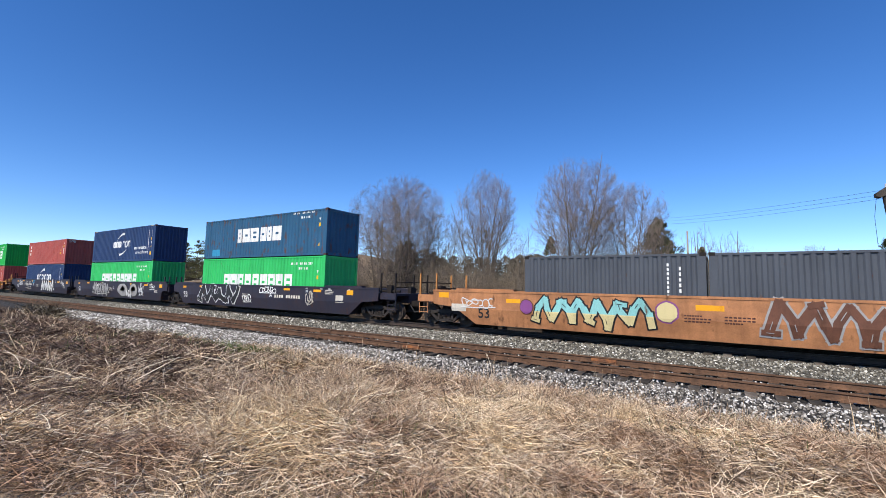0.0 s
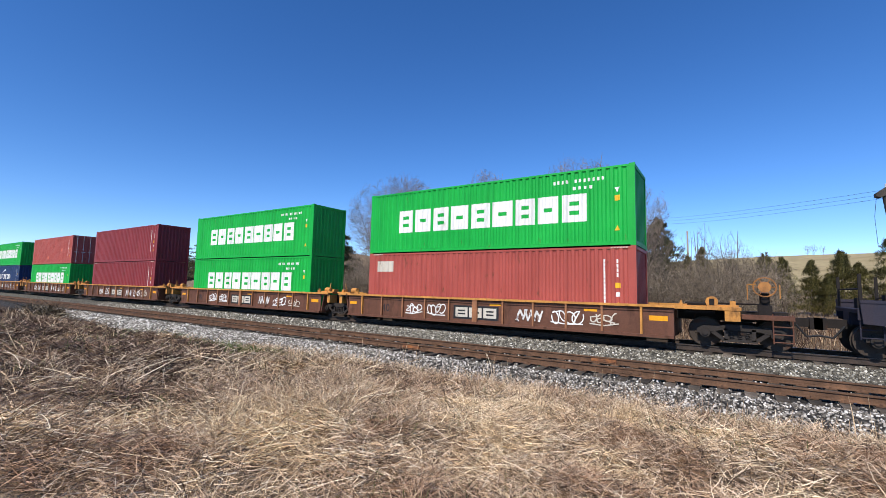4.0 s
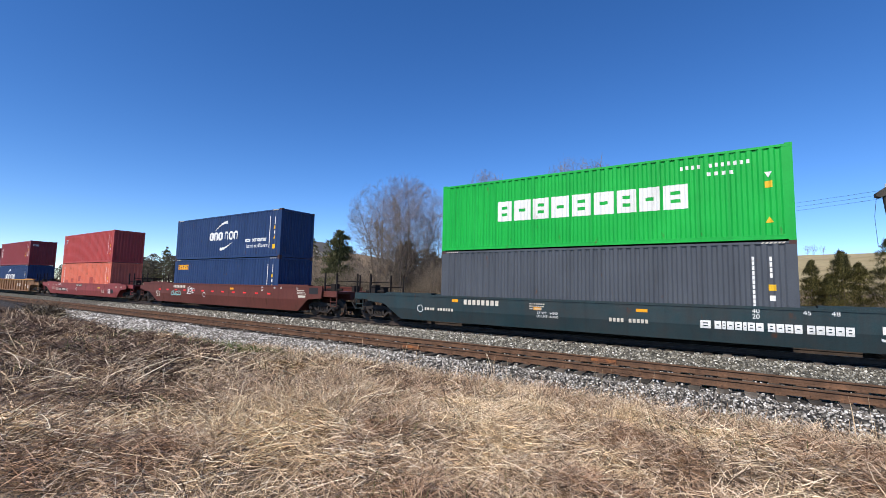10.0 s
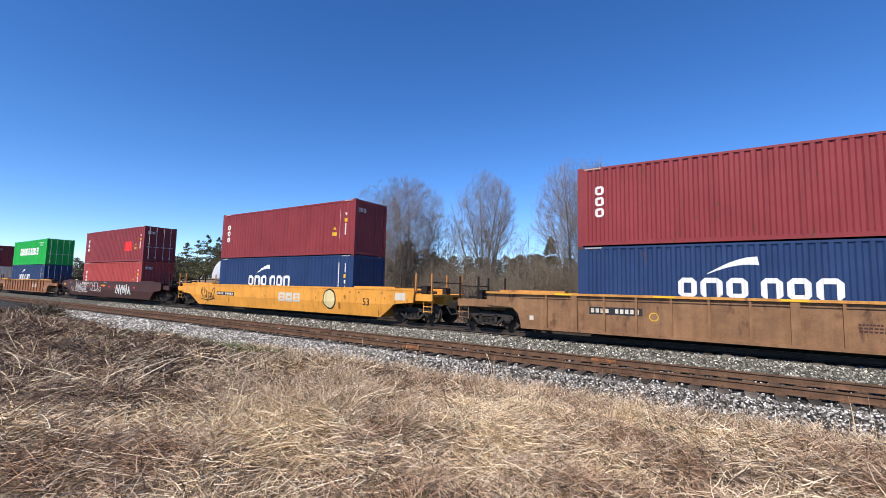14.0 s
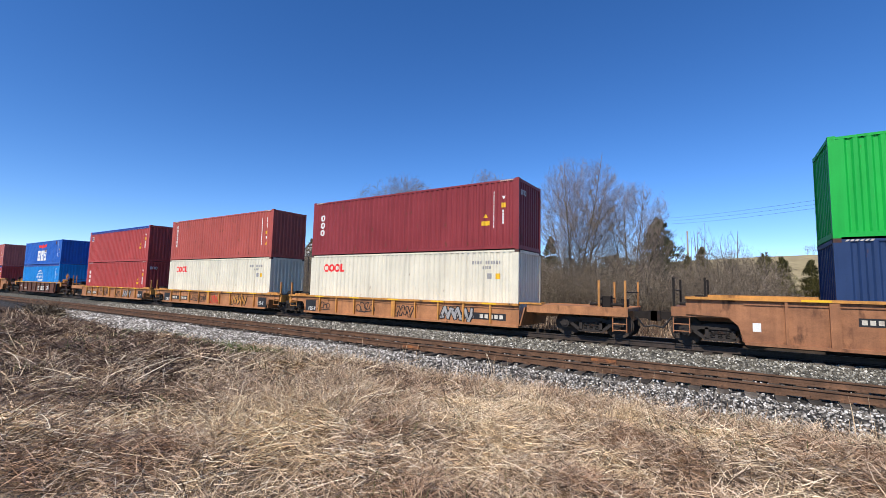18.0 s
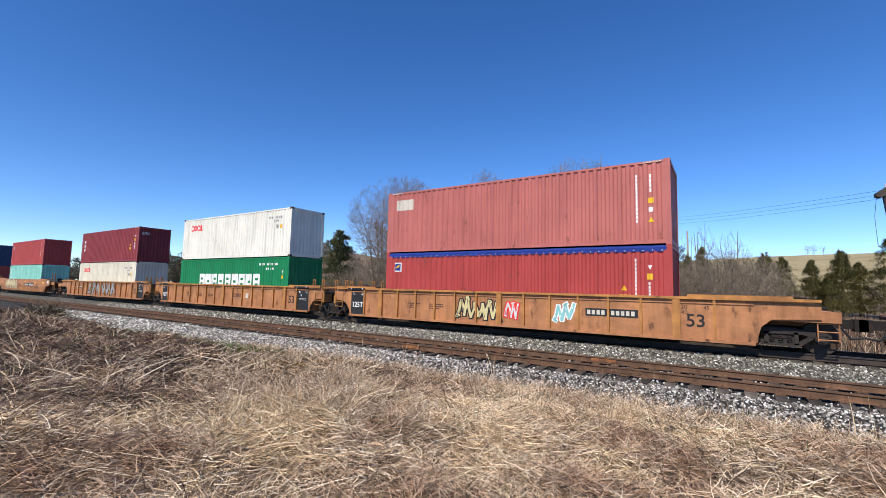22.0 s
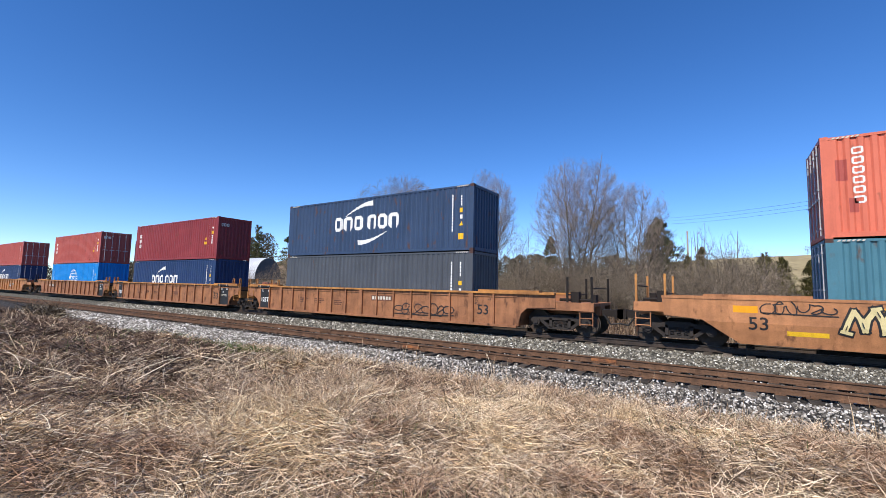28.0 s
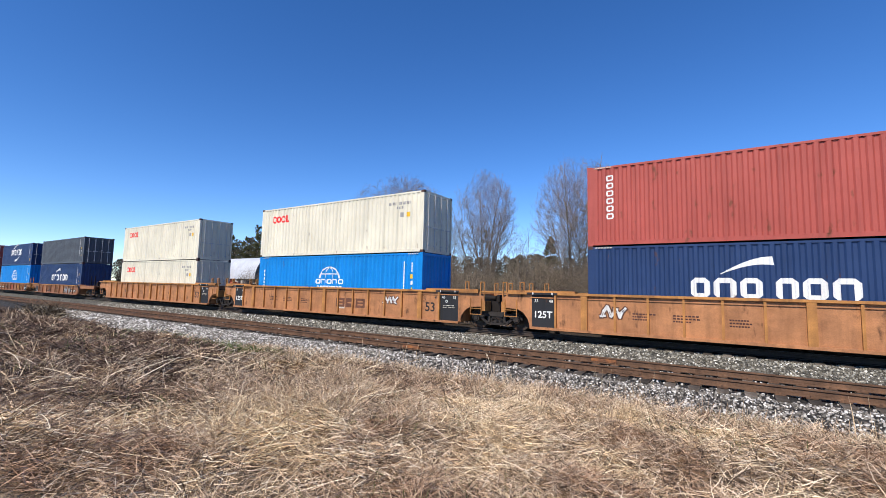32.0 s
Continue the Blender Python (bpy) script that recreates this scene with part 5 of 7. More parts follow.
    add(257.26, "smooth", "car_navy", "art", "art", "dark navy smooth-sided well car covered in graffiti", [lightgreen("evg_low"), cma("cma_eco")],
        [*navy_marks(), note("C", -0.06, 0.95, 0.22), spray(-4.54, 0.35, 3.7, 1.1, 6, "spray_grey", "mark_black", 21), tag_line(-4.4, 0.4, 3.4, 1.0, "spray_white", 27, 26, 0.07), spray(0.68, 0.3, 2.2, 1.2, 1, "spray_grey", "mark_black", 22), spray(2.4, 0.3, 1.0, 0.6, 2, "spray_white", "mark_black", 23), spray(3.0, 0.3, 1.55, 1.2, 1, "spray_grey", "mark_black", 24), spray(1.3, 0.55, 1.0, 0.7, 1, "spray_white", "mark_black", 28), spray(3.3, 0.55, 0.9, 0.7, 1, "spray_white", "mark_black", 29),
         tag_line(4.7, 0.5, 0.8, 0.85, "mark_white", 25, 20), tag_line(6.6, 1.0, 0.8, 0.35, "mark_white", 26, 12)])
    add(237.87, "smooth", "car_navy", "free", "art", "dark navy smooth-sided well car with white graffiti lettering shapes", [cma("cma"), texc("redbrown", high=False)],
        [*navy_marks(), code(-3.6, 1.02, 2.3, 0.18, 11), note("B", -2.0, 0.92, 0.2), spray(0.61, 0.38, 4.1, 1.15, 5, "spray_white", "mark_black", 31), tag_line(-5.0, 0.5, 2.2, 1.0, "mark_pale", 32, 20), tag_line(-7.2, 0.9, 1.2, 0.55, "mark_white", 33, 14, 0.05), tag_line(-2.4, 1.15, 0.9, 0.4, "mark_blue", 34, 12, 0.06), tag_line(7.0, 0.95, 0.6, 0.4, "mark_white", 35, 10)])
    # five old units with yellow top chords
    old = lambda k: [plate(-6.9, 0.82, 0.45, 0.13), plate(6.75, 0.82, 0.55, 0.16), plate(0.9, 1.02, 0.5, 0.09), plate(4.6, 0.98, 0.45, 0.08), note(("40", "48")[k % 2], -4.8, 0.5, 0.34, "mark_black"), mark_blocks(0.0, 0.66, 1.9, 0.4, TTX3, "mark_pale", "mark_black"),
                     tag_line(-3.6, 0.45, 0.9, 0.5, "mark_white", 40 + k, 12, 0.045), tag_line(-2.4, 0.45, 0.9, 0.5, "mark_white", 50 + k, 14, 0.06), spray(1.8, 0.42, 1.1, 0.5, 4, "spray_white", "car_brown", 60 + k), tag_line(3.2, 0.42, 1.1, 0.5, "mark_white", 65 + k, 14, 0.06), tag_line(4.6, 0.45, 0.9, 0.45, "mark_pale", 70 + k, 12, 0.05)]
    oldlab = "rusty brown ribbed well car with yellow top rail"
    add(216.12, "old", "car_brown", "art", "free", oldlab, [red("redbrown", ["patch"]), green()], old(0), chord="chord_yellow", wheel="R")
    add(199.63, "old", "car_brown", "art", "art", oldlab, [green(), green()], old(1), chord="chord_yellow")
    add(181.55, "old", "car_brown", "art", "art", oldlab, [red("maroon", text="plain maroon corrugated container"), red("maroon", text="plain maroon corrugated container")], old(2), chord="chord_yellow")
    add(163.48, "old", "car_brown", "art", "art", oldlab, [green(), red("redbrown", ["repairs"], "brick-red container with lighter repair patches", doors="R")], old(3), chord="chord_yellow")
    add(146.56, "old", "car_brown", "free", "art", oldlab, [cma("cma"), green()], old(4), chord="chord_yellow")
    forty = lambda k: [plate(-5.5, 0.8, 0.5, 0.14, "mark_pale"), code(-3.6, 0.58, 1.1, 0.2, 6, None, "mark_pale"), note("40", -0.9, 0.48, 0.36, "mark_black", 0.006), mark_blocks(1.75, 0.64, 2.4, 0.42, TTX3, "mark_pale", "mark_black"), tag_line(3.4, 0.45, 1.0, 0.5, "mark_white", 80 + k, 16, 0.05)]
    add(126.88, "forty", "car_rust", "free", "free", "rusty orange forty-foot well car with yellow top rail", [cma("cma"), green()], forty(0), chord="chord_yellow")
    # single long cars
    add(105.15, "smooth_low", "car_teal", "free", "free", "dark teal smooth-sided well car with white sign bars", [red("slate", text="slate grey corrugated container"), green("evg_small")],
        [code(-3.95, 1.08, 1.65, 0.24, 8), circle(-7.0, 0.72, 0.16), code(-6.0, 0.72, 1.5, 0.14, 11), code(1.6, 0.7, 1.25, 0.15, 10), note("LT WT   54200", -1.2, 0.76, 0.085), note("LD LMT 165800", -1.2, 0.63, 0.085), mark_blocks(5.4, 0.72, 3.5, 0.24, [1.6, 0.25, 1, 0.5, 1, 1, 0.5, 1, 1, 0.25, 1, 1, 1, 1, 0.25, 1, 1, 1, 1, 1]), note("53", 7.9, 0.52, 0.38, bold=0.006), plate(2.0, 1.05, 0.35, 0.1), plate(-5.2, 1.12, 0.3, 0.12), plate(-1.6, 0.95, 0.3, 0.1), small_print(-1.9, 1.1, 9), *load_scale(1, hs, 1.32)])
    stripes = lambda: [plate(x, 1.08, 0.32, 0.09, "mark_red", "reflector", "red reflective strip") for x in (-7.5, -6.3, -5.1, -3.9, -2.7, -1.5, -0.3, 0.9, 2.1, 3.3, 4.5, 5.7)]
    add(81.57, "smooth", "car_maroon", "free", "free", "brown-red smooth-sided well car with cream figures", [box40("navy", ["seaco", "id_cma"], "navy blue container with small orange sign bars"), cma("cma_eco")],
        [note("53", -7.76, 0.56, 0.4, "mark_pale", 0.006), code(-4.6, 1.33, 1.7, 0.22, 8), tag_line(-5.75, 0.7, 1.3, 0.35, "spray_aqua", 91, 14, 0.06), tag_line(-3.5, 0.85, 0.9, 0.5, "mark_white", 92, 16), circle(-1.3, 0.85, 0.16), *stripes(), *load_scale(1, hs, 1.58), small_print(8.2, 1.3, 11), dark_panel(9.54, 1.33, 0.7, 0.35), plate(1.9, 1.3, 0.4, 0.12), plate(8.6, 1.0, 0.6, 0.12, "mark_pale")])
    add(58.14, "smooth_low", "car_red", "free", "free", "faded red smooth-sided well car with black sign panel", [triton("coral", ["lowpatches"]), red("brightred", ["logo"], "red container with small dark emblem")],
        [code(-4.5, 0.66, 1.95, 0.2, 10, "mark_black"), code(-0.1, 1.12, 1.3, 0.14, 10, "mark_black"), circle(-3.1, 0.64, 0.16), circle(-0.7, 0.75, 0.14), note("53", 6.8, 0.52, 0.36, bold=0.006), dark_panel(7.4, 0.7, 0.55, 0.34), small_print(-7.4, 0.82, 12), small_print(-6.3, 0.75, 13), small_print(5.2, 0.75, 16), plate(4.6, 0.95, 0.5, 0.1, "mark_yellow"), *[pale_panel(x, 1.08, 0.16, 0.14) for x in (-8.6, -7.2, -6.3, 8.2, 9.2)], tag_line(-5.6, 1.05, 0.8, 0.3, "mark_white", 95, 9)])
    add(34.6, "ribbed", "car_tan", "free", "free", "dirty yellow-brown ribbed well car with worn paint", [cma("cma_left", doors="L"), texc("maroon")],
        [code(-4.8, 0.98, 1.6, 0.17, 10, "mark_black"), mark_blocks(4.1, 0.9, 1.5, 0.3, TTX3, "mark_pale"), note("53", 5.5, 0.78, 0.36, "mark_black", 0.006), pale_panel(6.8, 0.9, 0.5, 0.22), pale_panel(7.6, 0.7, 0.3, 0.3), circle(-3.6, 0.85, 0.14, "mark_yellow"), plate(-7.8, 0.6, 0.16, 0.16, "mark_pale", "sign_panel", "white sign panel"), small_print(1.3, 0.9, 14, "car_dark")], chord="chord_yellow")
    add(11.09, "smooth", "car_yellow", "free", "free", "bright yellow smooth-sided well car with round black graffiti", [cma("cma_left"), texc("maroon")],
        [mark_blocks(1.5, 0.94, 1.85, 0.5, TTX3, "mark_pale"), code(-4.8, 0.98, 1.8, 0.15, 10, "mark_black"), tag_line(-7.7, 0.45, 1.6, 0.85, "mark_black", 101, 22, 0.06), spray(4.25, 0.42, 1.0, 1.05, 1, "spray_cream", "mark_black", 102), note("53", 7.3, 0.72, 0.34, "mark_black", 0.004), *[note(t, x, 1.28, 0.1, "mark_black") for t, x in (("53", 8.3), ("48", 6.8), ("45", 6.2), ("40", 5.0))], plate(9.4, 1.2, 0.6, 0.34, "mark_pale", "sign_panel", "pale sign panel")])
    add(-12.46, "smooth", "car_dark", "free", "free", "dark brown smooth-sided well car with white graffiti", [texc("brightred"), texc("maroon", ["redpatch"], doors="R")],
        [note("53", -7.65, 0.56, 0.4, "mark_pale", 0.006), code(-4.4, 1.36, 1.75, 0.22, 8), tag_line(-6.9, 0.45, 2.9, 0.9, "spray_white", 111, 34, 0.05), tag_line(-3.3, 0.65, 2.2, 0.85, "spray_white", 112, 14, 0.08), circle(-1.02, 0.85, 0.17), code(0.0, 1.48, 0.6, 0.09, 8), plate(-0.4, 1.2, 1.0, 0.08), spray(2.2, 0.42, 3.0, 0.95, 5, "spray_white", "mark_black", 113), plate(-9.7, 1.2, 0.5, 0.14), *load_scale(-1, hs, 1.55), *stripes()[3:]])
    add(-36.05, "ribbed", "car_rust", "free", "free", "rusty brown ribbed well car with worn sign bars", [cma("cma_left", doors="R"), green("evg_small", doors="R")],
        [mark_blocks(4.1, 0.9, 1.5, 0.34, TTX3, "mark_pale"), note("53", 5.65, 0.78, 0.36, "mark_black", 0.006), code(-4.85, 0.98, 1.6, 0.15, 10, "mark_black"), plate(7.2, 0.7, 0.5, 0.35, "mark_pale", "sign_panel", "pale sign panel"), plate(-7.9, 0.7, 0.2, 0.25, "mark_white", "sign_panel", "white sign panel"), small_print(0.8, 0.9, 15, "car_dark")], chord="chord_yellow")
    # three short units on shared trucks
    fr = lambda k: [code(4.5 if k == 0 else -4.0, 0.54, 2.2, 0.18, 10, "mark_black"), note("40", 0.64 if k == 0 else -0.64, 0.46, 0.32, "mark_black", 0.006), *([dark_panel(5.75, 0.53, 0.8, 0.62), lambda ob, y, h, top: note("125-T", 5.62, 0.42, 0.17, bold=0.004)(ob, y - 0.004, h, top)] if k else []), *([dark_panel(-5.75, 0.53, 0.8, 0.62), lambda ob, y, h, top: note("125-T", -5.62, 0.32, 0.17, bold=0.004)(ob, y - 0.004, h, top)] if k < 2 else []), tag_line(-2.4, 0.38, 1.2, 0.5, "mark_black", 121 + k, 14, 0.04), spray(2.6, 0.32, 1.6, 0.55, 4, "chord_yellow" if k == 1 else "spray_grey", "mark_black", 131 + k), spray(0.1 if k != 2 else 1.3, 0.32, 1.0, 0.45, 3, "car_orange", "mark_red" if k == 1 else "mark_black", 135 + k), tag_line(-5.2 if k == 0 else -1.4, 0.35, 0.9, 0.5, "mark_black", 141 + k, 14, 0.03)]
    frl = "orange-yellow ribbed forty-foot well car with graffiti"
    add(-57.58, "forty_ribbed", "car_orange", "art", "free", frl, [oocl(), texc("maroon")], fr(0), chord="chord_yellow")
    add(-73.37, "forty_ribbed", "car_orange", "art", "art", frl, [oocl(), triton("redbrown")], fr(1), chord="chord_yellow")
    add(-89.25, "forty_ribbed", "car_orange", "free", "art", frl, [texc("brightred"), box40("brightred", ["logo", "id_tex"], "dark red open-top container under a blue tarpaulin", tarp=True)], fr(2), chord="chord_yellow")
    add(-108.98, "forty", "car_brown", "free", "free", "rusty brown forty-foot well car with yellow top rail", [box40("cosco", ["cosco", "id_cma"], "bright blue open-top container under a blue tarpaulin", tarp=True), box40("apl", ["apl", "id_v"], "blue container with red eagle-shaped mark and rust patches", high=False)], forty(1), chord="chord_yellow", wheel="R")
    # three ribbed orange units
    rb = lambda k: [note("53", 6.7, 0.62, 0.38, "mark_black", 0.008), note("20", 6.4, 1.16, 0.13, "mark_black"), note("40", 6.4, 0.99, 0.13, "mark_black"), note("45", 7.0, 1.16, 0.11, "mark_black"), *(black_end(1, hr) if k != 0 else []), *(black_end(-1, hr, "125T") if k != 2 else []), small_print(-4.6, 0.9, 140 + k, "car_dark"), small_print(-3.4, 0.9, 150 + k, "car_dark"), small_print(-1.9, 0.85, 160 + k, "car_dark")]
    rbl = "orange ribbed well car with black end panels"
    add(-130.51, "ribbed", "car_orange", "art", "free", rbl + " and graffiti", [box40("brightred", ["logo", "id_tex"], "red open-top container under a blue tarpaulin", tarp=True), red("rose", ["patch"], "faded pinkish-red container with a pale repaired patch")],
        [*rb(0), code(4.2, 0.92, 1.6, 0.18, 10, "mark_black"), spray(-2.05, 0.35, 2.2, 0.95, 5, "spray_cream", "mark_black", 161), spray(0.25, 0.5, 0.55, 0.7, 2, "spray_white", "mark_red", 162), spray(2.2, 0.5, 0.75, 0.7, 2, "spray_aqua", "mark_white", 163)], chord="chord_orange")
    add(-149.99, "ribbed", "car_orange", "art", "art", rbl, [box40("darkgreen", ["evg_low", "id_evg"], "deep green container with white sign bars"), oocl("white")],
        [*rb(1), mark_blocks(1.43, 0.9, 0.85, 0.22, TTX3, "car_brown"), pale_panel(2.5, 0.9, 0.28, 0.28)], chord="chord_orange")
    add(-169.46, "ribbed", "car_orange", "free", "art", rbl + " and white graffiti", [oocl("cream"), texc("maroon")],
        [*rb(2), spray(-3.04, 0.36, 6.3, 1.1, 6, "spray_grey", "mark_black", 171), code(-5.0, 1.0, 1.6, 0.16, 9, "car_brown")], chord="chord_orange")
    # three smooth orange units
    so = lambda k: [note("53", -7.7, 0.64, 0.36, "mark_black", 0.006), plate(-4.9, 1.3, 0.4, 0.12), plate(-1.6, 1.33, 0.45, 0.12), plate(1.8, 1.3, 0.5, 0.14), plate(5.6, 1.2, 0.5, 0.13), plate(8.1, 1.2, 0.5, 0.2), plate(0.4, 0.5, 0.7, 0.13), small_print(-0.6, 1.0, 180 + k, "car_dark"), tag_line(5.2, 0.6, 1.2, 0.4, "car_brown", 183 + k, 12)]
    sol = "orange smooth-sided well car with black sign panel"
    add(-192.86, "smooth", "car_orange", "art", "free", sol + " and graffiti", [box40("mint", ["mintmark"], "pale mint green container with white sign bars"), red("brightred", ["logo"], "red container with small dark emblem")],
        [*so(0), code(3.4, 0.95, 2.9, 0.24, 10, "mark_black"), note("A", 1.26, 0.82, 0.24, "mark_black"), spray(-6.1, 0.42, 5.0, 1.0, 6, "spray_cream", "spray_white", 191), white_panel(9.55, 1.3, 0.45, 0.28)])
    add(-212.42, "smooth", "car_orange", "art", "art", sol, [red("redbrown"), cma("cma_dark", "greyblue")], [*so(1), mark_blocks(-0.4, 0.85, 1.6, 0.45, TTX3, "car_brown"), tag_line(4.2, 0.5, 0.9, 0.4, "mark_pale", 193, 12)])
    add(-231.83, "smooth", "car_orange", "free", "art", sol + " and pale graffiti", [cma("cma", "teal"), triton("coral", ["dents"])],
        [*so(2), spray(-5.85, 0.6, 1.0, 0.85, 2, "spray_cream", "mark_black", 201), spray(-3.5, 0.5, 2.3, 0.95, 3, "spray_cream", "mark_black", 205), code(-3.4, 0.95, 3.1, 0.26, 9, "mark_black"), note("B", -1.33, 0.84, 0.26, "mark_black"), plate(-6.6, 0.58, 0.9, 0.13, "mark_yellow"), tag_line(-7.6, 1.1, 1.6, 0.4, "mark_black", 203, 18), plate(-8.0, 1.22, 0.6, 0.2)])
    # ribbed units again
    rust3 = "rusty orange ribbed well car"
    add(-255.26, "ribbed", "car_rust", "art", "free", rust3 + " with dark graffiti", [red("slate", text="slate grey corrugated container"), cma("cma_big", "greyblue")],
        [*rb(0), tag_line(2.15, 0.4, 3.1, 0.55, "mark_black", 211, 26, 0.05), code(1.3, 1.1, 1.2, 0.18, 7, "car_brown")], chord="chord_orange")
    add(-274.94, "ribbed", "car_rust", "art", "art", rust3 + " with black end panels", [cma("cma_left"), texc("maroon")], [*rb(1), mark_blocks(1.5, 0.85, 1.0, 0.22, TTX3, "car_brown")], chord="chord_orange")
    add(-294.49, "ribbed", "car_rust", "free", "art", rust3 + " with black end panel", [cosco(), texc("redbrown", doors="R")], [*rb(2), code(-4.9, 1.0, 1.8, 0.2, 10, "mark_black")], chord="chord_orange")
    add(-317.9, "ribbed", "car_orange", "art", "free", rbl, [cma("cma_left", doors="R"), triton("redbrown", doors="R")],
        [*rb(0), code(4.15, 0.92, 1.4, 0.18, 9, "mark_black"), spray(-5.6, 0.75, 0.8, 0.4, 2, "spray_white", "car_brown", 221), spray(3.0, 0.6, 0.9, 0.3, 3, "spray_white", "car_brown", 222)], chord="chord_orange")
    add(-337.44, "ribbed", "car_orange", "art", "art", rbl, [cosco(), oocl("cream", doors="R")],
        [*rb(1), mark_blocks(1.83, 0.8, 2.0, 0.45, TTX3, "car_brown"), spray(4.0, 0.85, 0.9, 0.35, 3, "spray_white", "car_brown", 223), plate(1.2, 0.6, 0.5, 0.2, "mark_pale", "sign_panel", "pale sign panel")], chord="chord_orange")
    add(-356.87, "ribbed", "car_orange", "free", "art", rbl, [oocl("cream", doors="R"), oocl("cream", doors="R")], rb(2), chord="chord_orange")
    add(-378.0, "forty_ribbed", "car_rust", "art", "free", "rusty ribbed forty-foot well car", [cma("cma"), red("slate", text="dark slate container with white lock rods", doors="R", high=False)], fr(0), chord="chord_orange")
    add(-393.8, "forty_ribbed", "car_rust", "art", "art", "rusty ribbed forty-foot well car", [cosco(), cma("cma_big", doors="R", high=False)], fr(1), chord="chord_orange")
    add(-409.6, "forty_ribbed", "car_rust", "free", "art", "rusty ribbed forty-foot well car", [red("maroon"), red("redbrown", doors="R")], fr(2), chord="chord_orange")
    add(-431.0, "ribbed", "car_rust", "free", "free", rust3, [cma("cma"), red("redbrown")], rb(0), chord="chord_orange")
    return cars


build_train()


# ---- ground: one sheet to the horizon, with the track bed's ditch and a far hill ----
YS = [-3000, -400, -40, 0, 4, 7.5, 9.4, 10.4, 12, 20, 22.5, 27, 40, 80, 400, 3000]
ZS = [2, 1.0, 0.25, 0.06, -0.12, -0.42, -0.72, -0.95, -1.0, -1.0, -0.95, -0.55, -0.1, 0.2, 0.5, 1.0]


def ground_z(x, y):
    z = np.interp(y, YS, ZS)
    near = np.exp(-((np.abs(x + 8) / 60) ** 2)) * np.clip((9.8 - y) / 2, 0, 1)
    z = z + near * (0.06 * np.sin(x * 2.3 + 0.9 * np.sin(y * 1.9)) * np.sin(y * 2.9 + 0.4) + 0.1 * np.sin(x * 0.75 + 1.0) * np.sin(y * 1.1))
    hill = 13.2 * np.exp(-(((x - 60) / 160) ** 2 + ((y - 190) / 75) ** 2)) + 6.0 * np.exp(-(((x + 20) / 120) ** 2 + ((y - 300) / 120) ** 2))
    bank = 2.7 * np.exp(-(((x + 84) / 28) ** 2 + ((y - 58) / 13) ** 2))
    knoll = 13.0 * np.exp(-(((x + 132) / 42) ** 2 + ((y - 120) / 30) ** 2))
    return z + hill + bank + knoll


gx = np.unique(np.concatenate([np.linspace(-3000, -300, 14), np.linspace(-300, -40, 27), np.linspace(-40, 12, 131), np.linspace(12, 300, 40), np.linspace(300, 3000, 12)]))
gy = np.unique(np.concatenate([np.linspace(-3000, -40, 10), np.linspace(-40, 0, 9), np.linspace(0, 11, 45), np.linspace(11, 60, 30), np.linspace(60, 400, 48), np.linspace(400, 3000, 12)]))
GX, GY = np.meshgrid(gx, gy, indexing="ij")
gv = np.stack([GX, GY, ground_z(GX, GY)], -1).reshape(-1, 3)
ii, jj = np.meshgrid(np.arange(len(gx) - 1), np.arange(len(gy) - 1), indexing="ij")
ky = len(gy)
gf = np.stack([ii * ky + jj, (ii + 1) * ky + jj, (ii + 1) * ky + jj + 1, ii * ky + jj + 1], -1).reshape(-1, 4)
ground = tagged(bulk("ground", gv, gf, "ground_soil", True), "dry brown earth and dead grass beside the tracks", "ground", kind="structure")

# ---- ballast beds ----
def bed(name, prof, x0, x1, step, material, label, seed):
    rng = np.random.default_rng(seed)
    xs = np.unique(np.concatenate([np.arange(-420, x0, 6.0), np.arange(x0, x1, step), np.arange(x1, 160, 6.0)]))
    ys = np.array([p[0] for p in prof])
    zs = np.array([p[1] for p in prof])
    yy = np.unique(np.concatenate([np.arange(ys[0], ys[-1], 0.12), [ys[-1]]]))
    zz = np.interp(yy, ys, zs)
    X, Y = np.meshgrid(xs, yy, indexing="ij")
    Z = np.broadcast_to(zz, X.shape) + rng.normal(0, 0.014, X.shape)
    edge = (np.arange(len(yy)) == 0) | (np.arange(len(yy)) == len(yy) - 1)
    Z = np.where(edge, Z - 0.25, Z)
    v = np.stack([X, Y, Z], -1).reshape(-1, 3)
    i, j = np.meshgrid(np.arange(len(xs) - 1), np.arange(len(yy) - 1), indexing="ij")
    k = len(yy)
    f = np.stack([i * k + j, (i + 1) * k + j, (i + 1) * k + j + 1, i * k + j + 1], -1).reshape(-1, 4)
    return tagged(bulk(name, v, f, material), label, "ballast", kind="structure")


NEAR_BED = [(9.9, -0.9), (10.35, -0.78), (11.35, -0.57), (14.3, -0.55), (14.65, -0.57)]
MAIN_BED = [(14.6, -0.6), (15.0, -0.45), (15.55, -0.26), (18.6, -0.24), (19.3, -0.4), (20.6, -0.95)]
bed("ballast_near", NEAR_BED, -50, 8, 0.12, "ballast_near", "pale loose ballast under the rusty near track", 1)
bed("ballast_main", MAIN_BED, -50, 10, 0.16, "ballast_main", "grey ballast under the main track", 2)
# added thin dark strip that deepens the shade beneath the train
bed("ballast_oily", [(16.15, -0.3), (16.25, -0.2), (17.9, -0.2), (18.1, -0.3)], -50, 10, 0.3, "ballast_oily", "dark ballast strip between the main rails, shade under the train painted in", 3)


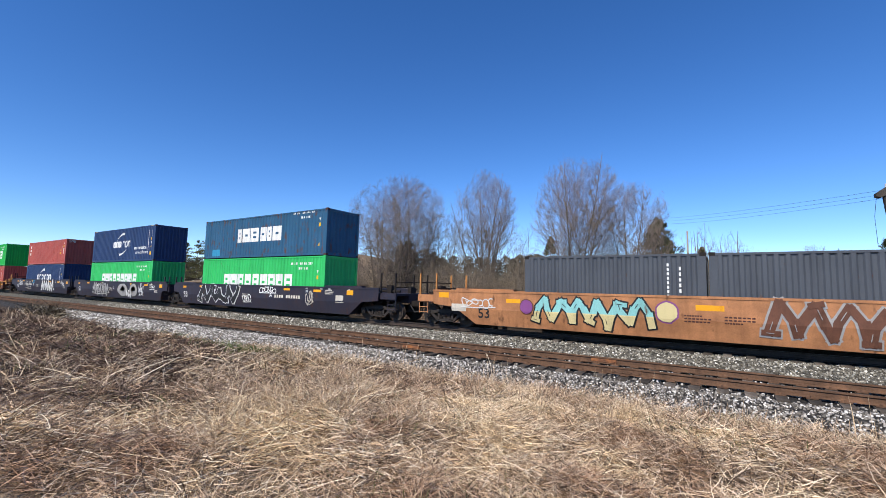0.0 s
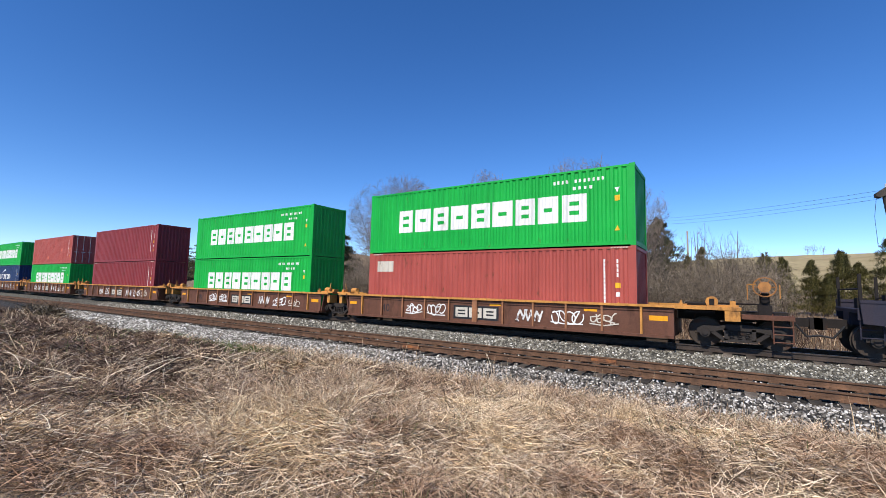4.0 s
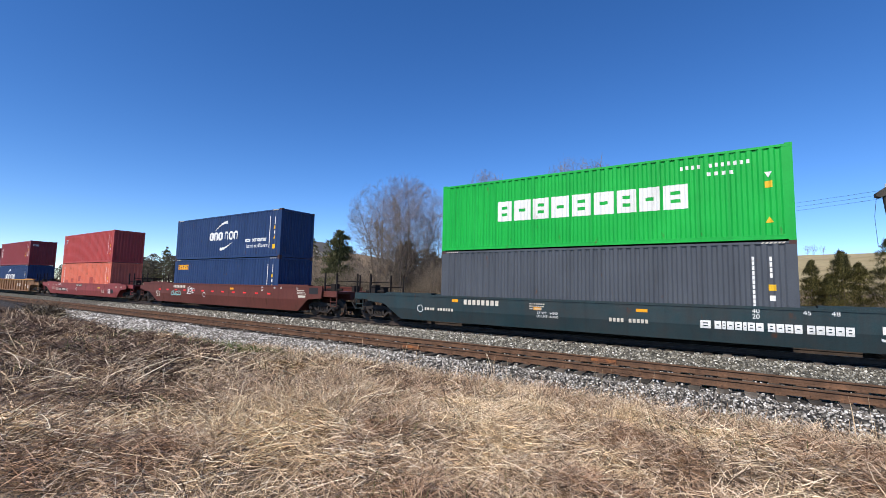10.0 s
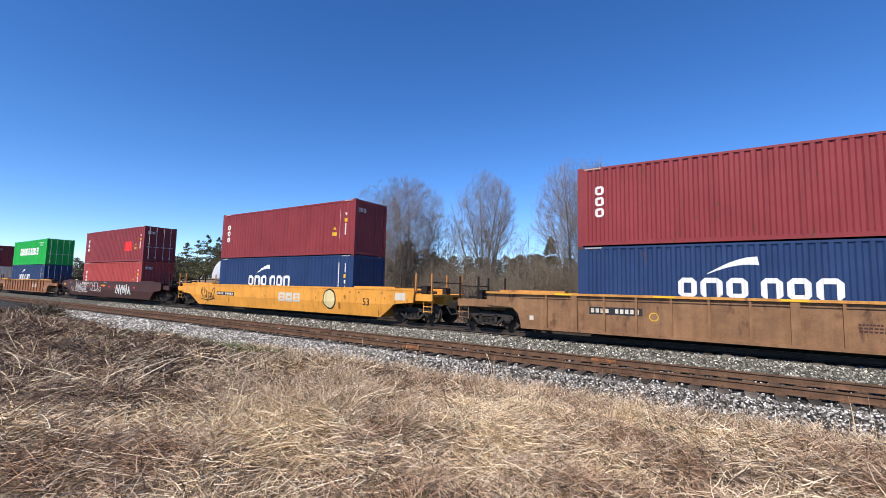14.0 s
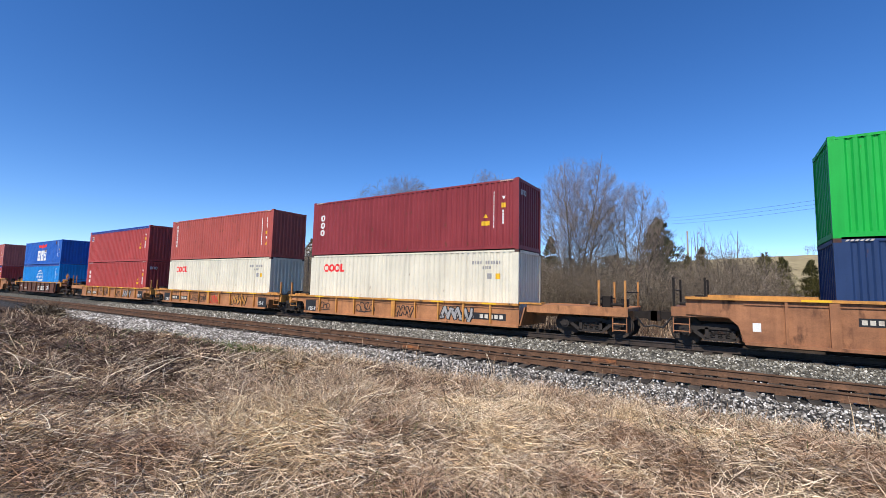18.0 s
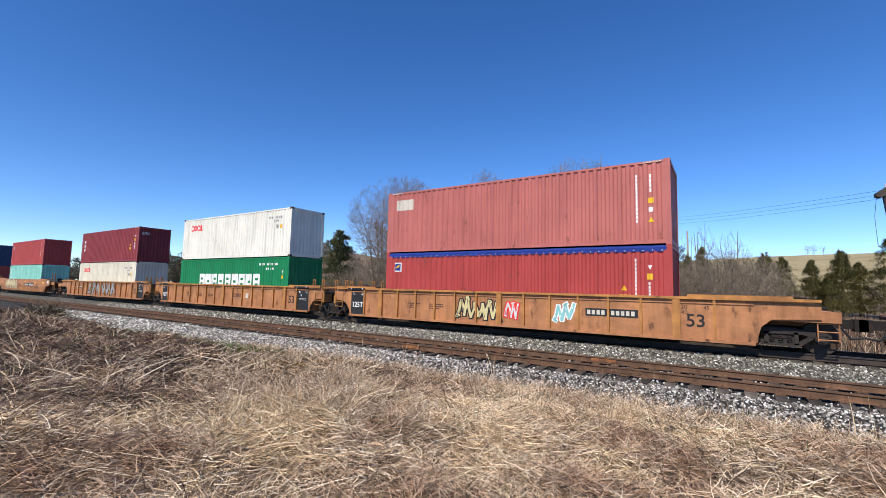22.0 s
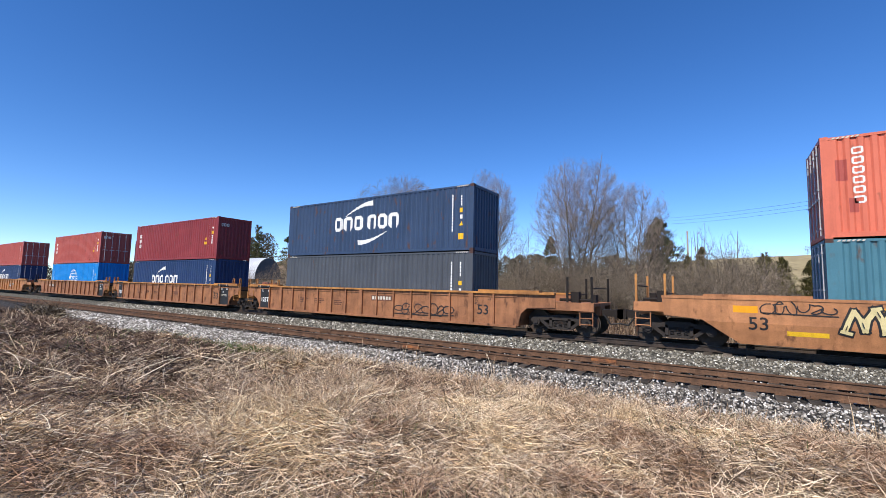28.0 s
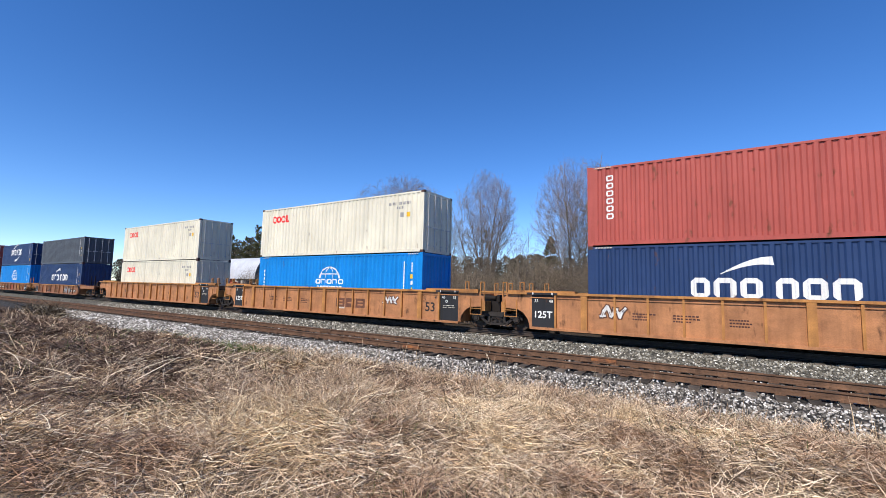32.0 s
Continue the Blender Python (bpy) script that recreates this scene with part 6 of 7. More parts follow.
def stones(name, boxes, material, label, seed):
    """Loose stones: small uneven six-sided lumps, boxes of (x0, x1, y0, y1, count, size, profile)."""
    rng = np.random.default_rng(seed)
    vs, n0 = [], 0
    cube = np.array([(x, y, z) for x in (-1, 1) for y in (-1, 1) for z in (-1, 1)], float)
    quad = np.array([(0, 1, 3, 2), (4, 6, 7, 5), (0, 4, 5, 1), (2, 3, 7, 6), (1, 5, 7, 3)])
    for x0, x1, y0, y1, n, size, prof in boxes:
        c = np.stack([rng.uniform(x0, x1, n), rng.uniform(y0, y1, n), np.zeros(n)], -1)
        c[:, 2] = np.interp(c[:, 1], [p[0] for p in prof], [p[1] for p in prof]) + rng.uniform(-0.005, 0.02, n)
        s = size * rng.uniform(0.5, 1.25, (n, 1, 1)) * rng.uniform(0.6, 1.2, (n, 1, 3))
        a, b = rng.uniform(0, 6.28, n), rng.uniform(-0.7, 0.7, n)
        p = cube[None] * (0.72 + 0.5 * rng.random((n, 8, 3))) * s * 0.5
        ca, sa, cb, sb = np.cos(a)[:, None], np.sin(a)[:, None], np.cos(b)[:, None], np.sin(b)[:, None]
        y1_, z1_ = p[..., 1] * cb - p[..., 2] * sb, p[..., 1] * sb + p[..., 2] * cb
        q = np.stack([p[..., 0] * ca - y1_ * sa, p[..., 0] * sa + y1_ * ca, z1_], -1) + c[:, None]
        vs.append(q.reshape(-1, 3))
    v = np.concatenate(vs)
    n = len(v) // 8
    f = (np.arange(n)[:, None, None] * 8 + quad[None]).reshape(-1, 4)
    return tagged(bulk(name, v, f, material), label, "stones", kind="stuff")


stones("ballast_stones", [(-9, 7, 10.1, 11.7, 10500, 0.038, NEAR_BED), (-22, -9, 10.1, 11.7, 8500, 0.05, NEAR_BED), (-45, -22, 10.0, 11.7, 5500, 0.085, NEAR_BED), (-24, 7, 11.7, 14.3, 4200, 0.05, NEAR_BED), (-31, -13, 7.9, 10.1, 5200, 0.06, [(7.6, -0.43), (8.5, -0.57), (9.4, -0.71), (9.9, -0.83)])], "stone_near", "loose white and grey ballast stones by the near track", 5)
stones("ballast_stones", [(-14, 8, 14.1, 16.2, 12500, 0.048, MAIN_BED), (-45, -14, 14.1, 16.2, 8000, 0.066, MAIN_BED)], "stone_main", "loose grey ballast stones between the tracks", 6)

# ---- rails and ties ----
RAIL = [(-0.036, 0.0), (0.036, 0.0), (0.036, -0.035), (0.009, -0.05), (0.009, -0.145), (0.07, -0.16), (0.07, -0.178), (-0.07, -0.178), (-0.07, -0.16), (-0.009, -0.145), (-0.009, -0.05), (-0.036, -0.035)]


def rail_mesh(x0, x1):
    g = Geo()
    k = len(RAIL)
    g.v = [(x0, y, z) for y, z in RAIL] + [(x1, y, z) for y, z in RAIL]
    g.f = [tuple(range(k)), tuple(range(2 * k - 1, k - 1, -1))] + [(i, k + i, k + (i + 1) % k, (i + 1) % k) for i in range(k)]
    return g


def track(name, yc, z, material, label, x_from, x_to, shine):
    tr = thing(name, label, "railway track", kind="structure", at=(0, yc, z))
    for sy in (-1, 1):
        part("rail", rail_mesh(-420, 160), material, tr, at=(0, sy * 0.753, 0))
        if shine:
            part("rail_head", Geo().box(-420, 160, -0.03, 0.03, 0.0, 0.003), "rail_shine", tr, "bright worn running surface", at=(0, sy * 0.753, 0))
    rnd = random.Random(9)
    tie = [Geo().box(-0.115, 0.115, -1.3 + rnd.uniform(-0.05, 0.05), 1.3 + rnd.uniform(-0.05, 0.05), -0.36, -0.186 - 0.004 * i).mesh("tie") for i in range(4)]
    x = x_from
    while x < x_to:
        part("tie", tie[rnd.randrange(4)], "tie_wood", tr, at=(x, rnd.uniform(-0.07, 0.07), rnd.uniform(-0.015, 0.008)), turn=(0, 0, rnd.uniform(-0.03, 0.03)))
        x += 0.53
    return tr


near_track = track("track_near", YN, ZN, "rail_rust", "rusty disused siding track on weathered wooden ties", -60, 8, False)
main_track = track("track_main", YC, 0.0, "rail_dark", "main line track with dark steel rails", -45, 10, True)
plates = Geo()
for i in range(128):
    for sy in (-0.753, 0.753):
        plates.box(-60 + i * 0.53 - 0.1, -60 + i * 0.53 + 0.1, sy - 0.17, sy + 0.17, -0.187, -0.172)
        plates.box(-60 + i * 0.53 - 0.02, -60 + i * 0.53 + 0.02, sy - 0.1, sy - 0.06, -0.172, -0.14)
part("tie_plates", plates, "rail_rust", near_track, "rusty tie plates and spikes")
for x, sy in ((-3.1, 0.753), (-15.2, 0.753), (-9.2, -0.753), (-21.0, -0.753), (-27.4, 0.753), (-2.2, -0.753)):
    part("joint_bar", Geo().box(x - 0.36, x + 0.36, sy - 0.045, sy - 0.01, -0.14, -0.05).box(x - 0.3, x - 0.26, sy - 0.06, sy - 0.04, -0.11, -0.08).box(x + 0.1, x + 0.14, sy - 0.06, sy - 0.04, -0.11, -0.08).box(x + 0.3, x + 0.34, sy - 0.06, sy - 0.04, -0.11, -0.08), "fish_orange" if x in (-3.1, -9.2) else "rail_rust", near_track, "rust-orange bolted joint bar")

# ---- dead grass ----
def blades(name, xy, length, lean, width, material, label, seed, curl=0.6, segs=3, heap=0.0, category="grass", swirl=False):
    """Many curved blades: positions (n, 2), lengths, lean from upright in radians; heap: height of the mat they lie on."""
    rng = np.random.default_rng(seed)
    n = len(xy)
    az = rng.uniform(0, 2 * np.pi, n)
    if swirl:
        x, y = xy[:, 0], xy[:, 1]
        az = 2.2 * np.sin(0.9 * x + 1.3 * np.sin(0.7 * y)) + 1.8 * np.sin(0.8 * y + 0.5 * x + 2) + rng.normal(0, 1.15, n) + np.pi * (rng.random(n) < 0.45)
    d = np.stack([np.cos(az), np.sin(az)], -1)
    side = np.stack([-d[:, 1], d[:, 0]], -1) * (width * rng.uniform(0.5, 1.5, n))[:, None] * 0.5
    up = heap * rng.random(n) ** 1.5 * (0.3 + 0.7 * clump(xy[:, 0], xy[:, 1], 1.4, 0.3))
    p = np.concatenate([xy, (ground_z(xy[:, 0], xy[:, 1]) + up)[:, None]], -1)
    rows = []
    th = lean.copy()
    bend = rng.normal(0, 0.34, n)
    tilt = rng.uniform(-1, 1, n) * width * 0.9
    for k in range(segs + 1):
        w = np.concatenate([side, tilt[:, None]], -1) * (1.0 - 0.7 * k / segs)
        rows += [p + w, p - w]
        step = (length / segs)[:, None]
        p = p + step * np.stack([d[:, 0] * np.sin(th), d[:, 1] * np.sin(th), np.cos(th)], -1)
        cb, sb = np.cos(bend), np.sin(bend)
        d = np.stack([d[:, 0] * cb - d[:, 1] * sb, d[:, 0] * sb + d[:, 1] * cb], -1)
        p[:, 2] = np.maximum(p[:, 2], ground_z(p[:, 0], p[:, 1]) + 0.01 + 0.5 * up)
        th = th + curl * rng.uniform(-0.2, 1.0, n)
    v = np.stack(rows, 1).reshape(-1, 3)
    k = 2 * (segs + 1)
    f = np.concatenate([np.arange(n)[:, None] * k + np.array([[2 * i, 2 * i + 1, 2 * i + 3, 2 * i + 2]]) for i in range(segs)])
    return tagged(bulk(name, v, f, material), label, category, kind="stuff")


def scatter(n, x0, x1, y0, y1, seed, keep):
    rng = np.random.default_rng(seed)
    xy = np.stack([rng.uniform(x0, x1, n), rng.uniform(y0, y1, n)], -1)
    return xy[rng.random(n) < keep(xy[:, 0], xy[:, 1])]


def clump(x, y, f=1.0, ph=0.0):
    return 0.5 + 0.5 * np.sin(x * 1.9 * f + 1.7 * np.sin(y * 1.3 * f + ph)) * np.sin(y * 2.3 * f + 1.1 * np.sin(x * 1.1 * f + ph))


def far(x, y):
    return 1.0 / (1.0 + (np.hypot(x, y) / 5.0) ** 2)


def brown_side(x, y):
    """The darker weeds that grow towards the far left."""
    return 1 / (1 + np.exp((x + 2.6 + 0.62 * y) * 1.3)) / (1 + np.exp((6.3 - np.hypot(x, y)) * 1.8))


def edge_y(x):
    return np.interp(x, [-44, -29, -20.5, -17, -14.3, -12.5, -10, -4.5, -1.9, 0, 3], [9.5, 8.6, 7.7, 7.7, 8.2, 8.8, 9.2, 9.6, 9.4, 9.4, 9.6]) + 0.12 * np.sin(x * 1.4) + 0.12 * np.sin(x * 3.3 + 1)


r0 = np.random.default_rng(77)


def sown(n, x0, x1, y0, y1, seed, keep, l0, l1, a0, a1, width, material, label, curl=0.4, segs=3, heap=0.0, swirl=False, name="dry_grass"):
    xy = scatter(n, x0, x1, y0, y1, seed, keep)
    reach = np.clip(np.hypot(xy[:, 0], xy[:, 1]) / 7, 0.8, 2.5)
    return blades(name, xy, r0.uniform(l0, l1, len(xy)), r0.uniform(a0, a1, len(xy)), width * reach, material, label, seed + 100, curl, segs, heap, "grass", swirl)


inside = lambda x, y: (y < edge_y(x))


def green_at(x, y):
    """Where new grass has come up."""
    return 0.9 * np.exp(-(((x + 12.3) / 2.0) ** 2 + ((y - 8.3) / 0.6) ** 2)) + 0.7 * np.exp(-((x - 0.2) ** 2 + ((y - 9.5) / 0.3) ** 2))


# the flat mat, nearest ground first
def thick(x, y):
    """How closely the mat covers the soil: patches of bare dark ground stay open."""
    return np.clip(1.6 * clump(x, y, 0.55, 0.7) - 0.1 + 0.9 * (clump(x, y, 1.9, 2.0) - 0.5), 0.22, 1) * (1 - green_at(x, y)) * (1 + 0.5 * np.exp(-(((x + 1.5) / 1.6) ** 2 + ((y - 6.8) / 0.9) ** 2)))


sown(250000, -8, 6, 1.2, 7.0, 11, lambda x, y: thick(x, y) * (1 - 0.93 * brown_side(x, y)), 0.06, 0.28, 0.95, 1.7, 0.0068, "straw", "matted straw-coloured dead grass lying flat", 0.25, 2, 0.16, True)
sown(125000, -30, 9, 6.0, 10.6, 12, lambda x, y: inside(x, y) * thick(x, y) * (1 - 0.93 * brown_side(x, y)) / (1 + (x / 12) ** 2), 0.07, 0.32, 0.95, 1.7, 0.0068, "straw", "matted straw-coloured dead grass lying flat", 0.25, 2, 0.16, True)
sown(52000, -9, 7, 1.2, 10.3, 21, lambda x, y: inside(x, y) * clump(x, y, 0.5, 4.0), 0.1, 0.4, 1.0, 1.6, 0.006, "straw_brown", "dark dead leaves and stalks in the mat", 0.2, 2, 0.12, False, "dead_weeds")
sown(26000, -14, 9, -7, 1.25, 23, lambda x, y: 0.4 + 0.6 * clump(x, y, 0.55, 0.7), 0.1, 0.36, 0.9, 1.6, 0.008, "straw", "dead grass lying flat on the near ground", 0.25, 2, 0.12, True)
# tufts that still stand
sown(40000, -10, 8, 1.5, 10.4, 13, lambda x, y: inside(x, y) * clump(x, y, 0.7, 2.0) ** 3 * (1 - 0.7 * brown_side(x, y)), 0.15, 0.42, 0.3, 1.2, 0.005, "straw_pale", "pale upright tufts of dead grass", 0.5)
sown(50000, -20, 8, 8.4, 10.5, 14, lambda x, y: inside(x, y) * (0.1 + 0.9 * clump(x, y, 1.1, 4.0) ** 2), 0.15, 0.45, 0.2, 1.1, 0.007, "straw", "dead grass tufts along the ballast", 0.5)
# brown weeds towards the far end
sown(330000, -26, 2, 1.2, 10.8, 15, lambda x, y: inside(x, y) * (1 - green_at(x, y)) * (0.3 + 0.7 * clump(x + 3, y, 0.6)) * brown_side(x, y) / (1 + (np.hypot(x, y) / 11) ** 2), 0.08, 0.42, 0.95, 1.7, 0.006, "straw_brown", "tangled brown dead weeds and stalks", 0.25, 2, 0.2, True, "dead_weeds")
sown(18000, -20, 2, 1.2, 9.8, 22, lambda x, y: inside(x, y) * clump(x, y, 0.9, 2.5) ** 2 * brown_side(x, y), 0.1, 0.42, 0.9, 1.7, 0.0055, "straw", "straw among the brown weeds", 0.2, 2, 0.22, True)
sown(45000, -75, -9, 1.2, 10.8, 16, lambda x, y: (y < edge_y(x) - 0.9) * (0.15 + 0.85 * clump(x, y, 0.6, 1.0)), 0.1, 0.36, 0.3, 1.5, 0.007, "straw_brown", "brown dead weeds and stalks", 0.3, 2, 0.08, False, "dead_weeds")
sown(4500, -34, 3, 1.6, 9.6, 17, lambda x, y: inside(x, y) * clump(x, y, 1.3, 3.0) ** 3 * (0.1 + 0.9 * brown_side(x, y)), 0.25, 0.7, 0.5, 1.5, 0.0045, "straw_pale", "long bleached stalks among dead weeds", 0.2, 3, 0.2, False, "dead_weeds")
sown(11000, -11, 7, 1.6, 10.0, 18, lambda x, y: inside(x, y) * 0.8 * clump(x, y, 0.9, 1.0), 0.25, 0.8, 1.15, 1.6, 0.0068, "straw_pale", "long bleached stalks lying on the mat", 0.05, 3, 0.22, False, "dead_weeds")
# tussocks: blades that spread from one foot
rt = np.random.default_rng(31)
feet = np.stack([rt.uniform(-12, 4, 420), rt.uniform(1.8, 9.6, 420)], -1)
feet = feet[rt.random(420) < (0.25 + 0.75 * clump(feet[:, 0], feet[:, 1], 0.6, 1.5)) * (0.35 + 0.65 * np.exp(-((feet[:, 0] + 5) / 3.5) ** 2))]
xy_ = np.repeat(feet, 55, axis=0) + rt.normal(0, 0.055, (len(feet) * 55, 2))
blades("grass_tussocks", xy_, rt.uniform(0.15, 0.55, len(xy_)), rt.uniform(0.05, 1.2, len(xy_)), np.full(len(xy_), 0.0048) * np.clip(np.hypot(xy_[:, 0], xy_[:, 1]) / 6, 0.7, 1.8), "straw", "dead grass tussocks spreading from one foot", 32, 0.35, 3)
# larger heaps of bent grass
heaps = ((-5.3, 3.9, 0.7), (-6.5, 4.1, 0.6), (-4.6, 4.2, 0.6), (-4.9, 5.2, 0.6), (-2.0, 7.9, 0.6), (-1.2, 7.3, 0.6), (-2.8, 7.5, 0.5), (1.1, 6.8, 0.5), (-3.4, 4.5, 0.45), (-0.6, 5.6, 0.4), (-6.0, 6.0, 0.5), (0.4, 8.2, 0.5), (-8.5, 6.2, 0.5))
cx_ = np.repeat(np.array([h[:2] for h in heaps]), 900, axis=0)
sc_ = np.repeat(np.array([h[2] for h in heaps]), 900)
xy_ = cx_ + rt.normal(0, 0.33, cx_.shape)
blades("grass_heaps", xy_, rt.uniform(0.2, 0.85, len(xy_)) * sc_, rt.uniform(0.1, 1.5, len(xy_)), np.full(len(xy_), 0.0045), "straw", "heaps of tall bent dead grass", 34, 0.5, 4, 0.14)
sown(9000, -10, 5, 1.6, 9.4, 35, lambda x, y: inside(x, y) * clump(x, y, 0.7, 3.3), 0.12, 0.5, 0.2, 1.5, 0.0065, "twig_dark", "dark broken weed stems in the mat", 0.5, 4, 0.1, False, "dead_weeds")
# new green and tall stalks
sown(90000, -22, 8, 2.0, 10.2, 19, lambda x, y: green_at(x, y) + 0.2 * clump(x, y, 0.8, 5.0) ** 5, 0.1, 0.26, 0.0, 0.9, 0.006, "grass_green", "short new green grass among the straw", 0.6, 2, 0.12, False, "green_grass")
sown(1700, -30, 7, 8.0, 11.4, 20, lambda x, y: 0.9 * (clump(x, y, 1.1, 0.5) > 0.8) * (x > -9), 0.4, 0.85, 0.0, 0.25, 0.008, "straw_pale", "tall thin dead weed stalks along the ballast", 0.1, 3, 0.0, False, "tall_weeds")

# ---- trees ----
def bare_tree(label, height, stems, radius, seed, material="twig", up=0.5, at=(0, 0, 0), n=1500, foot=0.2, peak=0.5, spread=0.35, name="bare_tree"):
    """A leafless tree: stems fan out from the foot, straight ascending branches fill an uneven egg-shaped crown. n: fullness."""
    rnd = random.Random(seed)
    limbs, fine = Geo(), Geo()
    low, full = height * foot, (n / 2500) ** (1 / 3)
    kids = (max(5, round(19 * full)), max(4, round(11 * full)), max(4, round(9 * full)))
    lobe = [rnd.uniform(0, 6.28) for _ in range(3)]

    def room(p, d, most):
        """How far one may go from p along d before leaving the crown."""
        far_ = 0.0
        while far_ < most:
            q = p + d * (far_ + 0.25)
            t = (q.z - low) / (height - low)
            if t > 1:
                break
            if t > 0:
                w = math.sin(math.pi / 2 * (0.25 + 0.75 * t / peak)) if t < peak else math.sqrt(max(0.0, 1 - ((t - peak) / (1 - peak)) ** 2))
                a = math.atan2(q.y, q.x)
                if math.hypot(q.x, q.y) > radius * w * (1 + 0.1 * math.sin(3 * a + 4 * t + lobe[0]) + 0.08 * math.sin(7 * a - 8 * t + lobe[1])) * edge:
                    break
            far_ += 0.25
        return far_

    def shoot(p, d, length, r, level):
        segs = (9, 5, 3, 1)[level]
        step, twist = length / segs, rnd.uniform(0, 6.28)
        count = kids[level] if level < 3 else 0
        spots = [0.2 + 0.8 * (k + rnd.random()) / count if level == 0 else 0.12 + 0.86 * (k + rnd.random()) / count for k in range(count)]
        k = 0
        for i in range(segs):
            d = (d + Vector((rnd.gauss(0, 1), rnd.gauss(0, 1), rnd.gauss(0, 0.5))) * (0.035, 0.06, 0.07, 0.0)[level] + Vector((0, 0, (0.03, 0.07, 0.06, 0.0)[level] * (0.4 + up)))).normalized()
            q = p + d * step
            ra, rb = r * (1 - 0.85 * i / segs), r * (1 - 0.85 * (i + 1) / segs)
            if level == 3:
                fine.cone(p, q, r)
            else:
                (limbs if ra > 0.02 else fine).tube(p, q, ra, rb, sides=6 if ra > 0.05 else 3, caps=False)
            while k < count and spots[k] <= (i + 1) / segs:
                f = max(0.0, min(1.0, spots[k] * segs - i))
                base = p.lerp(q, f)
                twist += 2.4 + rnd.uniform(-0.5, 0.5)
                u = d.cross(Vector((0.3, 0.2, 0.9)) if abs(d.z) < 0.9 else Vector((1, 0, 0))).normalized()
                side = u * math.cos(twist) + d.cross(u) * math.sin(twist)
                ang = radians(rnd.uniform(26, 50) + (1 - up) * 14)
                e = (d * math.cos(ang) + side * math.sin(ang) + Vector((0, 0, 0.12 * up))).normalized()
                want = length * ((0.5, 0.46, 0.5)[level]) * rnd.uniform(0.7, 1.15) * (1.15 - 0.5 * spots[k])
                can = room(base, e, want)
                if can > 0.25:
                    shoot(base, e, max(0.25, min(want, can)), max(0.006, (ra + (rb - ra) * f) * (0.5, 0.5, 0.42)[level]) if level < 2 else 0.0082, level + 1)
                k += 1
            p = q

    for i in range(stems):
        a = 2 * math.pi * (i * 0.382 + rnd.uniform(-0.05, 0.05))
        lean = spread * math.sqrt((i + 0.3) / stems) if stems > 1 else 0.02
        edge = rnd.uniform(0.86, 1.04)
        d = Vector((math.cos(a) * lean, math.sin(a) * lean, 1)).normalized()
        p = Vector((0.35 * math.cos(a) * lean, 0.35 * math.sin(a) * lean, -0.3))
        shoot(p, d, max(height * 0.45, room(p, d, height * 1.1)), 0.019 * height / math.sqrt(stems), 0)
    ob = thing(name, label, "tree", "bare trees behind the tracks", at=at)
    part("trunk", limbs, "bark", ob, "grey-brown trunk and limbs")
    part("crown", fine, material, ob, "fine leafless twigs")
    return ob


def bush(label, height, stems, seed, material="twig_red", at=(0, 0, 0)):
    """A tangled leafless shrub."""
    ob = bare_tree(label, height, stems, height * 0.6, seed, material, 0.15, at, 560, 0.0, 0.45, 0.75, "bare_bush")
    return tagged(ob, "", "bush", "bare bushes behind the tracks")


def conifer(label, height, radius, seed, material="needle", at=(0, 0, 0), n=9000, shape=1.0, name="conifer"):
    """An evergreen: trunk, and a crown of many small sprays on drooping branches."""
    rng = np.random.default_rng(seed)
    ob = thing(name, label, "evergreen tree", "evergreens behind the tracks", at=at)
    part("trunk", Geo().tube((0, 0, -0.3), (0, 0, height * 0.95), 0.16, 0.03, 8), "bark", ob)
    k = max(50, n // 60)
    bh, ba = rng.random(k) ** 0.85, rng.uniform(0, 2 * np.pi, k)
    bl = radius * (1 - bh) ** (0.75 * shape) * rng.uniform(0.55, 1.2, k) + 0.12
    w = rng.integers(0, k, n)
    u = 0.2 + 0.85 * rng.random(n) ** 0.7
    h, a = bh[w], ba[w] + rng.normal(0, 0.16, n) / u
    r = bl[w] * u
    c = np.stack([r * np.cos(a), r * np.sin(a), 0.06 * height + h * height * 0.93 + bl[w] * (0.22 * u - 0.25 * u ** 2) + rng.normal(0, 0.035 * height ** 0.5, n)], -1)
    s = rng.uniform(0.07, 0.2, n) * (0.6 + 0.05 * height) * (1.5 if radius > 2.3 else 0.75 if material == "cedar" else 1.0)
    t = np.stack([np.cos(a), np.sin(a), rng.uniform(0.4, 2.6, n)], -1)
    t /= np.linalg.norm(t, axis=1)[:, None]
    u = np.stack([-np.sin(a), np.cos(a), rng.uniform(-0.6, 0.6, n)], -1)
    v = np.stack([c - t * s[:, None] * 0.6, c + u * s[:, None] * 0.26, c + t * s[:, None] * 1.1, c - u * s[:, None] * 0.26], 1).reshape(-1, 3)
    f = np.arange(n * 4).reshape(n, 4)
    crown = bulk("crown", v, f, material)
    crown.parent = ob
    crown["label"] = "dense evergreen sprays"
    return ob


def on_ground(x, y):
    return (x, y, float(ground_z(np.array(x), np.array(y))))


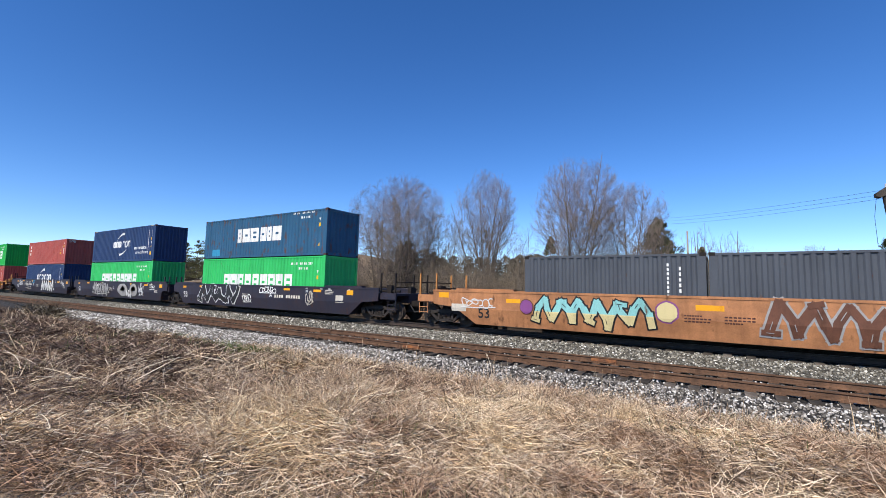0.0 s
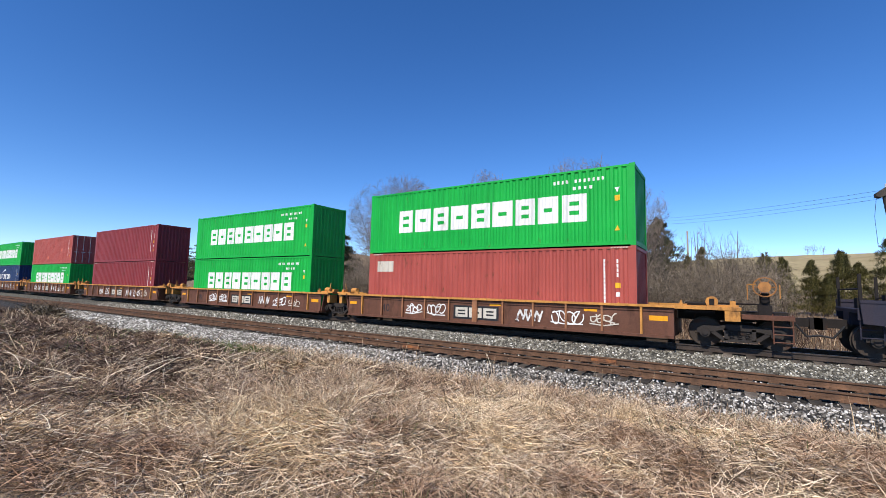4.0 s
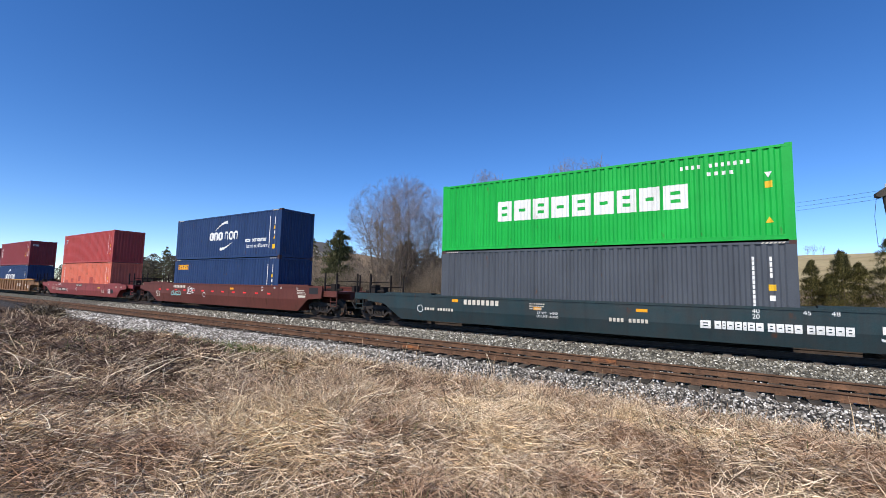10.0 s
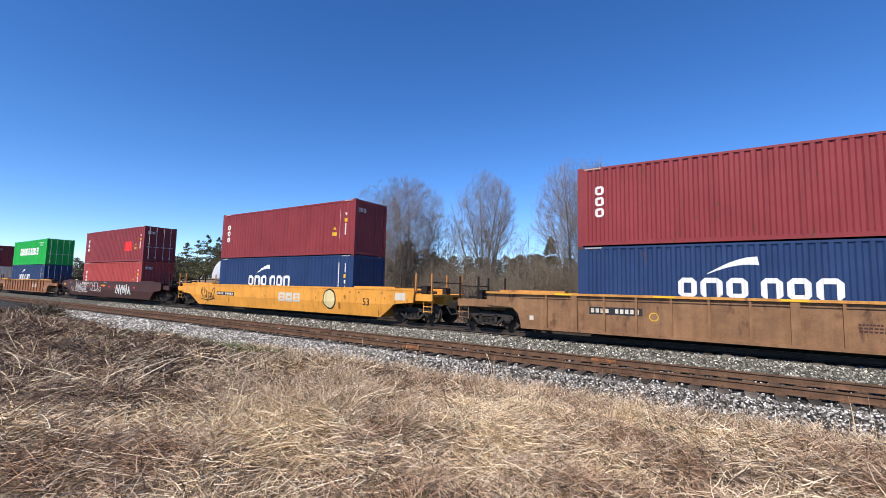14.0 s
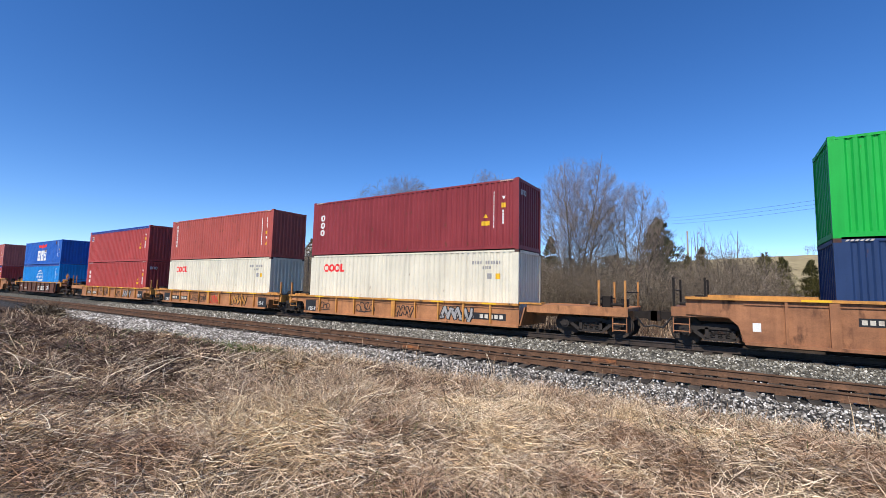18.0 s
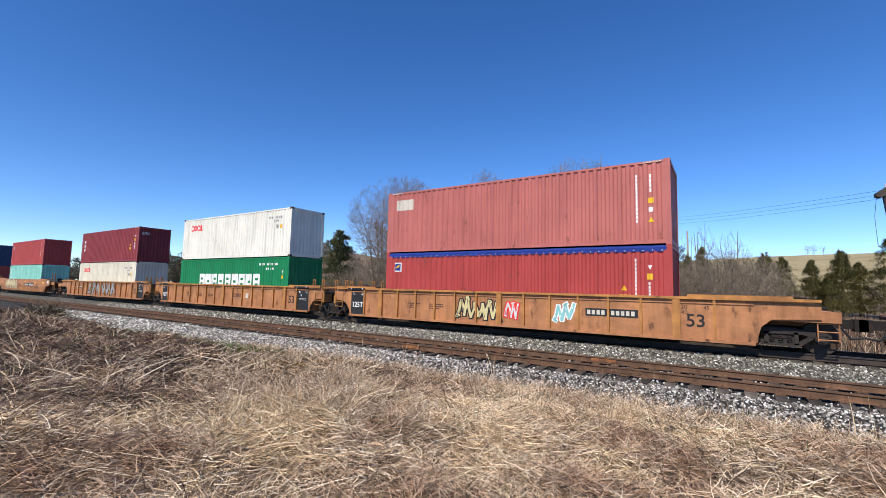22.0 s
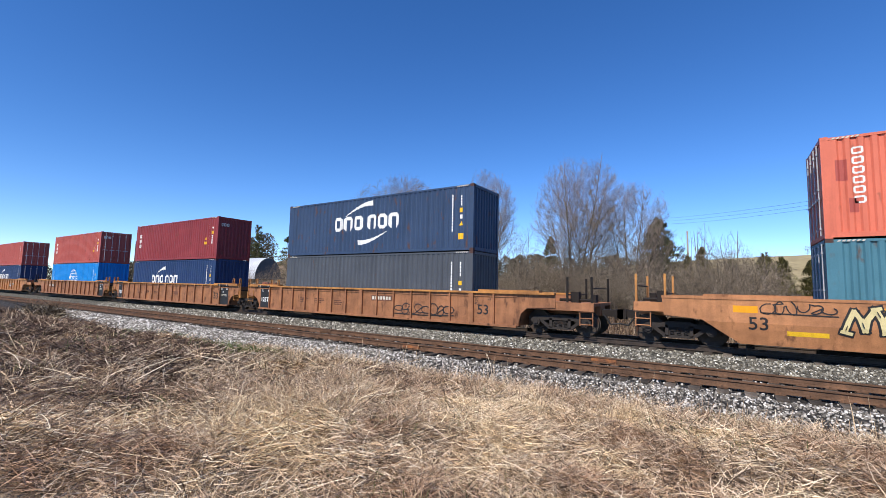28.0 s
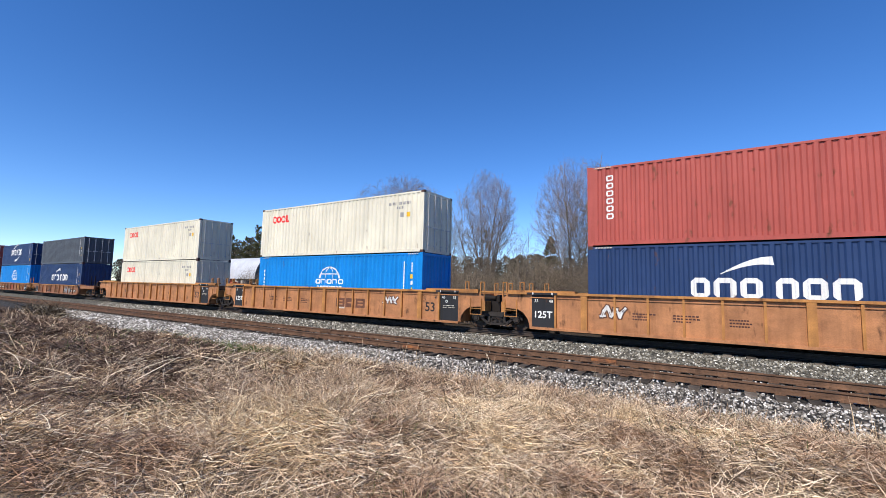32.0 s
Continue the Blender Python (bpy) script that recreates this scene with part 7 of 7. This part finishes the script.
# ---- the row of trees behind the main track ----
bare_tree("broad bare branching tree with grey-brown limbs", 12.6, 6, 5.4, 31, "twig", 0.35, on_ground(-25.0, 31.5), 5200, 0.12, 0.5, 0.62)
bare_tree("bare tree leaning over the brush", 11.2, 3, 3.6, 38, "twig", 0.4, on_ground(-30.2, 34), 1600, 0.25, 0.55, 0.4)
bare_tree("bare tree with an even oval crown and many stems", 13.3, 7, 3.6, 32, "twig", 0.8, on_ground(-18.9, 36), 2500, 0.12, 0.52, 0.4)
bare_tree("tall bare tree with many upright stems", 12.6, 7, 4.3, 33, "twig", 0.8, on_ground(-9.6, 34), 2900, 0.12, 0.52, 0.46)
bare_tree("bare tree with upright stems at the edge of the brush", 10.4, 6, 3.2, 34, "twig", 0.75, on_ground(-5.9, 35), 2600, 0.12, 0.5, 0.46)
bare_tree("smaller bare tree beside the tall ones", 9.0, 4, 2.9, 35, "twig_red", 0.5, on_ground(-21.6, 33), 900, 0.15, 0.5, 0.4)
bare_tree("low bare tree in the brush between taller ones", 7.2, 4, 2.6, 39, "twig_red", 0.5, on_ground(-14.2, 34), 800, 0.12, 0.5, 0.45)
bare_tree("thin bare sapling in the brush", 7.4, 3, 1.5, 36, "twig_red", 1.1, on_ground(-1.4, 41), 260, 0.2, 0.5, 0.2)
bare_tree("thin bare sapling in the brush", 6.8, 2, 1.4, 37, "twig_red", 1.1, on_ground(0.6, 41), 220, 0.2, 0.5, 0.2)
bare_tree("thin pale sapling in the brush", 6.4, 2, 1.2, 44, "twig", 1.1, on_ground(-2.6, 39), 180, 0.2, 0.5, 0.25)
proto = [bush("tangled grey-brown bare brush behind the tracks", 4.2, 9, 41, "twig_red", on_ground(-20, 30)), bush("tangled grey-brown bare brush behind the tracks", 3.4, 9, 42, "twig_red", on_ground(-15, 30.5)), bush("tangled reddish bare brush behind the tracks", 5.0, 9, 43, "twig_red", on_ground(-7.5, 32))]
rb_ = random.Random(8)
for i in range(74):
    x = -33 + i * 0.47 + rb_.uniform(-0.4, 0.4)
    y = rb_.uniform(29, 38)
    k = rb_.uniform(0.75, 1.15)
    o = copy_thing(proto[i % 3], pose(*on_ground(x, y), 0, 0, rb_.uniform(0, 360)))
    o.scale = (k, k, k * (1.0 if x < -2 else 0.9))
for i in range(12):
    x, k = -13 + i * 1.35 + rb_.uniform(-0.4, 0.4), rb_.uniform(0.85, 1.1)
    o = copy_thing(proto[2 if i % 3 else 0], pose(*on_ground(x, rb_.uniform(35, 42)), 0, 0, rb_.uniform(0, 360)))
    o.scale = (k, k, k)
for x, y, k in ((0.2, 36.5, 1.2), (1.1, 35.6, 1.0), (1.9, 36.8, 1.0), (2.5, 35.5, 0.9), (1.5, 37.6, 1.0), (-0.6, 36, 1.0)):
    o = copy_thing(proto[2 if k > 1.1 else 0], pose(*on_ground(x, y), 0, 0, rb_.uniform(0, 360)))
    o.scale = (0.75, 0.75, k)
for i in range(7):
    x = -60 + i * 3.6 + rb_.uniform(-0.5, 0.5)
    o = copy_thing(proto[i % 3], pose(*on_ground(x, rb_.uniform(36, 44)), 0, 0, rb_.uniform(0, 360)))
conifer("dark green cedar between bare trees", 6.9, 1.9, 51, "needle", on_ground(-15.2, 44))
conifer("dark green pine beside the bare trees", 8.4, 3.6, 52, "needle", on_ground(-5.2, 46), 11000, 0.95)
conifer("spreading green pine beside the bare tree", 8.4, 3.0, 53, "needle", on_ground(-40.4, 38), 9000, 0.6)
conifer("green pine at the foot of the bare tree", 6.4, 2.6, 54, "needle", on_ground(-27.5, 35.5), 7000, 0.7)
for x, y, h, r, sd in ((-1.5, 42, 5.2, 1.5, 61), (0.6, 44, 4.4, 1.4, 62), (5.5, 42, 4.0, 1.3, 63), (7.1, 41.5, 4.7, 1.6, 64), (9.3, 40, 5.4, 1.9, 65), (6.3, 41, 3.0, 1.3, 66), (11.2, 41, 4.8, 1.7, 67), (-2.6, 43, 4.6, 1.2, 68), (2.6, 40, 4.6, 1.5, 69), (3.6, 40.5, 4.2, 1.4, 70), (8.2, 42.5, 3.8, 1.5, 75)):
    conifer("yellow-green cedar at the field's edge", h, r, sd, "cedar", on_ground(x, y), 9500, 0.95)
for x, y, h, sd in ((1.9, 37.5, 5.0, 71), (2.7, 38, 4.7, 72), (3.3, 38.5, 4.2, 73), (1.0, 38, 4.0, 74)):
    bare_tree("dense bare shrub-like tree", h, 5, 1.2, sd, "twig_red", 0.4, on_ground(x, y), 420, 0.08, 0.5, 0.5)

# dry grass strip in front of the brush
sown(34000, -70, 14, 21.5, 34, 27, lambda x, y: 0.55 + 0.45 * clump(x, y, 0.5), 0.4, 1.1, 0.0, 0.6, 0.012, "straw_brown", "tall dead grass and weeds behind the tracks", 0.3, 2)
sown(9000, -48, -13, 5.5, 10.6, 28, lambda x, y: (y < edge_y(x) - 1.6) * (0.3 + 0.7 * clump(x, y, 0.4)), 0.2, 0.5, 0.1, 1.0, 0.008, "straw_brown", "standing dead weeds along the siding", 0.3, 2, 0.0, False, "dead_weeds")
sown(26000, -44, 3.0, 27, 42, 29, lambda x, y: 0.25 + 0.75 * clump(x, y, 0.35, 2.0), 0.7, 2.3, 0.0, 0.7, 0.007, "bramble", "dense dead brambles under the bare brush", 0.5, 2, 0.0, False, "brambles")
xy_ = np.random.default_rng(6).normal(0, 1, (500, 2)) * (0.75, 0.4) + (-36.5, 9.5)
blades("brush_pile", xy_, r0.uniform(0.4, 1.2, 500), r0.uniform(0.5, 1.5, 500), np.full(500, 0.04), "bramble", "low dark pile of cut brush", 33, 0.2, 2, 0.5, "brush pile")
# pale field on the hill
hx = np.linspace(-60, 260, 60)
hy = np.linspace(85, 330, 50)
HX, HY = np.meshgrid(hx, hy, indexing="ij")
hv = np.stack([HX, HY, ground_z(HX, HY) + 0.15], -1).reshape(-1, 3)
hi_, hj_ = np.meshgrid(np.arange(59), np.arange(49), indexing="ij")
hf = np.stack([hi_ * 50 + hj_, (hi_ + 1) * 50 + hj_, (hi_ + 1) * 50 + hj_ + 1, hi_ * 50 + hj_ + 1], -1).reshape(-1, 4)
tagged(bulk("hill_field", hv, hf, "hill_grass", True), "pale dry grass field on a far hill", "field", kind="structure")
for x, y, h, sd in ((22.5, 178, 3.6, 81), (26.5, 180, 3.2, 82), (24.5, 182, 3.8, 83)):
    bare_tree("far bare tree on the hill", h, 4, h * 0.6, sd, "twig", 0.4, on_ground(x, y), 420, 0.1, 0.45, 0.4)

# ---- far woods, left of the view ----
def woods(name, label, n, seed, y0, y1, h0, h1, a0, a1):
    """A far wood of mixed crowns along the arc of bearings a0 to a1 (degrees left of straight ahead)."""
    rng = np.random.default_rng(seed)
    vs = []
    for i in range(n):
        a = radians(rng.uniform(a0, a1))
        y = rng.uniform(y0, y1)
        x, h = -math.tan(a) * y, rng.uniform(h0, h1)
        gz = float(ground_z(np.array(x), np.array(y)))
        m = 900
        t = rng.random(m)
        ang, rad = rng.uniform(0, 6.28, m), h * 0.34 * np.sin(np.clip(t, 0.04, 1) * math.pi * 0.92) * np.sqrt(rng.random(m))
        c = np.stack([x + rad * np.cos(ang), y + rad * np.sin(ang), gz + h * (0.05 + 0.95 * t)], -1)
        s = h * rng.uniform(0.016, 0.042, m)[:, None]
        d1 = rng.normal(0, 1, (m, 3))
        d2 = rng.normal(0, 1, (m, 3))
        d1 /= np.linalg.norm(d1, axis=1)[:, None]
        d2 /= np.linalg.norm(d2, axis=1)[:, None]
        vs.append(np.stack([c - d1 * s, c + d2 * s * 0.6, c + d1 * s, c - d2 * s * 0.6], 1).reshape(-1, 3))
    v = np.concatenate(vs)
    return tagged(bulk(name, v, np.arange(len(v)).reshape(-1, 4), "far_wood"), label, "wood", kind="stuff")


woods("far_wood", "distant dark winter wood beyond the shed", 140, 91, 82, 130, 8.5, 13.5, 55, 80)
woods("far_wood", "distant grey-brown winter wood behind the tracks", 60, 92, 90, 150, 5, 7.5, 20, 44)
woods("far_wood", "distant low winter wood beyond the brush", 40, 93, 60, 85, 4, 6.5, 6, 40)
for x, y, h, r, sd in ((-112, 74, 17.0, 3.4, 95), (-121, 76, 13.5, 4.0, 96), (-132, 78, 14.5, 4.2, 97), (-104, 78, 13.0, 4.4, 98), (-98, 82, 12.5, 4.4, 99), (-150, 80, 15.5, 4.6, 100), (-172, 84, 15, 5, 101), (-141, 79, 14, 4.6, 102), (-160, 82, 14.5, 5, 103), (-192, 86, 15, 5, 104)):
    conifer("tall dark evergreen behind the shed", h, r, sd, "needle", on_ground(x, y), 3500, 0.8)
slope_trees = [bare_tree("bare tree on the slope by the shed", h, 4, h * 0.36, sd, "twig_red", 0.5, on_ground(x, y), 520, 0.12, 0.5, 0.4) for x, y, h, sd in ((-62, 50, 7.0, 105), (-69, 56, 8.5, 106), (-88, 70, 10, 107))]
rs_ = random.Random(19)
for i in range(22):
    y = rs_.uniform(58, 92)
    x = -y * math.tan(radians(43.5 + 9.5 * i / 21 + rs_.uniform(-0.4, 0.4)))
    o = copy_thing(slope_trees[i % 3], pose(*on_ground(x, y), 0, 0, rs_.uniform(0, 360)))
    k = rs_.uniform(0.75, 1.1)
    o.scale = (k, k, k)
for i in range(12):
    y = rs_.uniform(46, 52)
    o = copy_thing(proto[i % 3], pose(*on_ground(-y * math.tan(radians(44 + 9 * i / 11)), y), 0, 0, rs_.uniform(0, 360)))

# ---- a house on the slope ----
house = thing("farm_house", "pale house with dark gabled roof among far trees", "house", at=Vector(on_ground(-128, 110)) - Vector((0, 0, 3.2)))
part("wall", Geo().box(-4.5, 4.5, -3.5, 3.5, -1, 4.0).prism([(-4.5, 4.0), (4.5, 4.0), (0, 7.6)], -3.5, -3.4).prism([(-4.5, 4.0), (4.5, 4.0), (0, 7.6)], 3.4, 3.5), "house_wall", house)
part("roof", Geo().prism([(-5.0, 3.7), (-4.6, 3.7), (0, 7.5), (4.6, 3.7), (5.0, 3.7), (0, 8.0)], -3.9, 3.9), "house_roof", house)
for x in (-2.2, 0.0, 2.2):
    w_ = part("window", Geo().box(x - 0.6, x + 0.6, -3.53, -3.5, 1.4, 2.9), "mark_black", house)
    part("frame", Geo().box(x - 0.7, x - 0.6, -3.55, -3.5, 1.3, 3.0).box(x + 0.6, x + 0.7, -3.55, -3.5, 1.3, 3.0), "mark_white", w_)

# ---- the arched farm shed ----
shed = thing("farm_shed", "arched farm shed with white ribbed metal roof", "shed", at=on_ground(-82.5, 52.25))
R = 2.95
arch = Geo()
N = 20
for i in range(31):
    x = -7.5 + 15.0 * i / 30
    rr = R + (0.06 if i % 2 else 0.0)
    arch.v += [(x, -rr * math.cos(math.pi * j / N), rr * 1.42 * math.sin(math.pi * j / N)) for j in range(N + 1)]
arch.f = [(i * (N + 1) + j, (i + 1) * (N + 1) + j, (i + 1) * (N + 1) + j + 1, i * (N + 1) + j + 1) for i in range(30) for j in range(N)]
part("roof", arch, "shed_roof", shed, "white ribbed metal arch roof")
for sx in (-1, 1):
    g = Geo()
    g.v = [(sx * 7.49, -R * 0.985 * math.cos(math.pi * j / N), R * 1.41 * math.sin(math.pi * j / N)) for j in range(N + 1)] + [(sx * 7.4, -R * 0.985 * math.cos(math.pi * j / N), R * 1.41 * math.sin(math.pi * j / N)) for j in range(N + 1)]
    g.f = [tuple(range(N + 1)), tuple(range(2 * N + 1, N, -1))]
    part("end_wall", g, "shed_end", shed, "dark grey end wall")
# rubbish and stored goods in front of the shed
rj = random.Random(5)
for i in range(7):
    x, y = -68 - i * 2.1 + rj.uniform(-1, 1), rj.uniform(44.5, 47.5)
    pile = thing("lumber_pile", "low pile of stored timber and scrap", "pile", "piles by the shed", at=on_ground(x, y))
    for k in range(5):
        a, b, c = rj.uniform(-1, 1), rj.uniform(-0.6, 0.6), rj.uniform(0.3, 0.9)
        part("stack_piece", Geo().box(a, a + rj.uniform(0.5, 1.4), b, b + rj.uniform(0.4, 1.0), 0, c), ("junk_red", "pale_wood", "pole_wood")[i % 3], pile)

# ---- poles and wires ----
def pole(label, x, y, top, r, arms, lean=0.0, material="pole_wood"):
    base = on_ground(x, y)
    ob = thing("utility_pole", label, "utility pole", "utility poles", at=base)
    h = top - base[2]
    part("shaft", Geo().tube((0, 0, -0.3), (lean * h, 0, h), r * 1.15, r * 0.85, 12), material, ob)
    for z, w in arms:
        part("crossarm", Geo().box(lean * h - w / 2, lean * h + w / 2, -r - 0.12, -r, h - z - 0.06, h - z + 0.06), material, ob)
        for k in range(4):
            part("insulator", shared("insul", lambda: Geo().tube((0, 0, 0), (0, 0, 0.1), 0.03, 0.05, 6).tube((0, 0, 0.1), (0, 0, 0.16), 0.05, 0.02, 6).mesh("insulator")), "galvanised", ob, at=(lean * h - w / 2 + 0.1 + (w - 0.2) * k / 3, -r - 0.06, h - z + 0.06))
    return ob


p1 = pole("dark wooden utility pole with bracket at its top", 6.84, 26.0, 6.25, 0.25, (), lean=-0.11)
ph = 6.25 - p1.location.z
px_ = -0.11 * ph
part("bracket", Geo().prism([(px_ - 0.42, ph - 0.2), (px_ - 0.27, ph - 0.26), (px_ + 0.35, ph + 0.02), (px_ + 0.35, ph + 0.22), (px_ - 0.08, ph + 0.2), (px_ - 0.4, ph - 0.04)], -0.2, 0.2), "pole_wood", p1, "dark steel bracket")
part("insulator", Geo().tube((px_ - 0.05, 0, ph + 0.2), (px_ - 0.05, 0, ph + 0.36), 0.05, 0.035, 8), "galvanised", p1)
part("ground_wire", Geo().tube((px_ - 0.4, -0.1, ph - 0.25), (px_ - 0.48, -0.05, ph - 1.1), 0.008, sides=4).tube((px_ - 0.48, -0.05, ph - 1.1), (px_ - 0.42, 0, ph - 2.4), 0.008, sides=4), "wire", p1)
pole("pale thin wooden pole beyond the brush", -3.6, 60, 9.2, 0.11, (), material="pale_wood")
pole("wooden pole with a crossarm near the shed", -54.6, 45, 6.3, 0.16, ((0.3, 2.3),))
pole("thin dark pole by the tracks", -154, 60, 14.0, 0.3, ())


def wire(a, b, sag, r=0.014):
    g = Geo()
    a, b = Vector(a), Vector(b)
    pts = [a.lerp(b, i / 16) - Vector((0, 0, sag * 4 * (i / 16) * (1 - i / 16))) for i in range(17)]
    for p, q in zip(pts, pts[1:]):
        g.tube(p, q, r, sides=4, caps=False)
    ob = tagged(new("power_line", g.mesh("power_line")), "thin dark power line between the poles", "power line", "power lines")
    ob.data.materials.append(MATS["wire"])
    return ob


for dz, dy in ((0.0, 0.0), (-0.32, 0.2), (-0.75, -0.1)):
    wire((6.05, 26 + dy, 6.34 + dz * 0.5), (-8.6, 66 + dy, 11.9 + dz), 0.25 - dz * 0.1, 0.007)


# ---- what moves: the train rolls past, its wheels turn ----
def motions():
    # small unevenness of the run: seconds, metres ahead of the smooth motion
    drift = ((0, -0.06), (1, -0.1), (2, 0.1), (3, 0.06), (6, -0.05), (7, -0.01), (8, 0.14), (9, 0.21), (10, 0.3), (11, 0.38), (12, 0.29), (12.5, -0.04), (13, -0.37), (14, -0.33), (17, -0.25),
             (18, -0.21), (19, -0.15), (20, 0.01), (21, 0.12), (23, 0.16), (25, 0.17), (28, -0.26), (29, -0.14), (30, 0.08), (31, 0.21), (32, 0.33))
    for ob, s, z in BOXES:
        walk(ob, [(t, pose(s + gone(t) + d, YC, z)) for t, d in drift])
    for sx, wheels in WHEELS.items():
        turns = [(k / FPS, pose(sx * 0.9, 0, 0.452, 0, math.degrees(gone(k / FPS) / 0.452) % 360, 0)) for k in range(32 * FPS + 1)]
        walk(wheels[0], turns)
        keys = wheels[0].animation_data
        for w in wheels[1:]:
            w.rotation_mode = "QUATERNION"
            w.animation_data_create()
            w.animation_data.action = keys.action
            w.animation_data.action_slot = keys.action_slot


motions()
